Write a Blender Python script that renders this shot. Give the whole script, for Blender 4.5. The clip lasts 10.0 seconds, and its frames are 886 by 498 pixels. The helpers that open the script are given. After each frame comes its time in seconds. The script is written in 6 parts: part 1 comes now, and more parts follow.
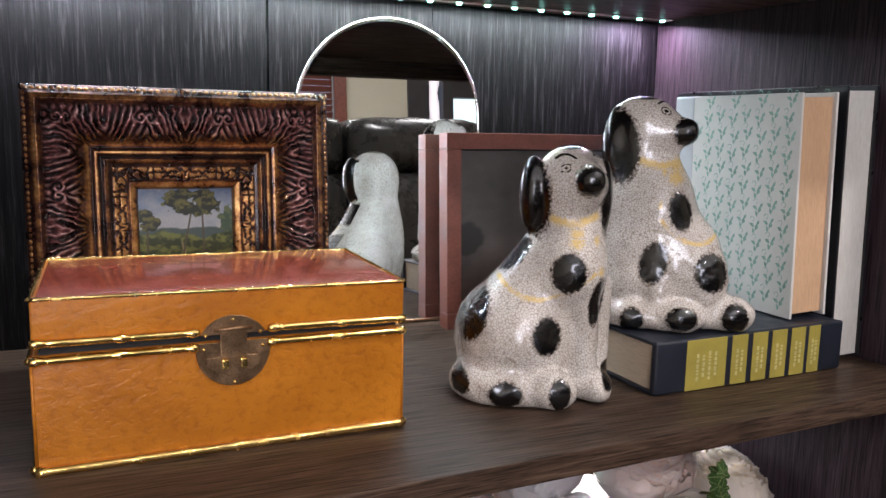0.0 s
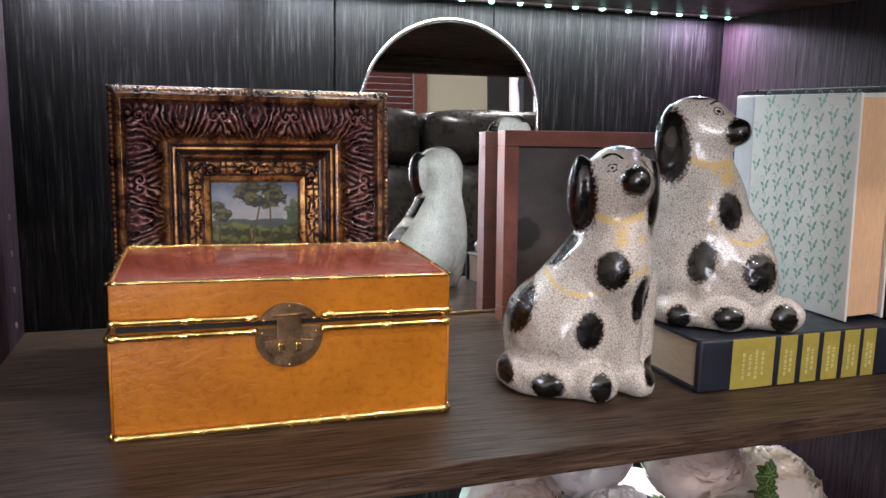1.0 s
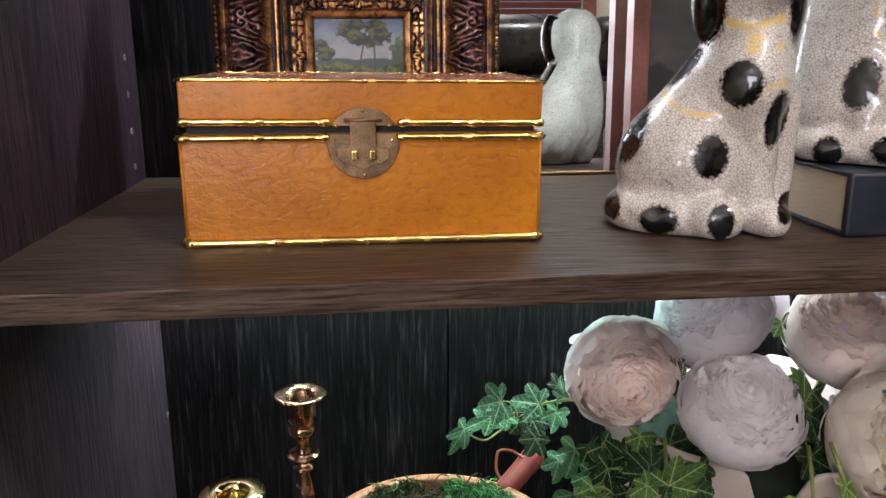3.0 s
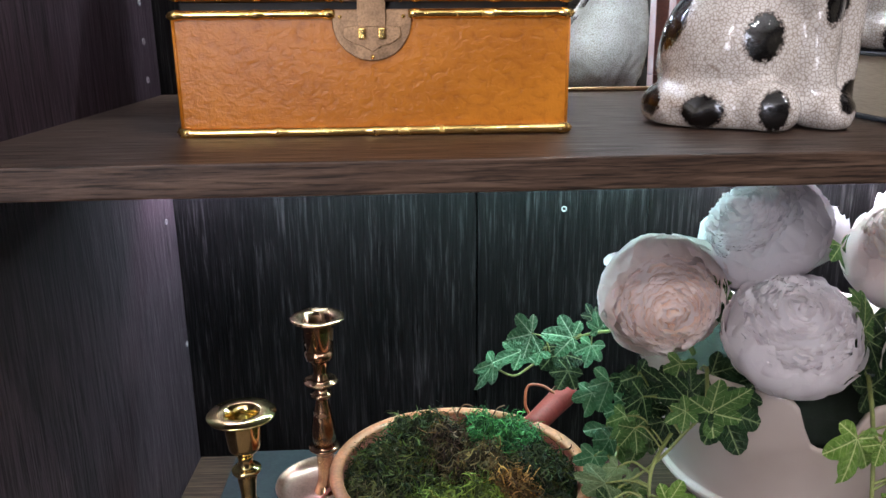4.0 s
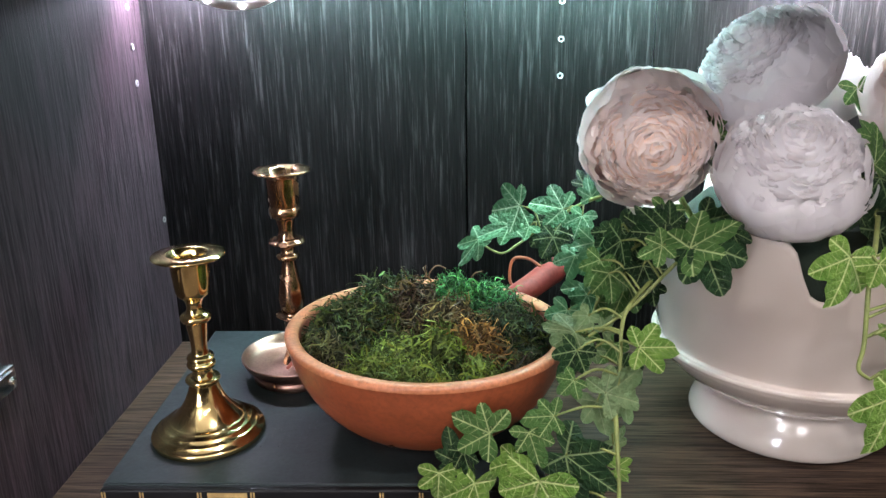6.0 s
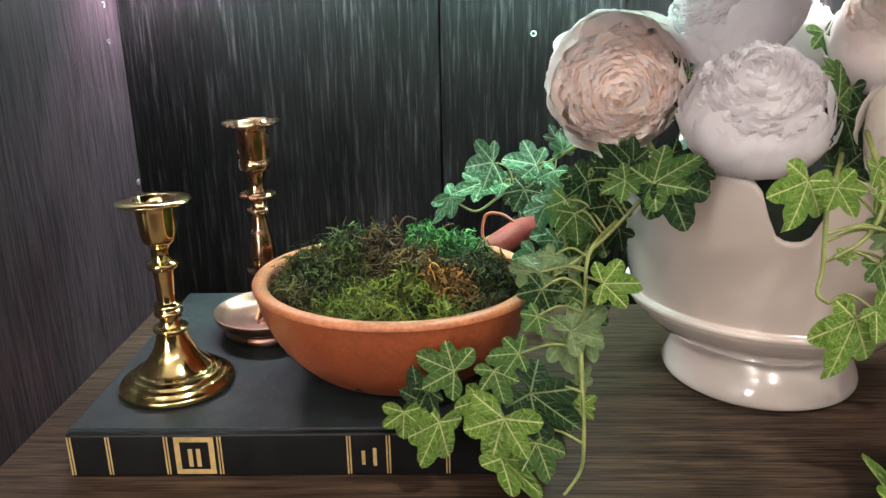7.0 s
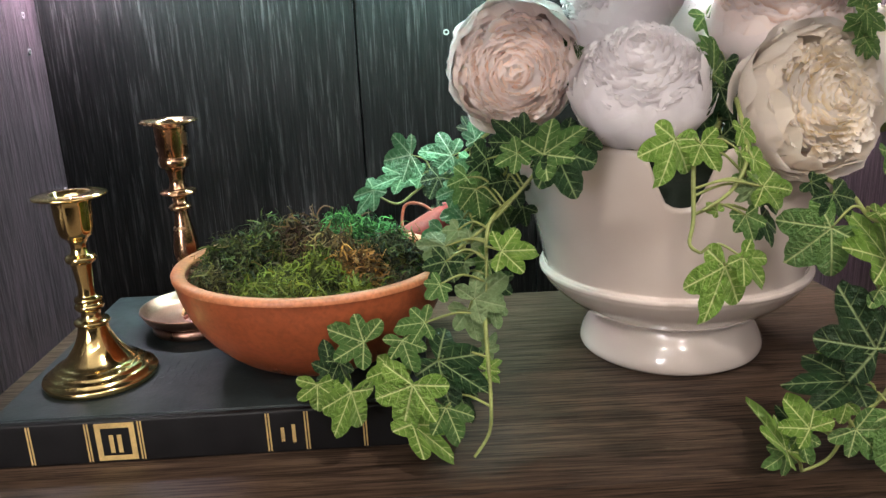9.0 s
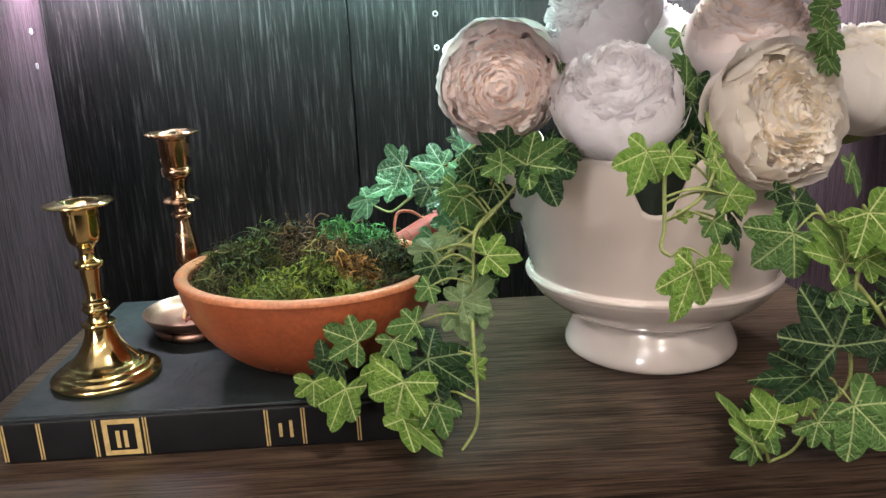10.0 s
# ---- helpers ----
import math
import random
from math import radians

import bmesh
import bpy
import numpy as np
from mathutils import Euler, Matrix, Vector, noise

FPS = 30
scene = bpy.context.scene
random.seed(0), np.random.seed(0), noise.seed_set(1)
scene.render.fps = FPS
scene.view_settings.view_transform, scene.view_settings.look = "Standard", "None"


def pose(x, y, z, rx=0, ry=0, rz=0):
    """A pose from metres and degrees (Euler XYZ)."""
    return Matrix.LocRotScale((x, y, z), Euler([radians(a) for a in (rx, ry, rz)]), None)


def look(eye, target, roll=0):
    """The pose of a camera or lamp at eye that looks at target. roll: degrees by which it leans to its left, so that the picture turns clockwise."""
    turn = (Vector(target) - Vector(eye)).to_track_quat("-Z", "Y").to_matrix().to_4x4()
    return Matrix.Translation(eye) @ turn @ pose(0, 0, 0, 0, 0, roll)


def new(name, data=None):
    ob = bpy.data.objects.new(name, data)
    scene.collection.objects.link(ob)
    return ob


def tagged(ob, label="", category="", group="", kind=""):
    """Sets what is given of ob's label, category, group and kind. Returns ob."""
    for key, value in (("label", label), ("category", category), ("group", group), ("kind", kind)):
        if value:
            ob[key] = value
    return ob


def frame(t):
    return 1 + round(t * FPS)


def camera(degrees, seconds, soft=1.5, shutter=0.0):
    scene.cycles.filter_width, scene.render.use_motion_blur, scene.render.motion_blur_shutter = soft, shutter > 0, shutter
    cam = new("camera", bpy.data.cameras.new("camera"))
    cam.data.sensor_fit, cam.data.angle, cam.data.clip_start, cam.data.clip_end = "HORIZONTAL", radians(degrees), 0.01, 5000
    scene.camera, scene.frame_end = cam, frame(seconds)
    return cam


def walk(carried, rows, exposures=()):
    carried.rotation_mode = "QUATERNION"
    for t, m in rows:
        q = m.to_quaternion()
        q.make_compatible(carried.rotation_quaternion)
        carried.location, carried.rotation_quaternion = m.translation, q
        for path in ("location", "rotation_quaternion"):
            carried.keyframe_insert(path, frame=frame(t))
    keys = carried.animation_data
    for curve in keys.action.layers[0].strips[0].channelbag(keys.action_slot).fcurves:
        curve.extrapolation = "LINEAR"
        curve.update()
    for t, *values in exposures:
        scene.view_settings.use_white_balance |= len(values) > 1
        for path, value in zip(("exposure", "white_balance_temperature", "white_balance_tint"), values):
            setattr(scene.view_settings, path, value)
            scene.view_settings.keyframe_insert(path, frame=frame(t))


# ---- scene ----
cam = camera(58.8, 10.0)
PATH = [
    (0, (-0.013, 0.008, 1.417), (0.773, 1.822, 1.111), 1.1),
    (0.5, (-0.012, -0.006, 1.418), (0.691, 1.84, 1.106), 1.3),
    (1, (0.001, -0.026, 1.425), (0.595, 1.854, 1.092), 1.3),
    (1.5, (0.025, -0.043, 1.418), (0.483, 1.871, 1.063), 0.9),
    (2, (0.047, -0.036, 1.397), (0.369, 1.899, 1.004), 0.4),
    (2.5, (0.06, -0.022, 1.367), (0.29, 1.915, 0.924), 0.1),
    (2.7, (0.062, -0.014, 1.352), (0.27, 1.92, 0.885), 0.1),
    (3.8, (0.088, 0.026, 1.279), (0.151, 1.949, 0.736), -0.7),
    (4, (0.09, 0.031, 1.269), (0.138, 1.95, 0.709), -0.6),
    (4.5, (0.106, 0.042, 1.243), (0.086, 1.952, 0.649), -0.8),
    (5, (0.121, 0.047, 1.219), (0.063, 1.949, 0.603), -0.6),
    (5.5, (0.135, 0.051, 1.193), (0.067, 1.948, 0.563), -0.6),
    (6.8, (0.178, 0.043, 1.114), (0.074, 1.949, 0.518), -1.4),
    (7, (0.176, 0.04, 1.115), (0.104, 1.941, 0.497), -1.1),
    (7.5, (0.193, 0.035, 1.096), (0.137, 1.942, 0.497), -1.6),
    (8, (0.203, 0.024, 1.09), (0.181, 1.938, 0.508), -2.0),
    (8.5, (0.211, 0.016, 1.088), (0.217, 1.933, 0.519), -2.4),
    (9, (0.215, 0.007, 1.088), (0.237, 1.928, 0.53), -2.7),
    (9.5, (0.218, -0.007, 1.092), (0.253, 1.917, 0.545), -2.8),
    (10, (0.218, -0.026, 1.094), (0.256, 1.901, 0.558), -2.6),
]
walk(cam, [(t, look(eye, target, roll)) for t, eye, target, roll in PATH], [(0.0, -0.16, 6100, 16), (2.5, -0.12, 6350, 15), (4.0, -0.04, 5900, 16), (5.5, 0.42, 5800, 13), (7.0, 0.52, 6600, 11), (10.0, 0.55, 6500, 11)])

# ---- light ----
world = bpy.data.worlds.new("world")
scene.world = world
world.use_nodes = True
wn = world.node_tree.nodes
sky = wn.new("ShaderNodeTexSky")
sky.sky_type = "NISHITA"
sky.sun_disc = False
sky.sun_elevation, sky.sun_rotation = radians(35), radians(200)
world.node_tree.links.new(sky.outputs[0], wn["Background"].inputs[0])
wn["Background"].inputs[1].default_value = 0.08


def area_lamp(name, m, w, h, watts, color):
    la = bpy.data.lights.new(name, "AREA")
    la.shape, la.size, la.size_y, la.energy, la.color = "RECTANGLE", w, h, watts, color
    ob = new(name, la)
    ob.matrix_world = m
    return ob


# light-emitting strips under the two boards: they face down and a little to the back
STRIP = {
    "upper": [(-0.05, 0.20, 1.2, (0.90, 0.96, 1.0)), (0.22, 0.28, 1.7, (0.88, 1.0, 0.98)), (0.46, 0.20, 1.1, (0.86, 1.0, 0.97)), (0.592, 0.05, 0.62, (0.86, 0.70, 1.0))],
    "lower": [(-0.128, 0.06, 1.25, (0.92, 0.86, 1.0)), (0.0, 0.14, 1.3, (0.66, 1.0, 0.95)), (0.23, 0.26, 2.6, (0.56, 1.0, 0.89)), (0.51, 0.20, 2.9, (0.98, 0.98, 1.0))],
}
for tier, z in (("upper", 1.5445), ("lower", 1.1765)):
    for cx, w, watts, col in STRIP[tier]:
        area_lamp("strip_light", pose(cx, 0.803, z, 8, 0, 0), w, 0.006, watts, col)

# recessed ceiling lamps of the room
DOWN = ((0.95, -0.45, 32), (-0.75, -2.3, 28), (0.55, -2.3, 38), (1.9, -2.3, 32))
for lx, ly, watts in DOWN:
    la = bpy.data.lights.new("downlight", "AREA")
    la.shape, la.size, la.energy, la.color = "DISK", 0.14, watts, (1.0, 0.93, 0.86)
    new("downlight", la).matrix_world = pose(lx, ly, 3.02)
# added front fill for the flowers, set in an unseen window opening
area_lamp("front_fill_light", pose(-1.4, -4.1, 1.85, 90, 0, -15), 1.7, 1.6, 150, (1.0, 0.975, 1.0))


# ---- materials ----
def mat(name):
    m = bpy.data.materials.new(name)
    m.use_nodes = True
    nt = m.node_tree
    return m, nt, nt.nodes["Principled BSDF"]


def ramp(nt, src, stops):
    r = nt.nodes.new("ShaderNodeValToRGB")
    e = r.color_ramp.elements
    while len(e) < len(stops):
        e.new(0.5)
    for el, (p, c) in zip(e, stops):
        el.position, el.color = p, (*c, 1)
    nt.links.new(src, r.inputs[0])
    return r.outputs[0]


def noise_of(nt, scale, detail=4, stretch=(1, 1, 1), rough=0.55, coord="Object", dist=0.0):
    tc = nt.nodes.new("ShaderNodeTexCoord")
    mp = nt.nodes.new("ShaderNodeMapping")
    mp.inputs["Scale"].default_value = stretch
    n = nt.nodes.new("ShaderNodeTexNoise")
    n.inputs["Scale"].default_value, n.inputs["Detail"].default_value, n.inputs["Roughness"].default_value = scale, detail, rough
    n.inputs["Distortion"].default_value = dist
    nt.links.new(tc.outputs[coord], mp.inputs[0])
    nt.links.new(mp.outputs[0], n.inputs[0])
    return n.outputs[0]


def mixc(nt, fac, a, b, mode="MIX"):
    n = nt.nodes.new("ShaderNodeMix")
    n.data_type, n.blend_type = "RGBA", mode
    for i, v in ((0, fac), (6, a), (7, b)):
        if isinstance(v, (tuple, float, int)):
            n.inputs[i].default_value = (*v, 1) if isinstance(v, tuple) else v
        else:
            nt.links.new(v, n.inputs[i])
    return n.outputs[2]


def maths(nt, op, a, b=0.0):
    n = nt.nodes.new("ShaderNodeMath")
    n.operation = op
    for i, v in ((0, a), (1, b)):
        if isinstance(v, (float, int)):
            n.inputs[i].default_value = v
        else:
            nt.links.new(v, n.inputs[i])
    return n.outputs[0]


def bump(nt, bs, height, strength=0.3, dist=0.001):
    b = nt.nodes.new("ShaderNodeBump")
    b.inputs["Strength"].default_value, b.inputs["Distance"].default_value = strength, dist
    nt.links.new(height, b.inputs["Height"])
    nt.links.new(b.outputs[0], bs.inputs["Normal"])


def col(nt, bs, c):
    nt.links.new(c, bs.inputs["Base Color"])


def wood(name, dark, mid, light, axis, rough=0.42, relief=0.35, spec=0.24):
    """Laminate with long grain along one axis."""
    m, nt, bs = mat(name)
    s = [1.0, 1.0, 1.0]
    s[axis] = 0.05
    fine = [1.0, 1.0, 1.0]
    fine[axis] = 0.03
    n1 = noise_of(nt, 230, 7, s, 0.68, dist=0.4)
    n2 = noise_of(nt, 620, 3, fine, 0.6)
    n3 = noise_of(nt, 9, 3, s, 0.5)
    c = ramp(nt, n1, [(0.34, dark), (0.52, mid), (0.78, light)])
    c = mixc(nt, ramp(nt, n2, [(0.36, (0.85, 0.85, 0.85)), (0.52, (0, 0, 0))]), c, tuple(v * 0.35 for v in dark))
    c = mixc(nt, 0.55, c, ramp(nt, n3, [(0.32, (0.32, 0.32, 0.33)), (0.72, (1.0, 0.98, 0.96))]), "MULTIPLY")
    col(nt, bs, c)
    h = maths(nt, "ADD", n1, maths(nt, "MULTIPLY", n2, 0.9))
    bump(nt, bs, h, relief, 0.0009)
    nt.links.new(ramp(nt, n2, [(0.3, (rough + 0.22,) * 3), (0.7, (rough - 0.06,) * 3)]), bs.inputs["Roughness"])
    bs.inputs["Specular IOR Level"].default_value = spec
    return m


def plain(name, c, rough=0.5, metal=0.0, var=0.12, scale=30, rel=0.0, coat=0.0, spread=0.1):
    """A surface of one colour with grain and stains at two scales."""
    m, nt, bs = mat(name)
    n1, n2 = noise_of(nt, scale, 5), noise_of(nt, scale * 9, 3)
    a = ramp(nt, n1, [(0.3, tuple(v * (1 - var) for v in c)), (0.7, tuple(min(1, v * (1 + var)) for v in c))])
    b = mixc(nt, 0.35 * var / 0.12 if var < 0.3 else 0.5, a, ramp(nt, n2, [(0.3, (1 - 2 * var,) * 3), (0.6, (1, 1, 1))]), "MULTIPLY")
    col(nt, bs, b)
    nt.links.new(ramp(nt, n1, [(0.3, (max(0.02, rough - spread),) * 3), (0.7, (rough + spread,) * 3)]), bs.inputs["Roughness"])
    bs.inputs["Metallic"].default_value, bs.inputs["Coat Weight"].default_value = metal, coat
    bs.inputs["Coat Roughness"].default_value = 0.08
    if rel:
        bump(nt, bs, maths(nt, "ADD", n1, maths(nt, "MULTIPLY", n2, 0.4)), rel, 0.001)
    return m


def glow(name, c, strength):
    m, nt, bs = mat(name)
    bs.inputs["Base Color"].default_value = (*c, 1)
    bs.inputs["Emission Color"].default_value, bs.inputs["Emission Strength"].default_value = (*c, 1), strength
    return m


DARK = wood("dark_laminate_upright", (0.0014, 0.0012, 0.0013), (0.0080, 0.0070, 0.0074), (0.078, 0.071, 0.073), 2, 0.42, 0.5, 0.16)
# side panels: purple strip glow on the laminate is put into the colour
SIDE = wood("glow_tinted_laminate_side", (0.019, 0.012, 0.015), (0.049, 0.031, 0.039), (0.104, 0.072, 0.086), 2, 0.36, 0.5)
BOARD = wood("brown_laminate_board", (0.026, 0.016, 0.011), (0.074, 0.046, 0.031), (0.150, 0.100, 0.068), 0, 0.36, 0.2, 0.18)
BRASS = plain("polished_brass", (0.78, 0.59, 0.27), 0.14, 1.0, 0.12, 60, 0.05)
TRIM = plain("gilt_trim", (0.92, 0.62, 0.20), 0.2, 1.0, 0.12, 80, 0.12)
COPPER = plain("aged_copper", (0.50, 0.30, 0.18), 0.22, 1.0, 0.22, 50, 0.06)
LATCH = plain("aged_bronze", (0.30, 0.185, 0.10), 0.38, 0.9, 0.25, 90, 0.15)
DISH = plain("dull_copper", (0.34, 0.20, 0.155), 0.36, 1.0, 0.2, 50, 0.06)
CHROME = plain("chrome", (0.75, 0.74, 0.76), 0.16, 1.0, 0.05, 50)
STEEL = plain("silver_rim", (0.72, 0.70, 0.66), 0.2, 1.0, 0.05, 50)
PAPER = plain("page_edges", (0.60, 0.50, 0.37), 0.8, 0.0, 0.12, 40)
TERRA = plain("terracotta_paint", (0.25, 0.060, 0.022), 0.36, 0.0, 0.22, 26, 0.08)
TERRA_IN = plain("terracotta_inside", (0.33, 0.085, 0.060), 0.5, 0.0, 0.2, 30, 0.08)
LEATHER_BK = plain("black_leather", (0.022, 0.020, 0.019), 0.3, 0.0, 0.2, 25, 0.2)
REDLAC = plain("red_lacquer", (0.20, 0.034, 0.026), 0.6, 0.0, 0.2, 40, 0.08)
REDLAC.node_tree.nodes["Principled BSDF"].inputs["Specular IOR Level"].default_value = 0.2
BEIGE = plain("beige_wall_paint", (0.52, 0.48, 0.38), 0.8, 0.0, 0.04, 5)
FRAMEWOOD = plain("red_brown_frame_wood", (0.20, 0.066, 0.046), 0.42, 0.0, 0.2, 40, 0.06)
REDWOOD = plain("reddish_brown_wood", (0.17, 0.05, 0.032), 0.4, 0.0, 0.22, 40, 0.05)
ROOMDARK = plain("dark_stained_door", (0.035, 0.03, 0.033), 0.5, 0.0, 0.2, 10)
CEIL = plain("ceiling_paint", (0.7, 0.69, 0.66), 0.9, 0.0, 0.04, 4)
CARPET = plain("brown_carpet", (0.13, 0.10, 0.08), 0.95, 0.0, 0.2, 60, 0.3)
BLACKGAP = plain("gap_black", (0.006, 0.005, 0.005), 0.7)
PIN = plain("pin_hole_metal", (0.45, 0.42, 0.42), 0.35, 0.8)
STRIPM = plain("strip_tape", (0.62, 0.52, 0.50), 0.5)
LED = glow("led_teal", (0.42, 1.0, 0.80), 9.0)
LEDW = glow("led_white", (0.92, 0.98, 1.0), 14.0)
SKYGLOW = glow("window_daylight", (0.55, 0.75, 1.0), 0.6)
WHITEGLOW = glow("bright_window", (0.88, 1.0, 1.0), 1.3)


# ---- helpers for shapes ----
def link_mesh(name, me, material, parent=None, label="", smooth=False):
    ob = new(name, me)
    if material is not None and not me.materials:
        me.materials.append(material)
    if smooth:
        me.polygons.foreach_set("use_smooth", [True] * len(me.polygons))
    if parent is not None:
        ob.parent = parent
    if label:
        ob["label"] = label
    return ob


def part(name, bm, material, parent=None, label="", smooth=False):
    me = bpy.data.meshes.new(name)
    bm.to_mesh(me)
    bm.free()
    return link_mesh(name, me, material, parent, label, smooth)


def pydata(name, verts, faces, material, parent=None, label="", smooth=True):
    me = bpy.data.meshes.new(name)
    me.from_pydata([tuple(map(float, v)) for v in verts], [], [tuple(map(int, f)) for f in faces])
    me.update()
    return link_mesh(name, me, material, parent, label, smooth)


def thing(name, m, label, category, group="", kind=""):
    ob = new(name)
    ob.empty_display_size = 0.02
    ob.matrix_world = m
    return tagged(ob, label, category, group, kind)


def box_bm(x0, x1, y0, y1, z0, z1, bevel=0.0, seg=2, bm=None):
    bm2 = bmesh.new()
    bmesh.ops.create_cube(bm2, size=1)
    for v in bm2.verts:
        v.co = ((x0 + x1) / 2 + v.co.x * (x1 - x0), (y0 + y1) / 2 + v.co.y * (y1 - y0), (z0 + z1) / 2 + v.co.z * (z1 - z0))
    if bevel:
        bmesh.ops.bevel(bm2, geom=bm2.edges[:], offset=bevel, segments=seg, affect="EDGES", profile=0.6)
    if bm is None:
        return bm2
    me = bpy.data.meshes.new("tmp")
    bm2.to_mesh(me)
    bm.from_mesh(me)
    bpy.data.meshes.remove(me)
    bm2.free()
    return bm


def lathe(profile, n=48, squash=1.0):
    """Turned body from (radius, height) pairs; closed at the axis where the radius is 0."""
    bm = bmesh.new()
    rings = []
    for r, z in profile:
        if r < 1e-6:
            rings.append([bm.verts.new((0, 0, z))])
        else:
            rings.append([bm.verts.new((r * math.cos(2 * math.pi * i / n), squash * r * math.sin(2 * math.pi * i / n), z)) for i in range(n)])
    for a, b in zip(rings, rings[1:]):
        for i in range(n):
            j = (i + 1) % n
            if len(a) == 1 and len(b) == 1:
                continue
            if len(a) == 1:
                bm.faces.new((a[0], b[j], b[i]))
            elif len(b) == 1:
                bm.faces.new((a[i], a[j], b[0]))
            else:
                bm.faces.new((a[i], a[j], b[j], b[i]))
    bmesh.ops.recalc_face_normals(bm, faces=bm.faces[:])
    return bm


def smooth_profile(pts, per=5):
    """Catmull-Rom through (radius, height) pairs."""
    out = []
    p = [pts[0]] + list(pts) + [pts[-1]]
    for i in range(1, len(p) - 2):
        for k in range(per):
            t = k / per
            out.append(tuple(0.5 * (2 * p[i][d] + (p[i + 1][d] - p[i - 1][d]) * t + (2 * p[i - 1][d] - 5 * p[i][d] + 4 * p[i + 1][d] - p[i + 2][d]) * t * t
                                    + (3 * p[i][d] - p[i - 1][d] - 3 * p[i + 1][d] + p[i + 2][d]) * t ** 3) for d in (0, 1)))
    out.append(pts[-1])
    return [(max(0.0, a), b) for a, b in out]


def tube(points, radius, n=8, closed=False):
    """A round rod along points; radius may be a list."""
    bm = bmesh.new()
    pts = [Vector(p) for p in points]
    rs = radius if isinstance(radius, (list, tuple)) else [radius] * len(pts)
    rings = []
    for i, p in enumerate(pts):
        d = (pts[min(i + 1, len(pts) - 1)] - pts[max(i - 1, 0)]).normalized()
        a = d.orthogonal().normalized() if i == 0 else (prev - d * prev.dot(d)).normalized()
        prev = a
        b = d.cross(a)
        rings.append([bm.verts.new(p + rs[i] * (math.cos(2 * math.pi * k / n) * a + math.sin(2 * math.pi * k / n) * b)) for k in range(n)])
    for r0, r1 in zip(rings, rings[1:]):
        for k in range(n):
            bm.faces.new((r0[k], r0[(k + 1) % n], r1[(k + 1) % n], r1[k]))
    bm.faces.new(rings[0][::-1])
    bm.faces.new(rings[-1])
    return bm


def spline(pts, per=8):
    p = [Vector(pts[0])] + [Vector(q) for q in pts] + [Vector(pts[-1])]
    out = []
    for i in range(1, len(p) - 2):
        for k in range(per):
            t = k / per
            out.append(0.5 * (2 * p[i] + (p[i + 1] - p[i - 1]) * t + (2 * p[i - 1] - 5 * p[i] + 4 * p[i + 1] - p[i + 2]) * t * t + (3 * p[i] - p[i - 1] - 3 * p[i + 1] + p[i + 2]) * t ** 3))
    out.append(p[-1].copy())
    return out


def surface_nets(f, lo, hi, step):
    """Closed surface of a distance field f(X, Y, Z) < 0 on a regular grid."""
    ax = [np.arange(a, b + step, step) for a, b in zip(lo, hi)]
    X, Y, Z = np.meshgrid(*ax, indexing="ij")
    F = f(X, Y, Z)
    s = F < 0
    n = np.array(F.shape)
    cnt, acc = np.zeros(n - 1), np.zeros((*(n - 1), 3))
    offs = [(i, j, k) for i in (0, 1) for j in (0, 1) for k in (0, 1)]
    sl = lambda o: tuple(slice(o[d], n[d] - 1 + o[d]) for d in range(3))
    for a in offs:
        for d in range(3):
            if a[d] == 0:
                b = tuple(1 if e == d else a[e] for e in range(3))
                fa, fb = F[sl(a)], F[sl(b)]
                cross = s[sl(a)] != s[sl(b)]
                t = np.where(cross, fa / np.where(cross, fa - fb, 1), 0)
                cnt += cross
                for e in range(3):
                    acc[..., e] += cross * (a[e] + (t if e == d else 0))
    act = cnt > 0
    idx = -np.ones(act.shape, int)
    idx[act] = np.arange(act.sum())
    cell = np.argwhere(act)
    verts = np.array(lo) + step * (cell + acc[act] / cnt[act][:, None])
    faces = []
    for d in range(3):
        e1, e2 = (d + 1) % 3, (d + 2) % 3
        a = [slice(None)] * 3
        b = [slice(None)] * 3
        a[d], b[d] = slice(0, -1), slice(1, None)
        ch = s[tuple(a)] != s[tuple(b)]
        for p in np.argwhere(ch):
            if p[e1] == 0 or p[e2] == 0 or p[e1] >= act.shape[e1] or p[e2] >= act.shape[e2]:
                continue
            q = []
            for u, v in ((0, 0), (-1, 0), (-1, -1), (0, -1)):
                c = p.copy()
                c[e1] += u
                c[e2] += v
                q.append(idx[tuple(c)])
            if min(q) < 0:
                continue
            faces.append(q if not s[tuple(p)] else q[::-1])
    return verts, faces


def smin(a, b, k):
    h = np.clip(0.5 + 0.5 * (b - a) / k, 0, 1)
    return b + (a - b) * h - k * h * (1 - h)


def ell(X, Y, Z, c, r):
    q = np.sqrt(((X - c[0]) / r[0]) ** 2 + ((Y - c[1]) / r[1]) ** 2 + ((Z - c[2]) / r[2]) ** 2)
    return (q - 1) * min(r)


def cap(X, Y, Z, a, b, ra, rb):
    a, b = np.array(a), np.array(b)
    d = b - a
    t = np.clip(((X - a[0]) * d[0] + (Y - a[1]) * d[1] + (Z - a[2]) * d[2]) / d.dot(d), 0, 1)
    return np.sqrt((X - a[0] - t * d[0]) ** 2 + (Y - a[1] - t * d[1]) ** 2 + (Z - a[2] - t * d[2]) ** 2) - (ra + (rb - ra) * t)


# ---- the bookcase ----
XL, XR, YB, ZU, ZL, ZT = -0.169, 0.632, 0.834, 1.2, 0.793, 1.551
T = 0.018
case = thing("bookcase", pose(0, 0, 0), "dark wood-grain laminate bookcase with two lit open bays", "bookcase")


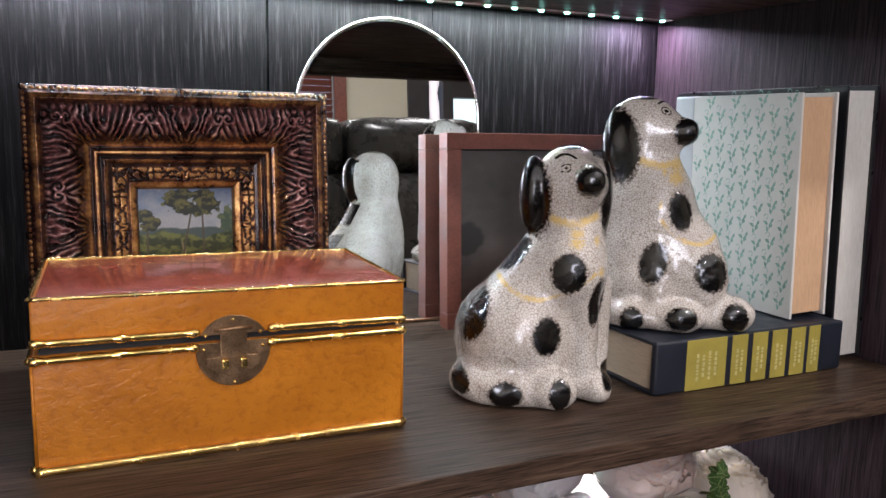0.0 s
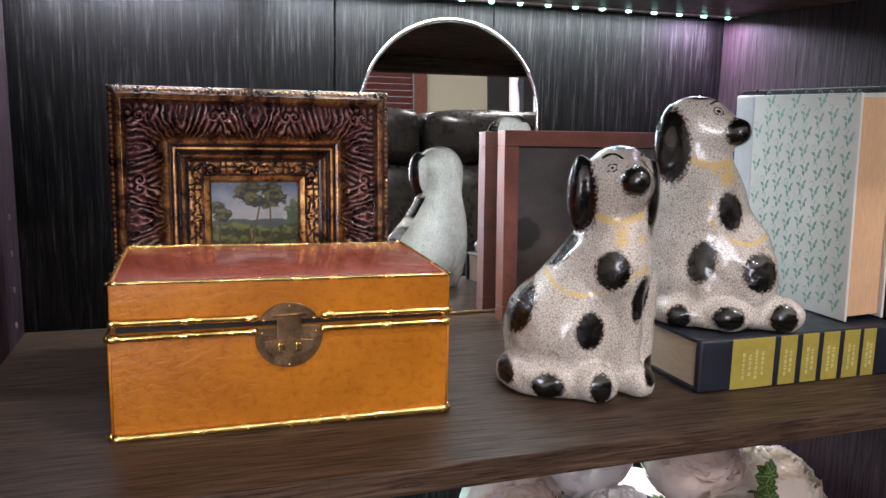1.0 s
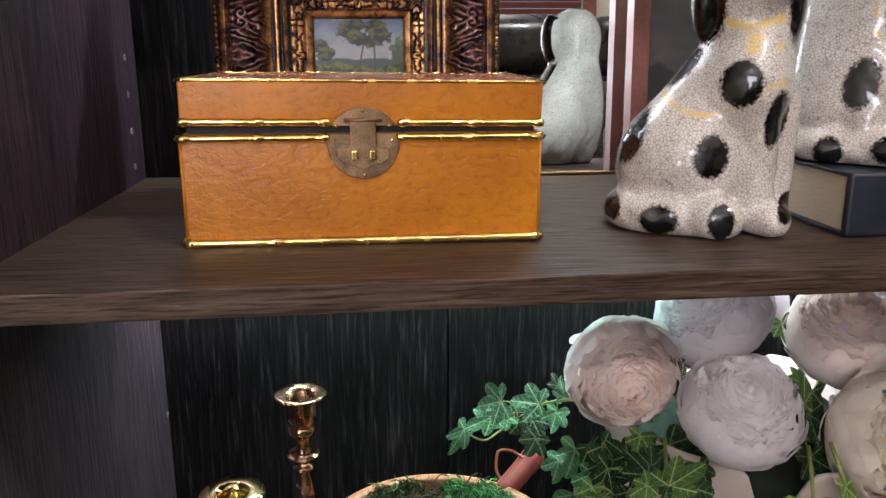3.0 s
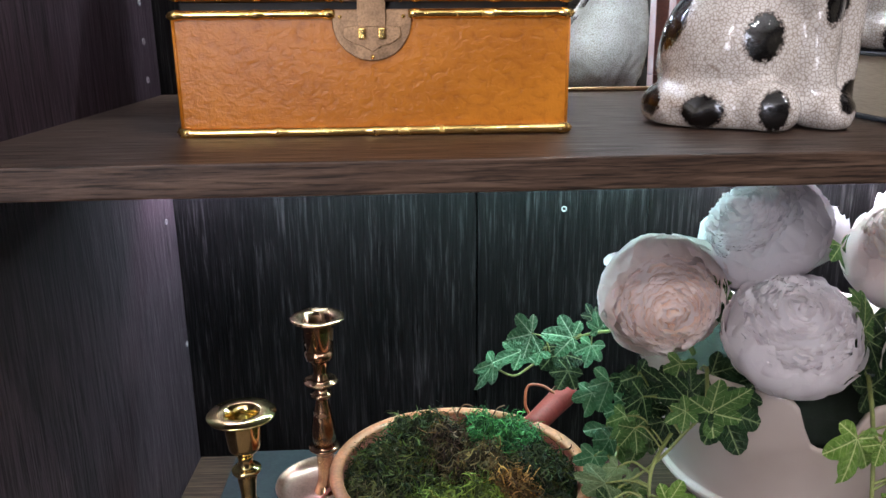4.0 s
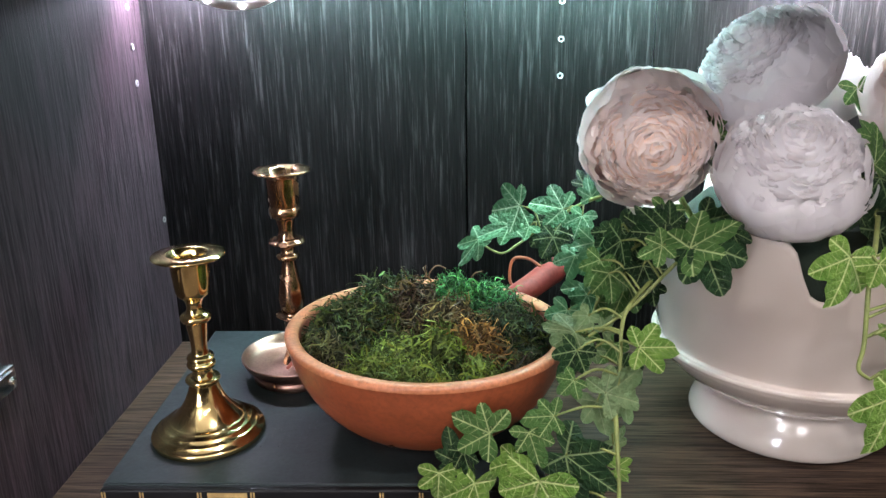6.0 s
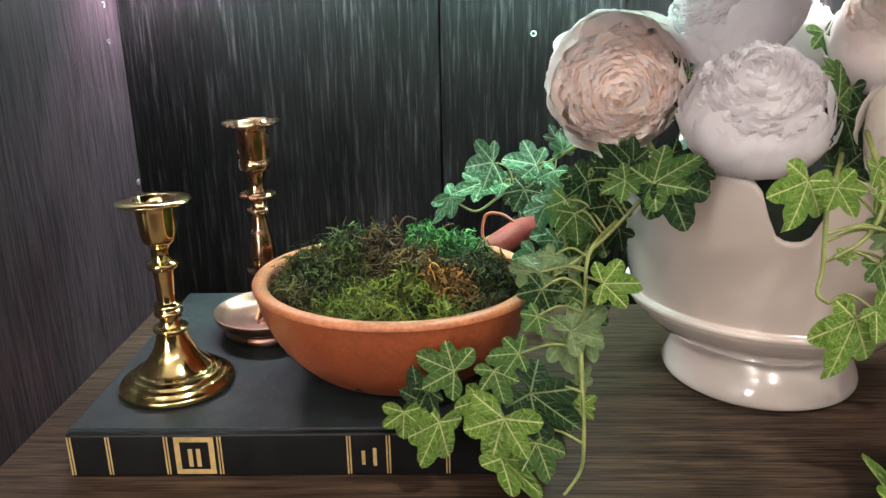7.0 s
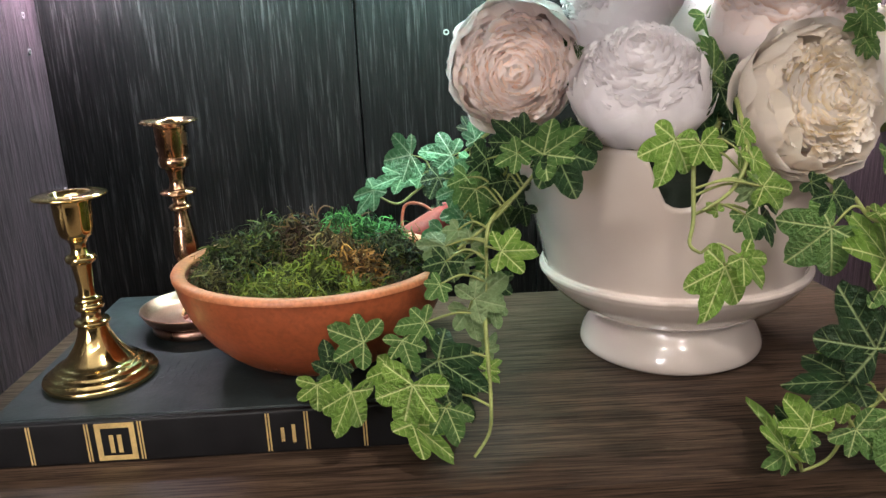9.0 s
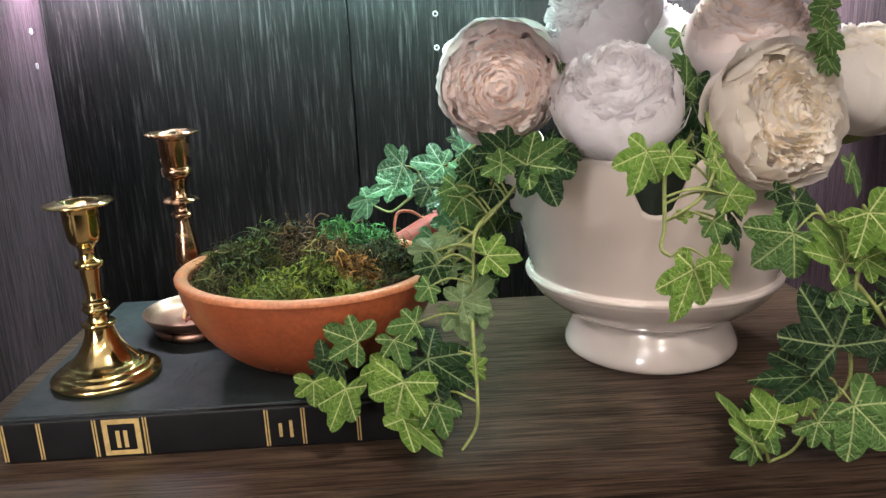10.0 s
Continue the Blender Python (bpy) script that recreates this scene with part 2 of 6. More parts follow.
def prism(pts, z0, z1, bevel=0.001):
    bm = bmesh.new()
    lo = [bm.verts.new((x, y, z0)) for x, y in pts]
    hi = [bm.verts.new((x, y, z1)) for x, y in pts]
    bm.faces.new(lo[::-1])
    bm.faces.new(hi)
    for i in range(len(pts)):
        j = (i + 1) % len(pts)
        bm.faces.new((lo[i], lo[j], hi[j], hi[i]))
    bmesh.ops.recalc_face_normals(bm, faces=bm.faces[:])
    if bevel:
        bmesh.ops.bevel(bm, geom=bm.edges[:], offset=bevel, segments=2, affect="EDGES", profile=0.6)
    return bm


ZB, ZTOP = 0.45, 2.25
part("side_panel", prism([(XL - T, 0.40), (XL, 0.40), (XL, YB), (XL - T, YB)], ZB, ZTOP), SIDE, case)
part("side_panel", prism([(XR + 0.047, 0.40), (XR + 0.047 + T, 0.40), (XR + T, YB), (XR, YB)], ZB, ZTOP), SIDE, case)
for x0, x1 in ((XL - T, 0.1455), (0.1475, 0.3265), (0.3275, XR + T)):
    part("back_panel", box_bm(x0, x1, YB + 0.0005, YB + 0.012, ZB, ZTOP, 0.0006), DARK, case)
part("back_rail", box_bm(XL, XR, YB + 0.0125, YB + 0.03, ZB, ZTOP), BLACKGAP, case)
for zt, f0, f1, mt in ((ZU, 0.424, 0.450, BOARD), (ZL, 0.449, 0.456, BOARD), (ZT + T, 0.44, 0.44, BOARD), (0.50, 0.42, 0.42, BOARD), (1.93, 0.44, 0.44, BOARD), (ZTOP, 0.42, 0.42, BOARD)):
    part("shelf_board", prism([(XL + 0.0005, f0), (XR + 0.041, f1), (XR + 0.0005, YB - 0.0005), (XL + 0.0005, YB - 0.0005)], zt - T, zt, 0.0012), mt, case)
part("lip_rail", prism([(XL + 0.0005, 0.4405), (XR + 0.04, 0.4405), (XR + 0.038, 0.458), (XL + 0.0005, 0.458)], ZT - 0.026, ZT - 0.0005), BOARD, case)
# front rail that stands under the lower board
part("front_rail", prism([(XL + 0.0005, 0.462), (XR + 0.03, 0.468), (XR + 0.03, 0.486), (XL + 0.0005, 0.48)], ZL - 0.06, ZL - T - 0.0005), BOARD, case)


def pin_hole(p, axis):
    ring = lathe([(0.0016, 0.0), (0.0030, 0.0), (0.0030, 0.0009), (0.0024, 0.0012), (0.0018, 0.0006), (0.0016, 0.0)], 14)
    ob = part("pin_hole", ring, PIN, case, "pale metal sleeve of a shelf pin hole", True)
    ob.matrix_world = Matrix.Translation(p) @ (pose(0, 0, 0, 90) if axis == "y" else pose(0, 0, 0, 0, 90))
    # black disc paints the shade inside the hole
    dk = part("hole", lathe([(0.0, 0.0003), (0.0017, 0.0003)], 12), BLACKGAP, ob)
    dk.matrix_parent_inverse.identity()


for z in (1.146, 1.111, 1.0765):
    pin_hole((0.238, YB - 0.0003, z), "y")
for z in (1.322, 1.287, 1.252, 1.217, 1.147, 1.111, 1.077, 0.935):
    pin_hole((XL + 0.0003, 0.826 if z < 1 else (0.797 if z > 1.2 else 0.804), z), "x")

# lit strips: tape with single diodes
strip = thing("led_strip", pose(0, 0.806, ZT - 0.0003), "lit strip of teal-white diodes under the board", "light strip", "strips under the boards")
part("tape", box_bm(XL + 0.01, XR - 0.004, -0.004, 0.004, -0.0012, 0), STRIPM, strip)
dio = None
for i in range(23):
    x = 0.616 - i * 0.0337
    if dio is None:
        dio = part("diode", lathe([(0.0, -0.0038), (0.0027, -0.0033), (0.0034, -0.0014), (0.0034, -0.0008)], 12), LED, strip, "", True)
        dio.location = (x, 0, 0)
    else:
        d = new("diode", dio.data)
        d.parent = strip
        d.location = (x, 0, 0)
low = thing("led_strip", pose(0, 0.806, ZU - T - 0.0003), "lit diode strip sagging loose at one end", "light strip", "strips under the boards")
part("tape", box_bm(0.0, XR - 0.004, -0.004, 0.004, -0.0012, 0), STRIPM, low)
sag = spline([(-0.158, -0.055, -0.0035), (-0.145, -0.03, -0.018), (-0.11, -0.02, -0.022), (-0.075, -0.02, -0.033), (-0.045, -0.02, -0.034), (-0.02, -0.02, -0.024), (-0.012, -0.005, -0.006), (0.0, 0, -0.0006)], 6)
bm = bmesh.new()
rows = [[bm.verts.new(p + Vector((0, 0.001, 0.004))), bm.verts.new(p + Vector((0, 0.001, -0.004))), bm.verts.new(p + Vector((0, 0, -0.004))), bm.verts.new(p + Vector((0, 0, 0.004)))] for p in sag]
for a, b in zip(rows, rows[1:]):
    for k in range(4):
        bm.faces.new((a[k], a[(k + 1) % 4], b[(k + 1) % 4], b[k]))
part("loose_end", bm, STRIPM, low, "loose hanging tape end", True)
dw = part("diode", lathe([(0.0, -0.0030), (0.0022, -0.0027), (0.0027, -0.0012), (0.0027, -0.0008)], 12), LEDW, low, "", True)
dw.matrix_local = pose(0.02, 0, 0)
for k in (4, 10, 16, 22, 28, 34):
    d = new("diode", dw.data)
    d.parent = low
    d.matrix_local = Matrix.Translation(sag[k]) @ pose(0, 0, 0, -75)
for i in range(18):
    d = new("diode", dw.data)
    d.parent = low
    d.location = (0.054 + i * 0.0337, 0, 0)


# ---- upper bay: the leather box ----
def leather_mat():
    m, nt, bs = mat("ochre_leather")
    n1, n2, n3 = noise_of(nt, 14, 4), noise_of(nt, 150, 3, (1, 1, 1.3), dist=0.4), noise_of(nt, 600, 2)
    c = ramp(nt, n1, [(0.3, (0.30, 0.095, 0.005)), (0.7, (0.45, 0.160, 0.010))])
    c = mixc(nt, 0.35, c, ramp(nt, n2, [(0.32, (0.45, 0.36, 0.3)), (0.5, (1, 1, 1))]), "MULTIPLY")
    col(nt, bs, c)
    bump(nt, bs, maths(nt, "ADD", n2, maths(nt, "MULTIPLY", n3, 0.3)), 0.5, 0.0016)
    bs.inputs["Roughness"].default_value = 0.36
    bs.inputs["Specular IOR Level"].default_value = 0.3
    return m


LEATHER = leather_mat()
LIDTOP = plain("russet_leather_lid", (0.27, 0.038, 0.014), 0.24, 0.0, 0.07, 20, 0.05, 0.4, 0.04)
BW, BD, LIDZ = 0.119, 0.150, 0.0795
bx = thing("leather_box", pose(0.061, 0.524, ZU), "ochre leather box with gilt bamboo trim, lid slightly ajar", "box")


def bamboo(x0, x1, y, z, r, parent, nodes=4, name="trim_rod"):
    """A half-round gilt rod with bamboo joints."""
    pts, rs = [], []
    n = 60
    joint = [x0 + (x1 - x0) * f for f in ((0.02, 0.25, 0.5, 0.76, 0.98) if nodes == 5 else (0.04, 0.52, 0.96))]
    for i in range(n + 1):
        x = x0 + (x1 - x0) * i / n
        d = min(abs(x - j) for j in joint)
        rs.append(r * (1 + 0.28 * math.exp(-(d / 0.0022) ** 2) - 0.12 * math.exp(-((d - 0.005) / 0.002) ** 2)))
        pts.append((x, y, z + 0.0004 * math.sin(9 * x + 30 * z)))
    rod = part(name, tube(pts, rs, 12), TRIM, parent, "", True)
    for j in joint:
        p = part("nail", lathe([(0, 0.0009), (0.0007, 0.0007), (0.001, 0)], 8), LATCH, rod)
        p.matrix_local = pose(j, y - r * 1.22, z, 90)
    return rod


body = part("body", box_bm(-BW, BW, 0.0, BD, 0.003, 0.0755, 0.0016, 3), LEATHER, bx, "", True)
# near-black block paints the shade in the gap below the lid
part("lining", box_bm(-BW + 0.004, BW - 0.004, 0.004, BD - 0.004, 0.07, 0.0800), BLACKGAP, bx, "black filler for the shade in the lid gap")
bamboo(-BW - 0.001, BW + 0.001, -0.0012, 0.0032, 0.0031, bx, 5)
bamboo(-BW - 0.001, -0.022, -0.0012, 0.0725, 0.0026, bx, 3)
bamboo(0.022, BW + 0.001, -0.0012, 0.0725, 0.0026, bx, 3)
for s in (-1, 1):
    r = bamboo(-BD / 2, BD / 2, 0, 0, 0.0026, bx, 5, "side_rod")
    r.matrix_local = pose(s * (BW + 0.001), BD / 2, 0.0032, 0, 0, 90 * s)
    r = bamboo(-BD / 2, BD / 2, 0, 0, 0.0022, bx, 5, "side_rod")
    r.matrix_local = pose(s * (BW + 0.001), BD / 2, 0.0725, 0, 0, 90 * s)
    part("piping", tube([(s * BW, 0.0003, 0.006), (s * BW, 0.0003, 0.07)], 0.0011, 8), LEATHER, bx, "", True)
lid = part("lid", box_bm(-BW, BW, 0.0, BD, LIDZ, 0.1085, 0.0016, 3), LEATHER, bx, "lid propped a finger's breadth open", True)
lid.matrix_local = pose(0, 0, 0.0008, 0, 0.45, 0)
part("lid_top", box_bm(-BW + 0.003, BW - 0.003, 0.003, BD - 0.003, 0.1078, 0.1092, 0.0005), LIDTOP, lid, "polished russet lid panel", True)
bamboo(-BW - 0.001, -0.022, -0.0012, LIDZ + 0.0022, 0.0026, lid, 3)
bamboo(0.022, BW + 0.001, -0.0012, LIDZ + 0.0022, 0.0026, lid, 3)
bamboo(-BW, BW, 0.0004, 0.1086, 0.0013, lid, 5, "edge_bead")
bamboo(-BW, BW, BD - 0.0004, 0.1086, 0.0013, lid, 5, "edge_bead")
for s in (-1, 1):
    r = bamboo(-BD / 2, BD / 2, 0, 0, 0.0013, lid, 5, "edge_bead")
    r.matrix_local = pose(s * (BW - 0.0002), BD / 2, 0.1086, 0, 0, 90 * s)


def half_disc(top, r=0.0238, th=0.0016, cut=0.0):
    """A round plate cut along a level line: the piece above or below it."""
    c = math.asin(cut / r)
    a0, a1 = (c, math.pi - c) if top else (math.pi - c, 2 * math.pi + c)
    bm = bmesh.new()
    pts = [(r * math.cos(a0 + (a1 - a0) * i / 40), r * math.sin(a0 + (a1 - a0) * i / 40)) for i in range(41)]
    f = bm.faces.new([bm.verts.new((x, 0, z)) for x, z in pts])
    e = bmesh.ops.extrude_face_region(bm, geom=[f])
    for v in e["geom"]:
        if isinstance(v, bmesh.types.BMVert):
            v.co.y -= th
    bmesh.ops.recalc_face_normals(bm, faces=bm.faces[:])
    bmesh.ops.bevel(bm, geom=bm.edges[:], offset=0.0004, segments=1, affect="EDGES")
    return bm


CZ = 0.0692
up = part("latch_plate", half_disc(True, cut=0.0112), LATCH, bx, "round aged bronze latch plate, upper half")
up.matrix_local = pose(0.0, -0.0002, CZ)
lo_ = part("latch_plate", half_disc(False, cut=0.0062), LATCH, bx, "round aged bronze latch plate, lower half")
lo_.matrix_local = pose(0.0, -0.0002, CZ)
part("hinge_pin", tube([(-0.0125, -0.0028, CZ + 0.0150), (0.0125, -0.0028, CZ + 0.0150)], 0.0013, 8), LATCH, bx, "", True)
part("hasp", box_bm(-0.0085, 0.0085, -0.0036, -0.0019, CZ - 0.004, CZ + 0.0148, 0.0005), LATCH, bx)
bm = bmesh.new()
pts = [(-0.017, -0.004), (-0.0085, -0.003), (0.0085, -0.003), (0.017, -0.004), (0.0175, -0.0095), (0.012, -0.0135), (0.006, -0.015), (0.0, -0.0185), (-0.006, -0.015), (-0.012, -0.0135), (-0.0175, -0.0095)]
f = bm.faces.new([bm.verts.new((x, -0.0018, CZ + z)) for x, z in pts])
e = bmesh.ops.extrude_face_region(bm, geom=[f])
for v in e["geom"]:
    if isinstance(v, bmesh.types.BMVert):
        v.co.y -= 0.0012
bmesh.ops.recalc_face_normals(bm, faces=bm.faces[:])
bmesh.ops.bevel(bm, geom=bm.edges[:], offset=0.0003, segments=1, affect="EDGES")
part("hasp_leaf", bm, LATCH, bx, "lobed bronze hasp leaf")
for x in (-0.006, 0.006):
    part("staple", box_bm(x - 0.0020, x + 0.0020, -0.0068, -0.0028, CZ - 0.0110, CZ - 0.0045, 0.0008), TRIM, bx, "small polished staple")
for x, z in ((0.0, 0.021), (-0.0175, 0.0115), (0.0175, 0.0115), (-0.0190, 0.002), (0.0190, 0.002), (0.0, -0.0215)):
    p = part("rivet", lathe([(0, 0.0011), (0.0009, 0.0008), (0.0013, 0)], 8), TRIM, bx, "", True)
    p.matrix_local = pose(x, -0.0018, CZ + z, 90)


# ---- gilded picture frame ----
def gilt_mat():
    m, nt, bs = mat("antique_gilt")
    at = nt.nodes.new("ShaderNodeAttribute")
    at.attribute_name = "relief"
    n1, n2 = noise_of(nt, 60, 5), noise_of(nt, 320, 4)
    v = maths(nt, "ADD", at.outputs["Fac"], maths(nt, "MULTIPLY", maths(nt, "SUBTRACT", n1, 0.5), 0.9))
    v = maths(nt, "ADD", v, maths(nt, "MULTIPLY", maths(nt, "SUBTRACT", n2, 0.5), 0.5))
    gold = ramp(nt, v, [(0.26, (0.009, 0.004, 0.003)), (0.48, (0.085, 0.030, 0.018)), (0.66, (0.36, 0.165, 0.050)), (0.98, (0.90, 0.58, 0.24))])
    # pinkish glints of the ridge tops are painted into this ramp
    rose_glint = ramp(nt, v, [(0.12, (0.012, 0.005, 0.005)), (0.38, (0.15, 0.055, 0.050)), (0.58, (0.46, 0.23, 0.21)), (0.88, (0.95, 0.70, 0.66))])
    lw = nt.nodes.new("ShaderNodeAttribute")
    lw.attribute_name = "leafwork"
    col(nt, bs, mixc(nt, lw.outputs["Fac"], gold, rose_glint))
    nt.links.new(ramp(nt, v, [(0.2, (0.2,) * 3), (0.8, (0.75,) * 3)]), bs.inputs["Metallic"])
    nt.links.new(ramp(nt, n1, [(0.3, (0.22,) * 3), (0.7, (0.38,) * 3)]), bs.inputs["Roughness"])
    bump(nt, bs, n2, 0.2, 0.0006)
    return m


def value_noise(X, Y, f, seed):
    rs = np.random.RandomState(seed)
    g = rs.rand(64, 64)
    x, y = X * f, Y * f
    i, j = np.floor(x).astype(int), np.floor(y).astype(int)
    a, b = x - i, y - j
    a, b = a * a * (3 - 2 * a), b * b * (3 - 2 * b)
    G = lambda p, q: g[p % 64, q % 64]
    return G(i, j) * (1 - a) * (1 - b) + G(i + 1, j) * a * (1 - b) + G(i, j + 1) * (1 - a) * b + G(i + 1, j + 1) * a * b


def fbm(X, Y, f, seed):
    return sum(value_noise(X, Y, f * 2 ** k, seed + k) / 2 ** k for k in range(4)) / 1.875


GILT = gilt_mat()
FW, FH = 0.2615, 0.246
AW, AH = 0.086, 0.0675
pf = thing("picture_frame", pose(0.0560, 0.762, ZU, -3.2), "ornate antique-gilt carved frame with a small landscape", "picture frame")


def moulding_height(off, s, L):
    """Height of the carved moulding at off from the outer edge and s along a side of length L; and how bright its
    gilding is, with ridge highlights painted in.
    """
    h = np.interp(off, [0, 0.004, 0.008, 0.012, 0.016, 0.030, 0.050, 0.053, 0.055, 0.058, 0.060, 0.063, 0.066, 0.069, 0.081, 0.083, 0.088, 0.0895],
                  [0.018, 0.022, 0.026, 0.0275, 0.024, 0.0265, 0.0125, 0.0118, 0.0150, 0.0150, 0.0115, 0.0135, 0.0108, 0.0098, 0.0085, 0.0110, 0.0090, 0.003])
    tone = np.interp(off, [0, 0.006, 0.0100, 0.0135, 0.017, 0.03, 0.046, 0.050, 0.0535, 0.0565, 0.060, 0.0645, 0.067, 0.070, 0.081, 0.085, 0.0895],
                     [0.35, 0.35, 0.66, 0.45, 0.30, 0.34, 0.50, 0.66, 0.15, 0.70, 0.15, 0.66, 0.2, 0.4, 0.42, 0.74, 0.5])
    u = np.abs(s - L / 2)
    w1 = (fbm(u + 0.3, off + 0.3, 110, 31) - 0.5) * 0.006
    w2 = (fbm(u + 0.7, off + 0.9, 110, 41) - 0.5) * 0.006
    per = 0.066
    ak = np.abs(np.mod(u + w1 + per / 2, per) - per / 2)
    band = np.clip((off - 0.0155) / 0.003, 0, 1) * np.clip((0.0505 - off) / 0.006, 0, 1)
    # fans of curling plumes that spring from the inner edge
    v = (off + w2 - 0.0155) / 0.035
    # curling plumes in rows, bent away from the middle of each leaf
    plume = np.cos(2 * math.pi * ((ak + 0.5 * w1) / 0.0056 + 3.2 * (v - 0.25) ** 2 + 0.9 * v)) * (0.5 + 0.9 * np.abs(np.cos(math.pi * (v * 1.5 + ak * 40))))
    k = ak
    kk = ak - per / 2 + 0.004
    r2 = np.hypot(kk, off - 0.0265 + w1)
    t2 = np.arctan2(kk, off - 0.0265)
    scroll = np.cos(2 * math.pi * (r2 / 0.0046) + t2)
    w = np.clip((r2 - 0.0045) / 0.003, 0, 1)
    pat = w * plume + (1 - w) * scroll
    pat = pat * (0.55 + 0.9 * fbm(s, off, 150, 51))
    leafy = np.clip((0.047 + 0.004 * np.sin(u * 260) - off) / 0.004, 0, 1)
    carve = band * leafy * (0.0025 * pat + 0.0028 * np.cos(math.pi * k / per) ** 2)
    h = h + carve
    # tone follows the carving: ridges painted brighter, grooves darker
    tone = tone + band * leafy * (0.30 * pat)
    fine = np.clip((off - 0.069) / 0.001, 0, 1) * np.clip((0.081 - off) / 0.001, 0, 1)
    f = np.clip(np.abs(fbm(np.abs(s - L / 2) + 0.2, off + 0.6, 170, 71) - 0.5) * 14 - 0.9, -1, 1)
    return h + fine * 0.0011 * f, tone + fine * 0.32 * f, band * leafy * np.clip((0.043 - off) / 0.006, 0, 1)


def moulding_side(L, parent):
    na, nb = 460 if L > 0.25 else 430, 150
    offs = np.linspace(0, 0.0895, nb)
    verts, tones, silv = [], [], []
    for o in offs:
        s = np.linspace(o, L - o, na)
        h, tn, sv = moulding_height(np.full(na, o), s, L)
        verts.append(np.stack([s - L / 2, -h, np.full(na, -o)], 1))
        tones.append(tn)
        silv.append(sv)
    V = np.concatenate(verts)
    back = V[:na].copy()
    back[:, 1] = 0
    V = np.concatenate([V, back])
    tn = np.concatenate(tones + [np.full(na, 0.3)])
    I = np.arange(nb * na).reshape(nb, na)
    q = np.stack([I[:-1, :-1], I[1:, :-1], I[1:, 1:], I[:-1, 1:]], -1).reshape(-1, 4)
    B = nb * na + np.arange(na)
    q2 = np.stack([B[:-1], I[0, :-1], I[0, 1:], B[1:]], -1)
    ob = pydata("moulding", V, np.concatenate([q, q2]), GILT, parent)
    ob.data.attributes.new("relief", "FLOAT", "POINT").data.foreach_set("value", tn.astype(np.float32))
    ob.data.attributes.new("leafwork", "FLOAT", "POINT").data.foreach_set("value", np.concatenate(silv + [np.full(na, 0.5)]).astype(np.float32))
    return ob


for L, m in ((FW, pose(0, 0, FH)), (FW, pose(0, 0, 0, 0, 180)), (FH, pose(-FW / 2, 0, FH / 2, 0, -90)), (FH, pose(FW / 2, 0, FH / 2, 0, 90))):
    side = moulding_side(L, pf)
    side.matrix_local = m
    bm = bmesh.new()
    for i in range(int(L / 0.0052)):
        bmesh.ops.create_icosphere(bm, subdivisions=1, radius=0.0021, matrix=pose(-L / 2 + 0.0045 + i * 0.0052, -0.0215, -0.0035) @ Matrix.Diagonal((1.15, 0.8, 0.9, 1)))
    bd = part("beading", bm, GILT, side, "row of small gilt beads", True)
    bd.data.attributes.new("relief", "FLOAT", "POINT").data.foreach_set("value", np.full(len(bd.data.vertices), 0.62, np.float32))
part("backing", box_bm(-FW / 2 + 0.002, FW / 2 - 0.002, 0, 0.006, 0.002, FH - 0.002), BLACKGAP, pf)


def attr_mat(name, attr, rough, coat=0.0):
    m, nt, bs = mat(name)
    a = nt.nodes.new("ShaderNodeAttribute")
    a.attribute_name = attr
    n = noise_of(nt, 500, 3)
    col(nt, bs, mixc(nt, 0.25, a.outputs["Color"], ramp(nt, n, [(0.3, (0.6, 0.6, 0.6)), (0.7, (1.1, 1.1, 1.1))]), "MULTIPLY"))
    bs.inputs["Roughness"].default_value, bs.inputs["Coat Weight"].default_value = rough, coat
    bump(nt, bs, n, 0.3, 0.0004)
    return m


def painted(w, h, nx, ny, fn, material, parent, name="canvas"):
    X, Z = np.meshgrid(np.linspace(0, 1, nx), np.linspace(0, 1, ny))
    C = fn(X, Z)
    V = np.stack([(X - 0.5) * w, np.zeros_like(X), (Z - 0.5) * h], -1).reshape(-1, 3)
    I = np.arange(nx * ny).reshape(ny, nx)
    q = np.stack([I[:-1, :-1], I[:-1, 1:], I[1:, 1:], I[1:, :-1]], -1).reshape(-1, 4)
    ob = pydata(name, V, q, material, parent)
    ca = ob.data.color_attributes.new("paint", "FLOAT_COLOR", "POINT")
    ca.data.foreach_set("color", np.concatenate([C.reshape(-1, 3), np.ones((nx * ny, 1))], 1).astype(np.float32).ravel())
    return ob


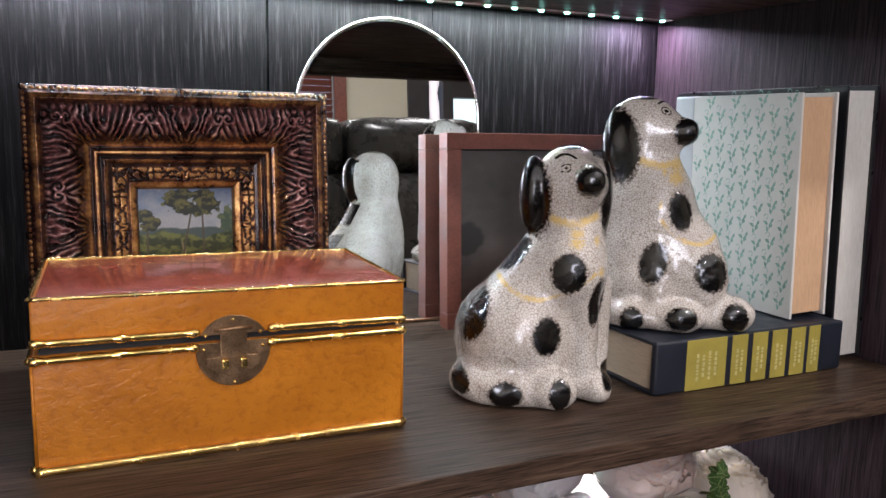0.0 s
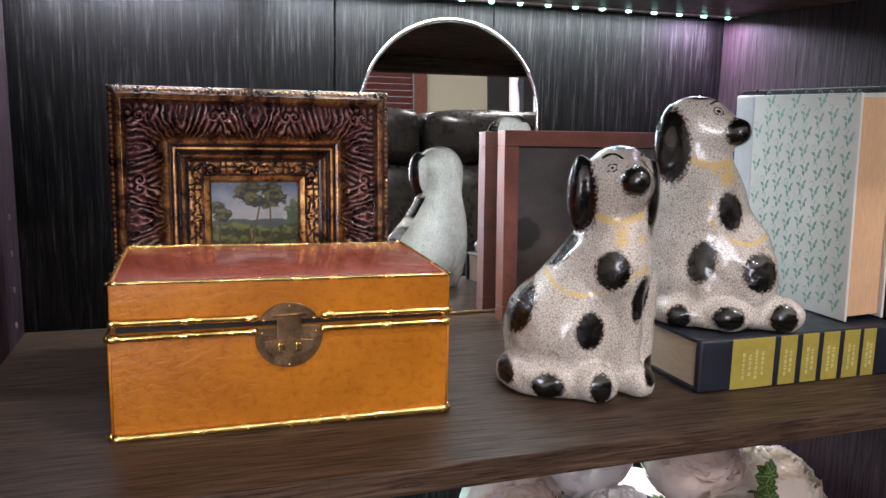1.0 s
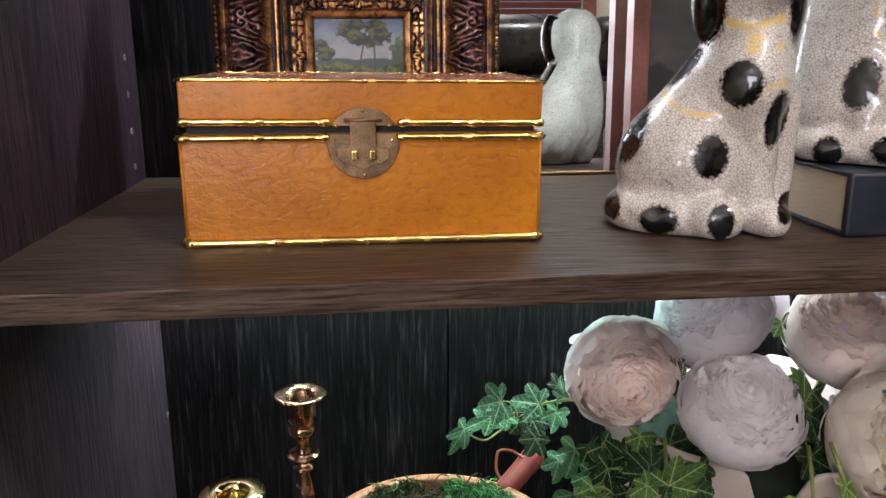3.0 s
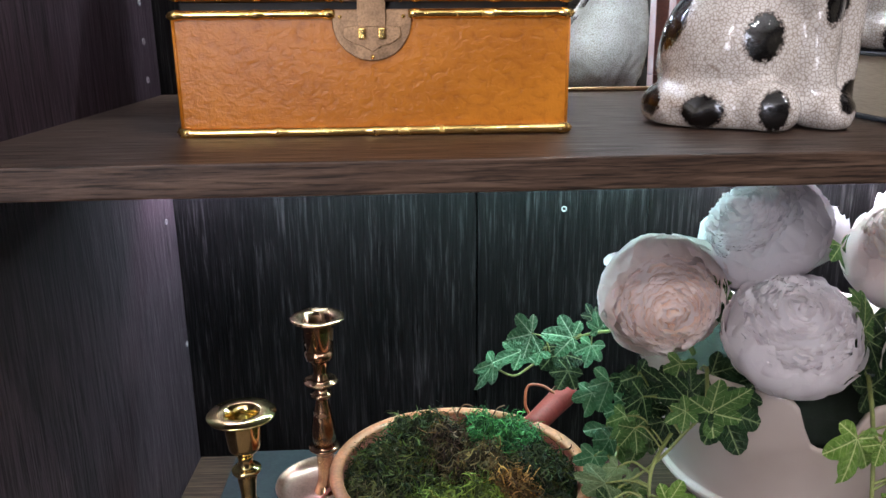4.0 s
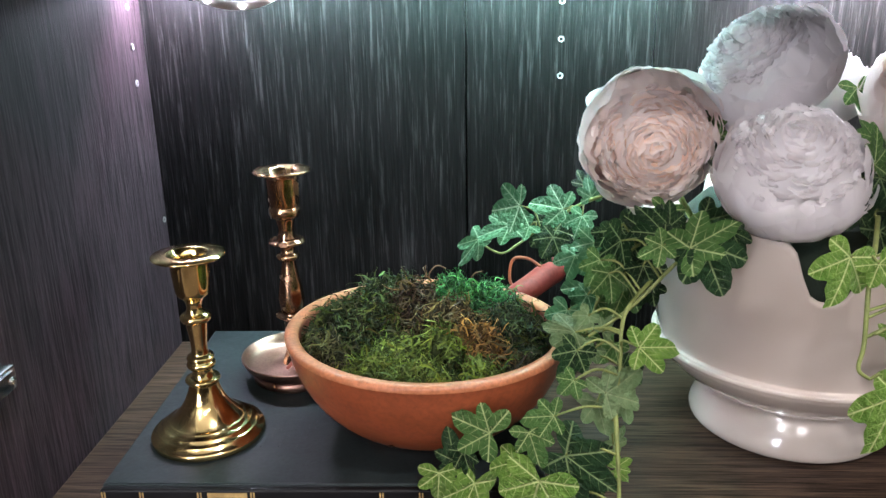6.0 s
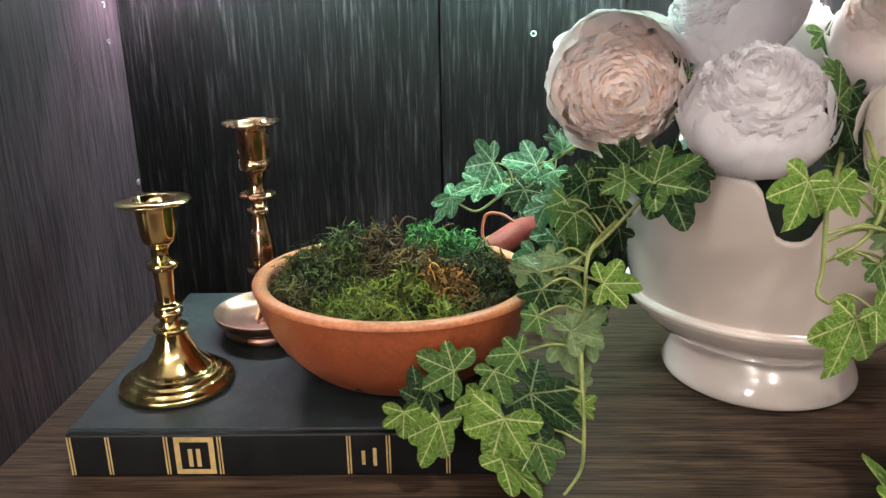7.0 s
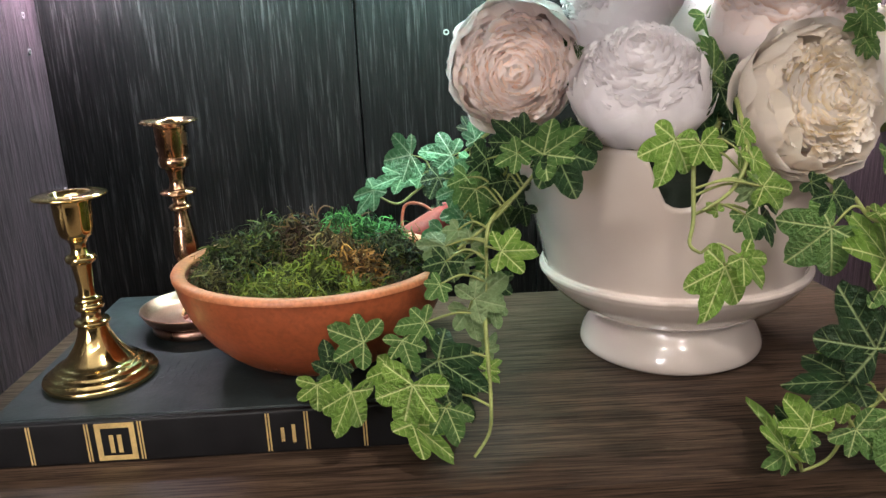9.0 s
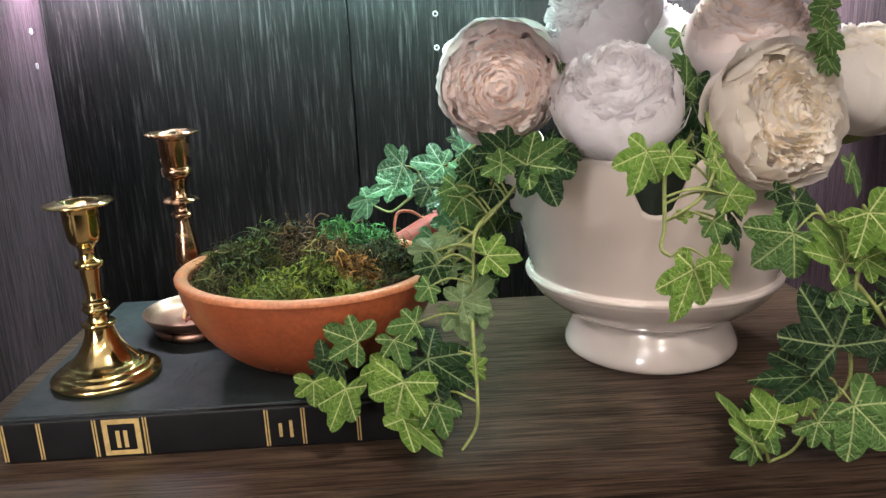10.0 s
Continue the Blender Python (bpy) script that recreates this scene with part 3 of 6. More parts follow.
def landscape(X, Z):
    n = fbm(X, Z, 6, 3)
    n2 = fbm(X, Z, 22, 9)
    lerp = lambda a, b, t: a + (b - a) * np.clip(t, 0, 1)[..., None]
    A = lambda *c: np.array(c, float)
    # clouded sky, far hills, meadows
    C = lerp(A(0.40, 0.39, 0.36), A(0.14, 0.19, 0.27), (Z - 0.42) / 0.55 + (n - 0.5) * 1.2)
    C = lerp(C, A(0.34, 0.34, 0.34), (fbm(X, Z * 1.6, 5, 21) - 0.55) * 4)
    C = lerp(C, A(0.07, 0.10, 0.09), (0.47 + 0.07 * (n - 0.5) - Z) / 0.02)
    g = lerp(A(0.030, 0.045, 0.010), A(0.16, 0.17, 0.04), (n2 - 0.38) * 3 + 0.5 * np.sin(Z * 34 + 4 * X))
    g = lerp(g, A(0.010, 0.014, 0.006), (0.17 + 0.25 * (n - 0.5) - Z) / 0.10)
    C = lerp(C, g, (0.40 + 0.04 * np.sin(X * 7) + 0.1 * (n - 0.5) - Z) / 0.02)
    path = np.abs(X - (0.36 + 0.45 * Z + 0.05 * np.sin(Z * 14))) - 0.10 * (0.42 - Z)
    C = lerp(C, A(0.30, 0.23, 0.12), (-path / 0.02) * (Z < 0.33))
    for tx, lean, top in ((0.53, -0.16, 0.66), (0.66, 0.02, 0.66), (0.12, 0.0, 0.5)):
        w = np.abs(X - tx - lean * (0.55 - Z)) - 0.012
        C = lerp(C, A(0.09, 0.07, 0.04), (-w / 0.006) * (Z < top) * (Z > 0.08))
    for cx, cz, rx, rz in ((0.40, 0.80, 0.15, 0.14), (0.47, 0.90, 0.14, 0.11), (0.50, 0.72, 0.15, 0.12), (0.66, 0.88, 0.15, 0.12), (0.72, 0.77, 0.16, 0.14), (0.60, 0.70, 0.12, 0.10), (0.10, 0.62, 0.12, 0.12), (0.16, 0.52, 0.13, 0.11), (0.93, 0.56, 0.13, 0.2)):
        d = np.hypot((X - cx) / rx, (Z - cz) / rz) - 0.85 - 0.9 * (n2 - 0.5)
        lit = lerp(A(0.012, 0.018, 0.005), A(0.13, 0.12, 0.025), (n2 - 0.45) * 4 + (Z - cz) * 4 - (X - cx) * 1.2)
        if cx > 0.9:
            lit = lit * 0.5 + A(0.05, 0.08, 0.05)
        C = lerp(C, lit, -d / 0.08)
    return C ** 1.15 * 1.15


pic = painted(AW + 0.004, AH + 0.004, 190, 150, landscape, attr_mat("oil_paint", "paint", 0.4, 0.3), pf)
pic["label"] = "small oil landscape with trees"
pic.matrix_local = pose(0, -0.003, FH / 2)


# ---- arched mirror ----
def glass_mirror():
    m, nt, bs = mat("mirror_glass")
    bs.inputs["Base Color"].default_value = (0.86, 0.90, 0.90, 1)
    bs.inputs["Metallic"].default_value = 1.0
    nt.links.new(ramp(nt, noise_of(nt, 25, 4), [(0.45, (0.004,) * 3), (0.8, (0.02,) * 3)]), bs.inputs["Roughness"])
    return m


MR, MTOP = 0.1035, 0.3285
am = thing("mirror", pose(0.2745, 0.808, ZU, -2.6), "arched mirror with a thin silver rim, leaning on the back", "mirror")
arch = [(-MR, 0.001)] + [(-MR * math.cos(math.pi * i / 40), MTOP - MR + MR * math.sin(math.pi * i / 40)) for i in range(41)] + [(MR, 0.001)]
bm = bmesh.new()
f = bm.faces.new([bm.verts.new((x * 0.985, 0, 0.002 + z * 0.99)) for x, z in arch])
e = bmesh.ops.extrude_face_region(bm, geom=[f])
for v in e["geom"]:
    if isinstance(v, bmesh.types.BMVert):
        v.co.y += 0.003
bmesh.ops.recalc_face_normals(bm, faces=bm.faces[:])
part("glass", bm, glass_mirror(), am)
part("rim", tube([(x, 0.0005, z + 0.002) for x, z in arch], 0.0022, 8), STEEL, am, "thin silver rim", True)
part("foot_rim", tube([(-MR, 0.0005, 0.0025), (MR, 0.0005, 0.0025)], 0.0022, 8), LATCH, am, "dark lower rim", True)


# ---- red-brown framed picture ----
def murky(X, Z):
    n, n2 = fbm(X, Z, 5, 40), fbm(X, Z, 18, 50)
    v = 0.62 + 0.75 * (n - 0.5) + 0.25 * (n2 - 0.5) - 0.25 * np.clip(0.45 - Z, 0, 1)
    C = v[..., None] * np.array([0.105, 0.088, 0.082])
    blot = np.clip((0.10 + 0.06 * (n2 - 0.5) - np.hypot(X - 0.03, (Z - 0.45) * 0.9)) / 0.02, 0, 1)
    C = C * (1 - 0.8 * blot[..., None])
    low = np.clip((0.33 - Z + 0.2 * (n - 0.5)) / 0.1, 0, 1)[..., None]
    return C * (1 - low) + low * v[..., None] * np.array([0.13, 0.085, 0.07])


rf = thing("framed_print", pose(0.458, 0.765, ZU, -3.0), "red-brown box frame around a dark brown landscape", "picture frame")
RW, RH = 0.272, 0.212
for nm, b in (("rail", (-RW / 2, RW / 2, 0, 0.022, RH - 0.017, RH)), ("rail", (-RW / 2, RW / 2, 0, 0.022, 0, 0.017)), ("stile", (-RW / 2, -RW / 2 + 0.017, 0.0004, 0.022, 0.0172, RH - 0.0172)), ("stile", (RW / 2 - 0.017, RW / 2, 0.0004, 0.022, 0.0172, RH - 0.0172))):
    part(nm, box_bm(*b, 0.0007), FRAMEWOOD, rf)
cv = painted(RW - 0.035, RH - 0.035, 120, 100, murky, attr_mat("dark_print", "paint", 0.35, 0.2), rf)
cv.matrix_local = pose(0, 0.009, RH / 2)
part("inner_liner", tube([(-RW / 2 + 0.018, 0.006, 0.018), (-RW / 2 + 0.018, 0.006, RH - 0.018), (RW / 2 - 0.018, 0.006, RH - 0.018), (RW / 2 - 0.018, 0.006, 0.018)], 0.0012, 6), BLACKGAP, rf)
part("backing", box_bm(-RW / 2 + 0.006, RW / 2 - 0.006, 0.0105, 0.02, 0.006, RH - 0.006), BLACKGAP, rf)


# ---- the two glazed spaniel figures ----
def glaze_mat():
    m, nt, bs = mat("crackled_white_glaze")
    sp, go = nt.nodes.new("ShaderNodeAttribute"), nt.nodes.new("ShaderNodeAttribute")
    sp.attribute_name, go.attribute_name = "spot", "gold"
    tc = nt.nodes.new("ShaderNodeTexCoord")
    vo = nt.nodes.new("ShaderNodeTexVoronoi")
    vo.feature = "DISTANCE_TO_EDGE"
    vo.inputs["Scale"].default_value = 430
    nt.links.new(tc.outputs["Object"], vo.inputs[0])
    n1, n2 = noise_of(nt, 22, 4), noise_of(nt, 380, 4, (1, 1, 1), 0.7)
    c = ramp(nt, n1, [(0.3, (0.42, 0.38, 0.34)), (0.68, (0.64, 0.60, 0.55))])
    c = mixc(nt, ramp(nt, vo.outputs[0], [(0.0, (0.85,) * 3), (0.13, (0, 0, 0))]), c, (0.20, 0.15, 0.11))
    g = maths(nt, "ADD", go.outputs["Fac"], maths(nt, "MULTIPLY", maths(nt, "SUBTRACT", n2, 0.5), 1.5))
    c = mixc(nt, ramp(nt, g, [(0.5, (0, 0, 0)), (1.0, (0.75,) * 3)]), c, (0.60, 0.40, 0.09))
    s = maths(nt, "ADD", sp.outputs["Fac"], maths(nt, "MULTIPLY", maths(nt, "SUBTRACT", n2, 0.5), 0.40))
    k = ramp(nt, s, [(0.46, (0, 0, 0)), (0.56, (1, 1, 1))])
    edge = ramp(nt, s, [(0.50, (0.045, 0.022, 0.010)), (0.57, (0.003, 0.0025, 0.0025))])
    c = mixc(nt, k, c, edge)
    col(nt, bs, c)
    bs.inputs["Roughness"].default_value = 0.22
    bs.inputs["Coat Weight"].default_value, bs.inputs["Coat Roughness"].default_value = 0.8, 0.03
    bs.inputs["Specular IOR Level"].default_value = 0.3
    bump(nt, bs, maths(nt, "ADD", noise_of(nt, 170, 4, (1, 1, 1), 0.55), maths(nt, "ADD", maths(nt, "MULTIPLY", k, 0.15), maths(nt, "MINIMUM", vo.outputs[0], 0.12))), 0.40, 0.0014)
    cb = nt.nodes.new("ShaderNodeBump")
    cb.inputs["Strength"].default_value, cb.inputs["Distance"].default_value = 0.22, 0.0012
    nt.links.new(noise_of(nt, 120, 3), cb.inputs["Height"])
    nt.links.new(cb.outputs[0], bs.inputs["Coat Normal"])
    return m


GLAZE = glaze_mat()


def figure(m, shapes, ears, spots, gold, label, eyes):
    """A seated pottery dog: rounded masses blended, cut flat below. u to its right as seen, y away, z up."""
    def f(X, Y, Z):
        d = None
        for s in shapes:
            e = cap(X, Y, Z, *s[1:5]) if s[0] == "c" else ell(X, Y, Z, s[1], s[2])
            d = e if d is None else smin(d, e, s[-1])
        for c, r in ears:
            d = smin(d, ell(X, Y, Z, c, r), 0.004)
        fold = 0.0003 * np.sin(X * 300 + 3 * np.sin(Z * 90)) * np.clip((0.09 - Z) / 0.03, 0, 1) + 0.00015 * np.sin(Z * 420 + 4 * np.sin(X * 120)) * np.clip((0.13 - Z) / 0.03, 0, 1)
        return np.maximum(d + fold, 0.0003 - Z)
    V, F = surface_nets(f, (-0.09, -0.075, -0.004), (0.09, 0.075, 0.222), 0.0014)
    ob = pydata("dog_figurine", V, F, GLAZE)
    sm = ob.modifiers.new("soften", "SMOOTH")
    sm.factor, sm.iterations = 0.5, 3
    U, Y, Z = V.T
    sp = np.zeros(len(V))
    for u, z, ru, rz, side, tilt in spots:
        ct, st = math.cos(tilt), math.sin(tilt)
        a, b = (U - u) * ct + (Z - z) * st, -(U - u) * st + (Z - z) * ct
        d = np.hypot(a / ru, b / rz)
        sp = np.maximum(sp, np.where(Y < side, np.clip(1.0 - 0.5 * d, 0, 1), 0))
    for c, r in ears:
        d = np.sqrt(((U - c[0]) / r[0]) ** 2 + ((Y - c[1]) / r[1]) ** 2 + ((Z - c[2]) / r[2]) ** 2)
        sp = np.maximum(sp, np.clip(1.62 - d, 0, 1) * np.clip((0.005 - Y) / 0.004, 0, 1))
    for u, y, z in eyes:
        d = np.sqrt((U - u) ** 2 + (Y - y) ** 2 + (Z - z) ** 2)
        sp = np.maximum(sp, np.clip(1.0 - 0.5 * d / 0.0021, 0, 1))
        sp = np.maximum(sp, np.clip(1.0 - 0.5 * np.abs(d - 0.0043) / 0.0005, 0, 1))
        brow = np.hypot(U - u - 0.001, (Z - z) * 1.1 - 0.001)
        sp = np.maximum(sp, np.clip(1.0 - 0.5 * np.abs(brow - 0.0095) / 0.0010, 0, 1) * (Z > z + 0.006) * (Y < 0.0))
    gd = np.zeros(len(V))
    for u0, z0, u1, z1, w in gold:
        t = np.clip(((U - u0) * (u1 - u0) + (Z - z0) * (z1 - z0)) / ((u1 - u0) ** 2 + (z1 - z0) ** 2), 0, 1)
        d = np.hypot(U - u0 - t * (u1 - u0), Z - z0 - t * (z1 - z0) + 0.004 * np.sin(math.pi * t))
        gd = np.maximum(gd, np.clip(1.2 - 0.5 * d / w, 0, 1) * (Y < 0.005))
    for nm, arr in (("spot", sp), ("gold", gd)):
        ob.data.attributes.new(nm, "FLOAT", "POINT").data.foreach_set("value", arr.astype(np.float32))
    ob.matrix_world = m
    tagged(ob, label, "figurine", "pair of spaniel figures")
    return ob


dog_a = [
    ("c", (0.024, 0.002, 0.130), (-0.010, 0.004, 0.052), 0.030, 0.050, 0.02),
    ("e", (0.022, 0.0, 0.171), (0.029, 0.032, 0.033), 0.016),
    ("e", (0.033, -0.022, 0.174), (0.018, 0.017, 0.017), 0.010),
    ("e", (0.0360, -0.036, 0.178), (0.0118, 0.010, 0.0118), 0.004),
    ("e", (-0.016, -0.014, 0.046), (0.044, 0.038, 0.046), 0.012),
    ("e", (0.026, -0.012, 0.105), (0.029, 0.032, 0.035), 0.012),
    ("c", (0.034, -0.020, 0.095), (0.037, -0.022, 0.012), 0.015, 0.012, 0.005),
    ("c", (0.047, 0.002, 0.090), (0.048, -0.004, 0.012), 0.015, 0.012, 0.005),
    ("e", (0.048, -0.020, 0.010), (0.015, 0.022, 0.014), 0.005),
    ("e", (0.013, -0.046, 0.013), (0.019, 0.016, 0.017), 0.005),
    ("e", (-0.022, -0.016, 0.012), (0.050, 0.044, 0.024), 0.006),
    ("e", (-0.028, 0.022, 0.040), (0.042, 0.036, 0.046), 0.012),
    ("e", (0.024, 0.022, 0.075), (0.032, 0.024, 0.080), 0.012),
    ("e", (0.030, 0.012, 0.166), (0.027, 0.024, 0.034), 0.010),
]
figure(pose(0.3155, 0.567, ZU + 0.0003, 0, 0, -27), dog_a,
       [((-0.0070, -0.008, 0.165), (0.0110, 0.016, 0.031)), ((0.0520, 0.002, 0.164), (0.0065, 0.013, 0.029))],
       [(-0.023, 0.117, 0.020, 0.010, 0.012, 0.75), (0.022, 0.106, 0.0145, 0.0165, 0, 0), (-0.053, 0.070, 0.0130, 0.025, 0.012, -0.25), (0.006, 0.056, 0.0118, 0.0155, 0, 0),
        (-0.061, 0.016, 0.008, 0.010, 0.0, 0), (-0.025, 0.011, 0.014, 0.011, 0, 0), (0.017, 0.013, 0.009, 0.013, 0, 0), (0.046, 0.082, 0.007, 0.020, 0.03, -0.15), (0.058, 0.020, 0.006, 0.010, 0.02, 0),
        (-0.007, 0.164, 0.0145, 0.034, 0.003, 0.1), (0.056, 0.160, 0.009, 0.033, 0.008, 0), (0.0360, 0.178, 0.0128, 0.0128, -0.028, 0), (0.024, 0.204, 0.012, 0.003, 0.03, 0)],
       [(0.008, 0.147, 0.043, 0.149, 0.0032), (0.028, 0.135, 0.028, 0.130, 0.0055), (-0.032, 0.098, 0.0, 0.084, 0.0022), (0.0, 0.084, 0.043, 0.106, 0.0016), (0.044, 0.132, 0.048, 0.105, 0.0022)],
       "white crackle-glazed seated spaniel figurine with black spots", [(0.0165, -0.030, 0.188), (0.0470, -0.021, 0.190)])
dog_b = [
    ("c", (-0.026, 0.002, 0.150), (-0.020, 0.004, 0.045), 0.030, 0.047, 0.02),
    ("e", (-0.026, 0.0, 0.180), (0.030, 0.028, 0.028), 0.014),
    ("e", (-0.004, -0.010, 0.175), (0.017, 0.016, 0.015), 0.010),
    ("e", (0.008, -0.016, 0.176), (0.010, 0.011, 0.012), 0.004),
    ("e", (-0.010, -0.008, 0.10), (0.031, 0.034, 0.05), 0.012),
    ("e", (0.008, -0.004, 0.056), (0.037, 0.040, 0.048), 0.012),
    ("e", (0.027, -0.022, 0.042), (0.021, 0.022, 0.036), 0.006),
    ("c", (-0.012, -0.026, 0.075), (-0.006, -0.036, 0.012), 0.015, 0.012, 0.005),
    ("c", (-0.026, -0.022, 0.075), (-0.026, -0.030, 0.012), 0.015, 0.012, 0.005),
    ("e", (0.052, -0.024, 0.014), (0.018, 0.018, 0.017), 0.006),
    ("e", (0.010, -0.042, 0.013), (0.017, 0.016, 0.014), 0.006),
    ("e", (-0.028, -0.036, 0.012), (0.018, 0.016, 0.013), 0.006),
    ("e", (-0.008, -0.006, 0.010), (0.062, 0.044, 0.018), 0.008),
]
figure(pose(0.456, 0.576, ZU + 0.0463, 0, 0, -36) @ Matrix.Diagonal((1.07, 1, 0.97, 1)), dog_b,
       [((-0.047, -0.008, 0.165), (0.0125, 0.016, 0.032)), ((-0.020, 0.026, 0.170), (0.014, 0.006, 0.028))],
       [(0.006, 0.106, 0.0095, 0.018, 0, 0.2), (-0.013, 0.060, 0.0115, 0.020, 0, -0.2), (0.032, 0.053, 0.0135, 0.018, 0, 0.2), (-0.028, 0.009, 0.010, 0.012, 0, 0), (0.011, 0.013, 0.013, 0.011, 0, 0), (0.053, 0.013, 0.011, 0.014, 0, 0),
        (-0.045, 0.163, 0.017, 0.036, 0.003, 0.1), (0.009, 0.176, 0.012, 0.0135, -0.004, 0), (-0.025, 0.207, 0.012, 0.003, 0.03, 0)],
       [(-0.026, 0.150, 0.004, 0.150, 0.0035), (0.002, 0.147, 0.002, 0.136, 0.006), (-0.008, 0.142, -0.010, 0.11, 0.002), (-0.008, 0.098, 0.012, 0.080, 0.002), (0.012, 0.080, 0.035, 0.084, 0.002)],
       "white crackle-glazed spaniel figurine on the navy book", [(-0.009, -0.0185, 0.194)])


# ---- books of the upper bay ----
def paper_mat(name, c, axis, lines=2200):
    m, nt, bs = mat(name)
    s = [0.05, 0.05, 0.05]
    s[axis] = 1.0
    n1, n2 = noise_of(nt, lines, 2, s), noise_of(nt, 14, 4)
    a = ramp(nt, n1, [(0.3, tuple(v * 0.80 for v in c)), (0.65, c)])
    col(nt, bs, mixc(nt, 0.6, a, ramp(nt, n2, [(0.3, (0.84, 0.81, 0.77)), (0.65, (1, 1, 1))]), "MULTIPLY"))
    bs.inputs["Roughness"].default_value = 0.85
    bump(nt, bs, n1, 0.4, 0.0006)
    return m


NAVY = plain("navy_cloth", (0.010, 0.013, 0.022), 0.45, 0.0, 0.15, 50, 0.12)
OLIVE = plain("olive_gilt_panel", (0.33, 0.27, 0.05), 0.5, 0.1, 0.12, 60, 0.1)
GOLDINK = plain("gold_stamping", (0.62, 0.43, 0.17), 0.45, 0.5, 0.2, 120)
PALEINK = plain("faded_stamping", (0.52, 0.46, 0.20), 0.5, 0.2, 0.2, 120)
GREENBK = plain("black_green_cloth", (0.013, 0.019, 0.020), 0.55, 0.0, 0.25, 40, 0.5)
GREENBK.node_tree.nodes["Principled BSDF"].inputs["Specular IOR Level"].default_value = 0.3
SPINEBK = plain("black_spine_cloth", (0.006, 0.0055, 0.006), 0.45, 0.0, 0.15, 60, 0.12)
SPINEBK.node_tree.nodes["Principled BSDF"].inputs["Specular IOR Level"].default_value = 0.18
PAGES_TAN = paper_mat("foxed_pages", (0.50, 0.40, 0.29), 2)
PAGES_W = paper_mat("white_pages", (0.66, 0.64, 0.59), 0)
PAGES_P = paper_mat("peach_pages", (0.60, 0.38, 0.22), 0)


def bars(parent, material, name, rects, y, th=0.0004):
    """Unreadable lettering as plain bars: (x0, x1, z0, z1) on a face that looks to -y."""
    bm = bmesh.new()
    for x0, x1, z0, z1 in rects:
        box_bm(x0, x1, y - th, y, z0, z1, bm=bm)
    return tagged(part(name, bm, material, parent), kind="stuff")


nb = thing("book", pose(0.396, 0.509, ZU, 0, 0, 1.5), "thick navy cloth book with olive-gold spine panels", "book", "upper books")
NW, ND, NH = 0.2195, 0.150, 0.0455
part("cover", box_bm(0, NW, 0.004, ND, NH - 0.003, NH, 0.0009), NAVY, nb)
part("cover", box_bm(0, NW, 0.004, ND, 0.0002, 0.0032, 0.0009), NAVY, nb)
sp = part("spine", box_bm(0, NW, 0.0, 0.0075, 0.0002, NH + 0.0006, 0.0030, 3), NAVY, nb, "", True)
part("page_block", box_bm(0.004, NW - 0.004, 0.0076, ND - 0.004, 0.0033, NH - 0.0031), PAGES_TAN, nb, "browned page block")
for x0, x1 in ((0.032, 0.076), (0.082, 0.1), (0.106, 0.1235), (0.129, 0.147), (0.1525, 0.170), (0.1745, 0.189)):
    pn = part("spine_panel", box_bm(x0, x1, -0.0005, 0.0018, 0.0012, NH - 0.0006, 0.0004), OLIVE, nb, "olive-gold label panel")
    w = x1 - x0
    n = 4 if w > 0.03 else 2
    rows_ = []
    for i in range(n):
        x = x0 + w * (0.2 + 0.6 * (i + 0.5) / n)
        zz = 0.009 + 0.003 * (i % 2)
        while zz < NH - 0.014:
            L = 0.0022 + 0.0012 * ((i * 7 + int(zz * 900)) % 3)
            rows_.append((x - 0.0013, x + 0.0013, zz, zz + L * 0.8))
            zz += L + 0.0006
    bars(pn, PALEINK, "lettering", rows_, -0.0005, 0.0002)

CREAM = plain("cream_cover_paper", (0.56, 0.55, 0.52), 0.6, 0.0, 0.06, 30)
GREYSP = plain("grey_spine_cloth", (0.40, 0.41, 0.43), 0.6, 0.0, 0.08, 60, 0.1)
MOTIF = plain("green_print", (0.24, 0.40, 0.34), 0.6, 0.0, 0.3, 200)
gb = thing("book", pose(0.565, 0.532, ZU + 0.0466, 0, -2.2, 0), "cream book with a green leaf-sprig pattern, standing", "book", "upper books")
GW, GD, GH = 0.045, 0.165, 0.207
part("cover", box_bm(0, 0.0028, 0, GD, 0.0003, GH, 0.0008), CREAM, gb)
part("cover", box_bm(GW - 0.0028, GW, 0, GD, 0.0003, GH, 0.0008), CREAM, gb)
part("spine", box_bm(-0.0008, GW + 0.0008, GD - 0.027, GD + 0.003, 0.0003, GH + 0.0003, 0.003, 3), GREYSP, gb, "grey cloth spine", True)
part("page_block", box_bm(0.003, GW - 0.003, 0.004, GD - 0.028, 0.004, GH - 0.004), PAGES_P, gb, "peach-tinted page block")
bm = bmesh.new()
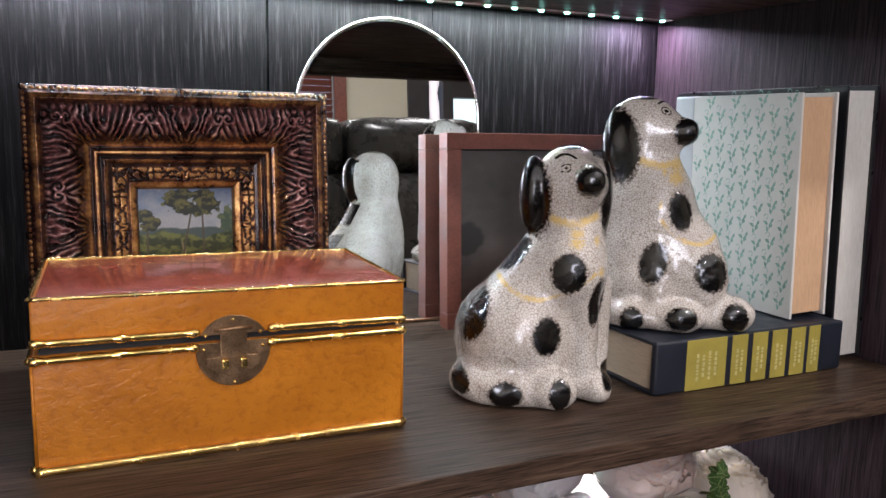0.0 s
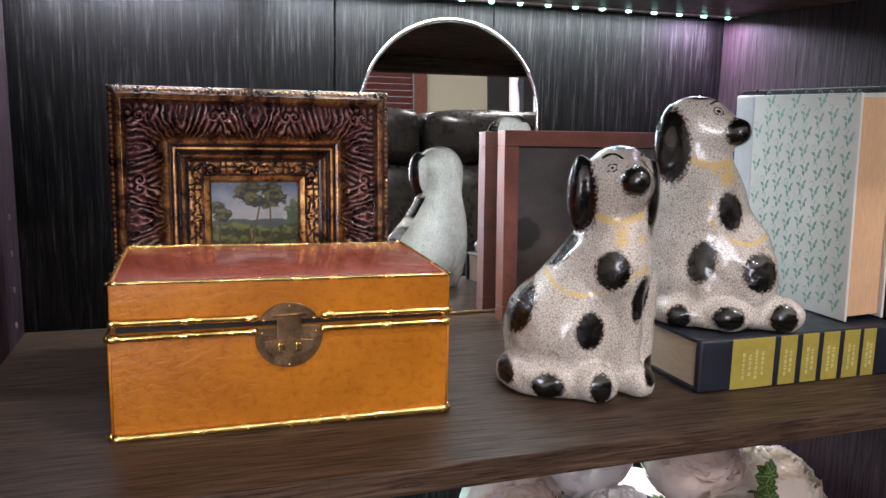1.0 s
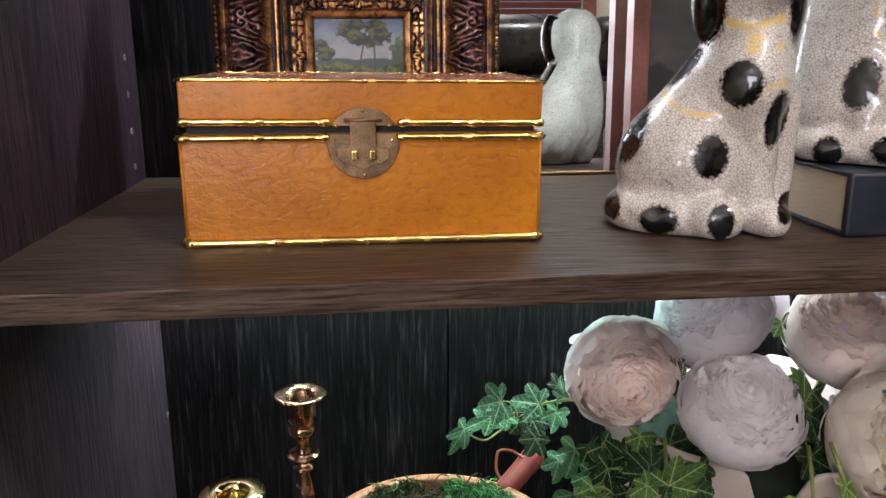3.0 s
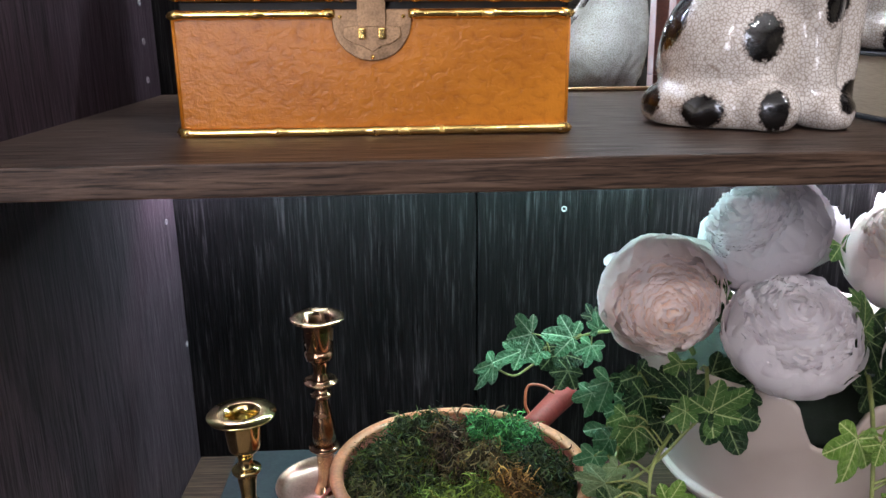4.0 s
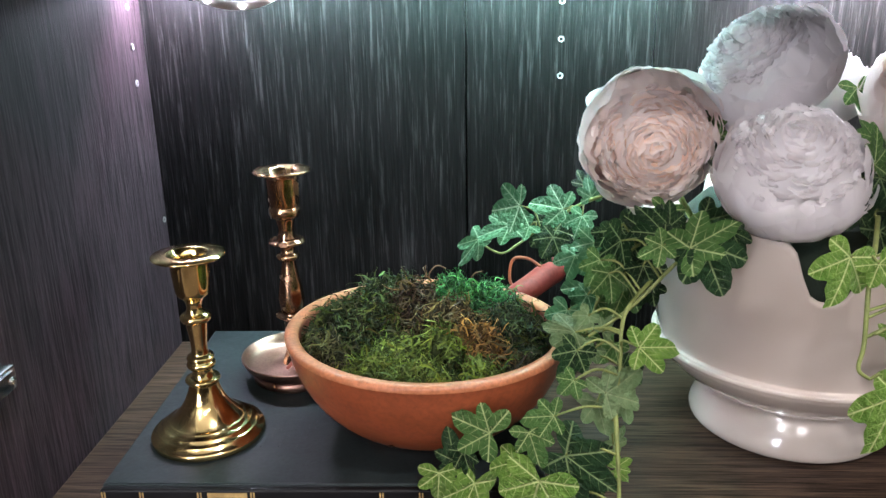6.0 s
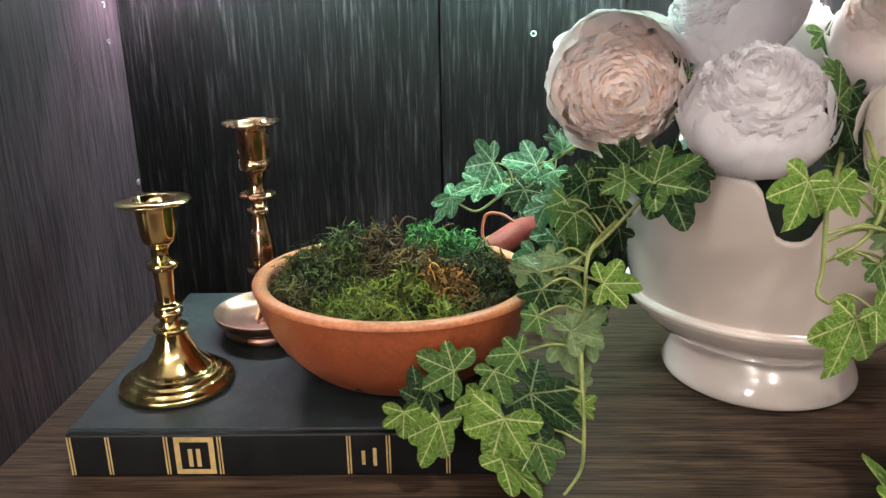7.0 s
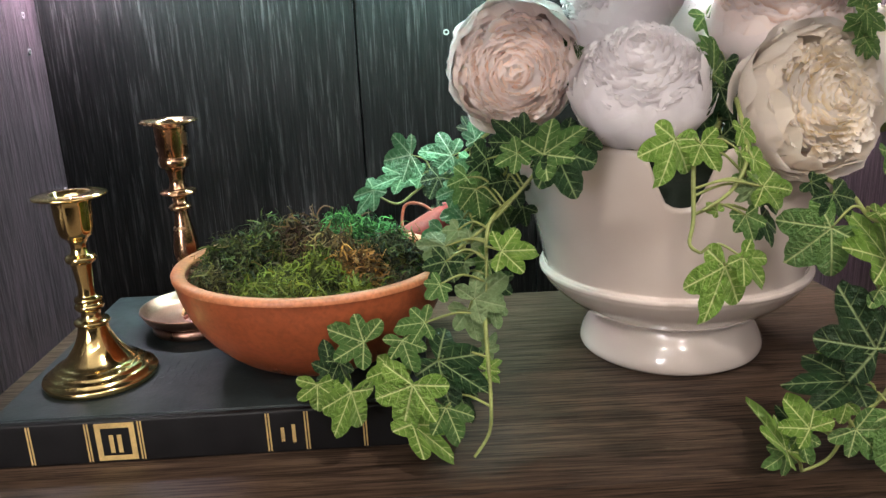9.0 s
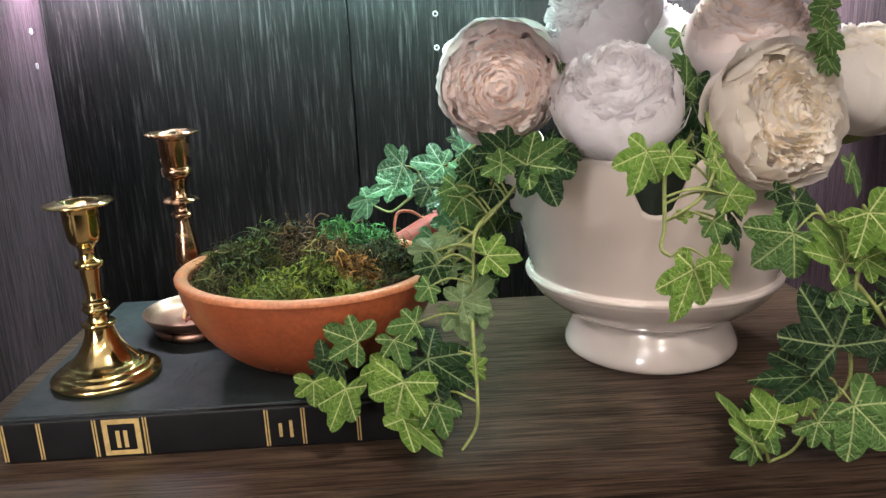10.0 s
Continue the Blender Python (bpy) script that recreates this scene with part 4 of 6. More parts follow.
for xside in (0, 1):
    for iy in range(8):
        for iz in range(12):
            y, z = 0.010 + iy * 0.0172 + (0.0 if iz % 2 else 0.003), 0.010 + iz * 0.0170 + (0.004 if iy % 2 else 0)
            if y > GD - 0.034 or z > GH - 0.006:
                continue
            xx = -0.0003 if xside == 0 else GW + 0.0003
            for dy, dz, ang, ln, wd in ((0.0, 0.0, 1.9, 0.0085, 0.0030), (0.001, 0.003, 0.5, 0.0075, 0.0026), (-0.0015, 0.006, 2.3, 0.006, 0.0022), (0.0015, -0.004, 1.3, 0.007, 0.0024)):
                a, c = (math.cos(ang), math.sin(ang)), (y + dy, z + dz)
                q = [(c[0], c[1]), (c[0] + a[0] * ln * 0.45 - a[1] * wd, c[1] + a[1] * ln * 0.45 + a[0] * wd), (c[0] + a[0] * ln, c[1] + a[1] * ln), (c[0] + a[0] * ln * 0.45 + a[1] * wd * 0.5, c[1] + a[1] * ln * 0.45 - a[0] * wd * 0.5)]
                bm.faces.new([bm.verts.new((xx, p[0], p[1])) for p in q])
            cu = [(y + 0.004 + 0.0025 * math.cos(k * 0.9), z + 0.011 + 0.0025 * math.sin(k * 0.9)) for k in range(6)]
            for p, q in zip(cu, cu[1:]):
                d = Vector((q[0] - p[0], q[1] - p[1])).normalized() * 0.0003
                bm.faces.new([bm.verts.new((xx, *w)) for w in ((p[0] - d.y, p[1] + d.x), (p[0] + d.y, p[1] - d.x), (q[0] + d.y, q[1] - d.x), (q[0] - d.y, q[1] + d.x))])
tagged(part("printed_pattern", bm, MOTIF, gb, "small green leaf sprigs"), kind="stuff")
BLACKCOV = plain("black_cover", (0.008, 0.008, 0.010), 0.35, 0.0, 0.1, 40)
wb = thing("book", pose(0.6200, 0.531, ZU, 0, -2.0, 0), "tall black-covered book, white page edges to the front", "book", "upper books")
part("cover", box_bm(0, 0.003, 0, 0.228, 0.0006, 0.262, 0.0008), BLACKCOV, wb)
part("cover", box_bm(0.0385, 0.041, 0, 0.228, 0.003, 0.262, 0.0008), BLACKCOV, wb)
part("spine", box_bm(0, 0.041, 0.224, 0.232, 0.003, 0.262, 0.002), BLACKCOV, wb)
part("page_block", box_bm(0.0032, 0.0382, 0.003, 0.2235, 0.0045, 0.257), PAGES_W, wb, "white page block")


# ---- lower bay: the large book ----
lb = thing("book", pose(-0.109, 0.512, ZL, 0, 0, 0.8), "large black-green cloth book with gilt bands, lying flat", "book")
LW, LD, LH = 0.314, 0.272, 0.0345
part("cover", box_bm(0, LW, 0.006, LD, LH - 0.003, LH, 0.0010), GREENBK, lb)
part("cover", box_bm(0, LW, 0.006, LD, 0.0002, 0.0032, 0.0010), GREENBK, lb)
part("spine", box_bm(0, LW, 0.0, 0.006, 0.0002, LH - 0.0004, 0.0022, 3), SPINEBK, lb, "", True)
part("joint_cord", tube([(0.001, 0.0075, LH - 0.0004), (LW - 0.001, 0.0075, LH - 0.0004)], 0.0009, 6), GREENBK, lb, "", True)
part("page_block", box_bm(0.004, LW - 0.004, 0.0062, LD - 0.004, 0.0034, LH - 0.0032), PAPER, lb)
for x in (0.003, 0.030, 0.071, 0.1085, 0.199, 0.2265, 0.268, 0.31):
    for dx in (-0.0012, 0.0008):
        part("gilt_rule", box_bm(x + dx - 0.0005, x + dx + 0.0005, -0.0003, 0.0005, 0.0022, LH - 0.0022), GOLDINK, lb, "thin gilt rule")
bm = bmesh.new()
x0, x1, z0, z1, w = 0.0765, 0.1045, 0.0026, LH - 0.0026, 0.0038
for b in ((x0, x1, z0, z0 + w), (x0, x1, z1 - w, z1), (x0, x0 + w, z0 + w, z1 - w), (x1 - w, x1, z0 + w, z1 - w)):
    box_bm(b[0], b[1], -0.0003, 0.0004, b[2], b[3], bm=bm)
part("gilt_border", bm, GOLDINK, lb, "square gilt border")
bars(lb, GOLDINK, "lettering", [(0.0858, 0.0888, 0.0085, 0.0225), (0.0915, 0.0945, 0.0085, 0.0225), (0.2075, 0.2100, 0.0095, 0.0205), (0.2155, 0.2180, 0.0085, 0.0225)], 0.0, 0.0003)
# blind-stamped cover ornament
bm = bmesh.new()
for i in range(9):
    box_bm(0.100 + i * 0.0045, 0.1018 + i * 0.0045, 0.055 + 0.012 * (i % 3), 0.075 + 0.012 * (i % 3), LH - 0.0001, LH + 0.00025, bm=bm)
tagged(part("stamped_ornament", bm, GREENBK, lb, "blind-stamped lines on the cover"), kind="stuff")


# ---- candlesticks ----
def stick(m, prof, material, label):
    th = thing("candlestick", m, label, "candlestick", "brass candlesticks")
    for nm, p in prof:
        part(nm, lathe(p, 56), DISH if nm in ("dish", "foot") else material, th, "", True)
    return th


s1 = stick(pose(-0.0545, 0.5875, ZL + LH), [
    ("base", [(0, 0.0006), (0.040, 0.0004), (0.0430, 0.0012), (0.0434, 0.0046), (0.0425, 0.0060), (0.0395, 0.0064), (0.0388, 0.0088), (0.0375, 0.0098), (0.0350, 0.0100), (0.0342, 0.0124), (0.0330, 0.0132), (0.0305, 0.0134), (0.0296, 0.0152), (0.0278, 0.0160)]
     + smooth_profile([(0.0278, 0.0160), (0.0235, 0.0200), (0.0170, 0.0285), (0.0125, 0.0385), (0.0108, 0.0460)], 4) + [(0.0128, 0.0466), (0.0134, 0.0482), (0.0126, 0.0498), (0.0090, 0.0504)]),
    ("stem", smooth_profile([(0.0088, 0.0502), (0.0072, 0.0540), (0.0074, 0.0580)], 3) + [(0.0100, 0.0585), (0.0110, 0.0610), (0.0100, 0.0632), (0.0078, 0.0638), (0.0096, 0.0648), (0.0105, 0.0664), (0.0094, 0.0684)]
     + smooth_profile([(0.0068, 0.0690), (0.0060, 0.0760), (0.0074, 0.0900), (0.0080, 0.0960)], 4) + [(0.0104, 0.0966), (0.0114, 0.0984), (0.0116, 0.1004), (0.0100, 0.1020)] + smooth_profile([(0.0070, 0.1026), (0.0058, 0.1075), (0.0066, 0.1120), (0.0085, 0.1150)], 4)),
    ("cup", smooth_profile([(0.0085, 0.1150), (0.0118, 0.1185), (0.0132, 0.1270), (0.0142, 0.1440)], 4) + [(0.0150, 0.1462), (0.0262, 0.1474), (0.0268, 0.1484), (0.0262, 0.1492), (0.0150, 0.1500), (0.0128, 0.1494), (0.0122, 0.1420), (0.0116, 0.1280), (0.0, 0.1260)]),
], BRASS, "polished brass candlestick with a stepped round base")
s2 = stick(pose(-0.0060, 0.6870, ZL + LH), [
    ("foot", [(0, 0.0004), (0.036, 0.0004), (0.0385, 0.0030), (0.0385, 0.0080), (0.0360, 0.0100), (0.0, 0.0102)]),
    ("dish", [(0, 0.0104)] + smooth_profile([(0.036, 0.0104), (0.0425, 0.0135), (0.0465, 0.0195), (0.0478, 0.0225)], 4) + [(0.0474, 0.0234), (0.0462, 0.0230)] + smooth_profile([(0.0440, 0.0180), (0.0390, 0.0140), (0.0250, 0.0128), (0.0125, 0.0150)], 4)),
    ("stem", smooth_profile([(0.0125, 0.0148), (0.0085, 0.0250), (0.0076, 0.0400), (0.0085, 0.0580)], 4) + [(0.0135, 0.0588), (0.0148, 0.0602), (0.0135, 0.0618), (0.0092, 0.0628)] + smooth_profile([(0.0092, 0.0628), (0.0105, 0.0680), (0.0112, 0.0760), (0.0092, 0.0900), (0.0062, 0.1060), (0.0058, 0.1110)], 5)
     + [(0.0088, 0.1116), (0.0100, 0.1140), (0.0090, 0.1164), (0.0060, 0.1172), (0.0062, 0.1230), (0.0080, 0.1250), (0.0150, 0.1262), (0.0156, 0.1276), (0.0146, 0.1288), (0.0085, 0.1296)] + smooth_profile([(0.0085, 0.1296), (0.0064, 0.1370), (0.0078, 0.1450), (0.0090, 0.1480)], 4)),
    ("cup", [(0.0090, 0.1480), (0.0118, 0.1495), (0.0130, 0.1530), (0.0130, 0.1570), (0.0122, 0.1576), (0.0122, 0.1592), (0.0130, 0.1598), (0.0136, 0.1820), (0.0145, 0.1850), (0.0236, 0.1880), (0.0240, 0.1892), (0.0232, 0.1900), (0.0150, 0.1888), (0.0122, 0.1862), (0.0114, 0.1640), (0.0, 0.1630)]),
], COPPER, "aged copper-brass candlestick standing in a round drip dish")
part("finger_loop", tube(spline([(0.008, -0.006, 0.016), (0.010, -0.012, 0.030), (0.004, -0.016, 0.024), (-0.004, -0.020, 0.0165)], 6), 0.0016, 8), TERRA_IN, s2, "small red wire loop", True)

# ---- bowl with moss ----
BX, BY = 0.117, 0.610
bowl = thing("bowl", pose(BX, BY, ZL + LH, -1.5, 1.0), "terracotta-red turned bowl with a stub handle", "bowl")
bw = [(0, 0.0008), (0.046, 0.0008), (0.050, 0.0025)] + smooth_profile([(0.050, 0.0025), (0.072, 0.0155), (0.092, 0.036), (0.104, 0.060), (0.1088, 0.0785)], 6) + [(0.1090, 0.0800), (0.1070, 0.0815), (0.1030, 0.0815), (0.1012, 0.0795)]
part("shell", lathe(bw, 96), TERRA, bowl, "", True)
part("rim", lathe([(0.1096, 0.0782), (0.1099, 0.0808), (0.1088, 0.0824), (0.1060, 0.0828), (0.1006, 0.0822), (0.0992, 0.0805), (0.0998, 0.0780)], 96), plain("pale_rim_paint", (0.42, 0.150, 0.065), 0.4, 0.0, 0.25, 40, 0.08), bowl, "paler orange rim", True)
part("inside", lathe([(0.1012, 0.0796)] + smooth_profile([(0.1012, 0.0796), (0.097, 0.062), (0.085, 0.040), (0.060, 0.022)], 5) + [(0, 0.018)], 96), TERRA_IN, bowl, "", True)
hd = Vector((0.115, 0.135, 0)).normalized()
hp = [hd * r + Vector((0, 0, z)) for r, z in ((0.098, 0.072), (0.112, 0.076), (0.130, 0.079), (0.150, 0.083), (0.168, 0.087), (0.176, 0.089))]
part("handle", tube(hp, [0.010, 0.0105, 0.011, 0.0115, 0.0125, 0.010], 16), REDLAC, bowl, "", True)
side_ = Vector((-hd.y, hd.x, 0))
lp = spline([hd * 0.150 + Vector((0, 0, 0.093)), hd * 0.146 + side_ * 0.012 + Vector((0, 0, 0.100)), hd * 0.138 + side_ * 0.024 + Vector((0, 0, 0.099)), hd * 0.128 + side_ * 0.020 + Vector((0, 0, 0.084)), hd * 0.124 + side_ * 0.010 + Vector((0, 0, 0.076))], 6)
part("hanging_loop", tube(lp, 0.0015, 8), TERRA, bowl, "red leather hanging loop", True)


def moss_mat():
    m, nt, bs = mat("moss")
    a = nt.nodes.new("ShaderNodeAttribute")
    a.attribute_name = "tint"
    geo = nt.nodes.new("ShaderNodeNewGeometry")
    col(nt, bs, mixc(nt, 0.9, a.outputs["Color"], ramp(nt, geo.outputs["Random Per Island"], [(0.0, (0.18, 0.20, 0.20)), (0.55, (0.75, 0.75, 0.75)), (1.0, (1.8, 1.7, 1.5))]), "MULTIPLY"))
    bs.inputs["Roughness"].default_value = 0.8
    bs.inputs["Specular IOR Level"].default_value = 0.2
    return m


MOSS = moss_mat()
moss = thing("moss", pose(BX, BY, ZL + LH), "clumps of dried green moss heaped in the bowl", "moss", kind="stuff")
rs = np.random.RandomState(5)
# clumps: middle, height over the filling, radius, colour
CLUMPS = (
    (0.010, -0.050, 0.032, 0.044, (0.095, 0.135, 0.026)),
    (0.020, -0.012, 0.046, 0.030, (0.120, 0.095, 0.042)),
    (0.038, -0.034, 0.036, 0.022, (0.260, 0.145, 0.045)),
    (-0.026, -0.058, 0.018, 0.034, (0.085, 0.120, 0.022)),
    (0.036, 0.038, 0.040, 0.046, (0.040, 0.135, 0.040)),
    (0.068, -0.012, 0.034, 0.038, (0.034, 0.048, 0.020)),
    (0.070, -0.046, 0.016, 0.028, (0.030, 0.030, 0.014)),
    (-0.056, 0.008, 0.036, 0.040, (0.050, 0.066, 0.022)),
    (-0.074, -0.026, 0.022, 0.026, (0.070, 0.075, 0.028)),
    (-0.030, 0.044, 0.036, 0.040, (0.042, 0.062, 0.022)),
    (-0.006, 0.030, 0.044, 0.028, (0.062, 0.045, 0.024)),
)


def moss_top(x, y):
    """Height of the heap, and the colour of the clump that forms it, hollows darkened as shade."""
    z = 0.052 + 0 * x
    # near-black start colour paints the shade between clumps
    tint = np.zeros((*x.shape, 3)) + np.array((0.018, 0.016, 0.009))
    wx, wy = x + 0.022 * (fbm(x + 2, y + 2, 60, 61) - 0.5), y + 0.022 * (fbm(x + 4, y + 7, 60, 65) - 0.5)
    for cx, cy, h, r, c in CLUMPS:
        h2 = 0.060 + 0.92 * h * np.sqrt(np.clip(1 - ((wx - cx) ** 2 + (wy - cy) ** 2) / r ** 2, 0, 1))
        h2 = np.where((wx - cx) ** 2 + (wy - cy) ** 2 > r * r, 0, h2)
        tint = np.where((h2 > z)[..., None], np.array(c), tint)
        z = np.maximum(z, h2)
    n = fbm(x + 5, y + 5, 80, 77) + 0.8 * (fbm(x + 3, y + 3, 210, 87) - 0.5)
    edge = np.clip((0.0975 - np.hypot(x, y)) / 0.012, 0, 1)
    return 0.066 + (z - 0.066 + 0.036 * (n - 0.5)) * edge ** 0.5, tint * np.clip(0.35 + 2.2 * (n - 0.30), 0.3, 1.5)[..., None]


def tinted(ob, tint):
    ca = ob.data.color_attributes.new("tint", "FLOAT_COLOR", "POINT")
    ca.data.foreach_set("color", np.concatenate([tint, np.ones((len(tint), 1))], 1).astype(np.float32).ravel())


gx = np.linspace(-0.096, 0.096, 120)
GX, GY = np.meshgrid(gx, gx)
RR = np.hypot(GX, GY)
sc = np.where(RR > 0.096, 0.096 / np.maximum(RR, 1e-9), 1)
GX, GY = GX * sc, GY * sc
zt, tint = moss_top(GX, GY)
V = np.stack([GX, GY, zt - 0.004], -1).reshape(-1, 3)
I = np.arange(120 * 120).reshape(120, 120)
q = np.stack([I[:-1, :-1], I[:-1, 1:], I[1:, 1:], I[1:, :-1]], -1).reshape(-1, 4)
# bed darkened to paint the shade under the threads
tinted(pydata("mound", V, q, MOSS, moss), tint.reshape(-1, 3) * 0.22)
# curly threads, each a narrow ribbon of eight joints
N, J = 12000, 8
a, r = rs.rand(N) * 2 * math.pi, 0.0955 * np.sqrt(rs.rand(N))
x, y = r * np.cos(a), r * np.sin(a)
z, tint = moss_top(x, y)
e = 0.002
nx_, ny_ = (moss_top(x - e, y)[0] - moss_top(x + e, y)[0]) / (2 * e), (moss_top(x, y - e)[0] - moss_top(x, y + e)[0]) / (2 * e)
D = np.stack([nx_, ny_, np.ones(N)], 1)
D = D / np.linalg.norm(D, axis=1)[:, None] * 0.30 + rs.normal(0, 0.7, (N, 3)) * np.array([1, 1, 0.6])
D /= np.linalg.norm(D, axis=1)[:, None]
A = np.cross(D, rs.normal(0, 1, (N, 3)))
A /= np.linalg.norm(A, axis=1)[:, None]
B = np.cross(D, A)
L = (0.008 + 0.014 * rs.rand(N) ** 2)[:, None]
wd = (0.00045 + 0.00060 * rs.rand(N))[:, None]
turns, ph, amp = rs.uniform(3, 8, N)[:, None], rs.rand(N)[:, None] * 6.28, (0.0016 + 0.0030 * rs.rand(N))[:, None]
P0 = np.stack([x, y, z - 0.003], 1)
rows_ = []
for k in range(J):
    t = k / (J - 1)
    p = P0 + D * L * t + amp * (A * np.sin(turns * t + ph) + B * np.cos(turns * t * 1.3 + ph)) - np.array([0, 0, 0.0035]) * t * t
    # nothing hangs over the rim or through the bowl
    far = np.maximum(np.hypot(p[:, 0], p[:, 1]), 1e-9)
    p[:, :2] *= np.minimum(1, 0.0965 / far)[:, None]
    p[:, 2] = np.where(far > 0.088, np.maximum(p[:, 2], 0.064), p[:, 2])
    w = wd * (1 - 0.6 * t)
    side = A * np.cos(2 * t) + B * np.sin(2 * t)
    rows_ += [p - side * w, p + side * w]
V = np.stack(rows_, 1).reshape(-1, 3)
faces = [(k + 2 * j, k + 2 * j + 1, k + 2 * j + 3, k + 2 * j + 2) for k in range(0, N * 2 * J, 2 * J) for j in range(J - 1)]
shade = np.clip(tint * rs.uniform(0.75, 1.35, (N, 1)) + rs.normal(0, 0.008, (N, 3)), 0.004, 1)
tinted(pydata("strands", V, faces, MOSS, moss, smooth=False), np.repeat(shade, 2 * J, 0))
TWIG = plain("dry_twig", (0.10, 0.06, 0.03), 0.9)
for pts in ([(0.005, 0.05, 0.11), (0.0, 0.048, 0.122), (0.006, 0.05, 0.130), (0.014, 0.052, 0.127)], [(-0.03, 0.055, 0.10), (-0.036, 0.052, 0.112), (-0.044, 0.05, 0.114)], [(0.030, 0.066, 0.10), (0.036, 0.066, 0.116), (0.044, 0.07, 0.118)]):
    part("twig", tube(spline([(x_, y_, z_ - 0.016) for x_, y_, z_ in pts], 4), 0.0007, 5), TWIG, moss)

# ---- footed white vase ----
VX, VY = 0.428, 0.681


def vase_mat():
    m, nt, bs = mat("white_glazed_ceramic")
    n = noise_of(nt, 7, 3)
    col(nt, bs, ramp(nt, n, [(0.3, (0.55, 0.455, 0.40)), (0.7, (0.62, 0.545, 0.50))]))
    bs.inputs["Roughness"].default_value, bs.inputs["Coat Weight"].default_value, bs.inputs["Coat Roughness"].default_value = 0.2, 1.0, 0.03
    bump(nt, bs, noise_of(nt, 24, 2), 0.12, 0.003)
    return m


CERAMIC = vase_mat()
vase = thing("vase", pose(VX, VY, ZL, 0, 0, 0), "glossy white ceramic footed vase with a scalloped rim", "vase")
outer = smooth_profile([(0.0770, 0.0), (0.0808, 0.004), (0.0806, 0.011), (0.0760, 0.022), (0.0705, 0.031), (0.0690, 0.036)], 5) \
    + smooth_profile([(0.0710, 0.0368), (0.0880, 0.0460), (0.1045, 0.0590), (0.1145, 0.0710), (0.1170, 0.0755)], 5) \
    + smooth_profile([(0.1186, 0.0775), (0.1180, 0.0800), (0.1140, 0.0815), (0.1140, 0.0860), (0.1190, 0.1100), (0.1270, 0.1400), (0.1380, 0.1720)], 6)
NS, NZ = 144, len(outer)


def rim_height(ang):
    """Height of the rim round the vase: ears at the sides, U-shaped notches between, high panels elsewhere."""
    h = 0.200
    for c, w, d in ((-1.835, 0.140, 0.046), (-0.90, 0.140, 0.046), (1.2, 0.140, 0.046), (2.1, 0.140, 0.046)):
        t = abs((ang - c + math.pi) % (2 * math.pi) - math.pi)
        h -= d * (1 / (1 + math.exp((t - w) / 0.024)))
    return h


V, faces = [], []
for k, (r, zz) in enumerate(outer):
    for i in range(NS):
        an = 2 * math.pi * i / NS - math.pi
        top = rim_height(an)
        f = np.clip((zz - 0.086) / 0.086, 0, 1)
        z2 = zz if zz < 0.086 else 0.086 + (zz - 0.086) / 0.086 * (top - 0.086)
        rr = r + 0.013 * f * f * math.exp(-((math.sin(an)) / 0.28) ** 2) if abs(math.cos(an)) > 0.5 else r
        if zz > 0.086:
            rr = np.interp(z2, [0.086, 0.12, 0.16, 0.200], [0.1140, 0.1205, 0.1300, 0.1405]) + (rr - r)
        V.append((rr * math.cos(an), rr * math.sin(an), z2))
for k in range(NZ - 1):
    for i in range(NS):
        j = (i + 1) % NS
        faces.append((k * NS + i, k * NS + j, (k + 1) * NS + j, (k + 1) * NS + i))
base0 = len(V)
for k, zf in enumerate((1.0, 1.0, 0.6, 0.1)):
    for i in range(NS):
        x, y, zt = V[(NZ - 1) * NS + i]
        rr = math.hypot(x, y)
        dr = (0.0022, 0.0065, 0.0085, 0.012)[k]
        zz = (zt + 0.0022, zt, 0.09 + (zt - 0.09) * 0.5, 0.07)[k]
        kk = (rr - dr) / rr if k < 2 else ((rr - dr) / rr) * (0.93 if k == 2 else 0.6)
        V.append((x * kk, y * kk, zz))
prevr = (NZ - 1) * NS
for k in range(4):
    cur = base0 + k * NS
    for i in range(NS):
        j = (i + 1) % NS
        faces.append((prevr + i, prevr + j, cur + j, cur + i))
    prevr = cur
faces.append(tuple(range(NS - 1, -1, -1)))
faces.append(tuple(prevr + i for i in range(NS)))
pydata("body", V, faces, CERAMIC, vase)
# dark dome added to cover the bright inner wall, standing in for foliage
part("soil_foam", lathe([(0, 0.214), (0.05, 0.210), (0.085, 0.196), (0.108, 0.172), (0.1135, 0.140), (0.105, 0.116)], 40), plain("dark_filler", (0.008, 0.014, 0.007), 0.95, 0.0, 0.3, 60, 0.5), vase, "added dark filler that hides the inner wall")


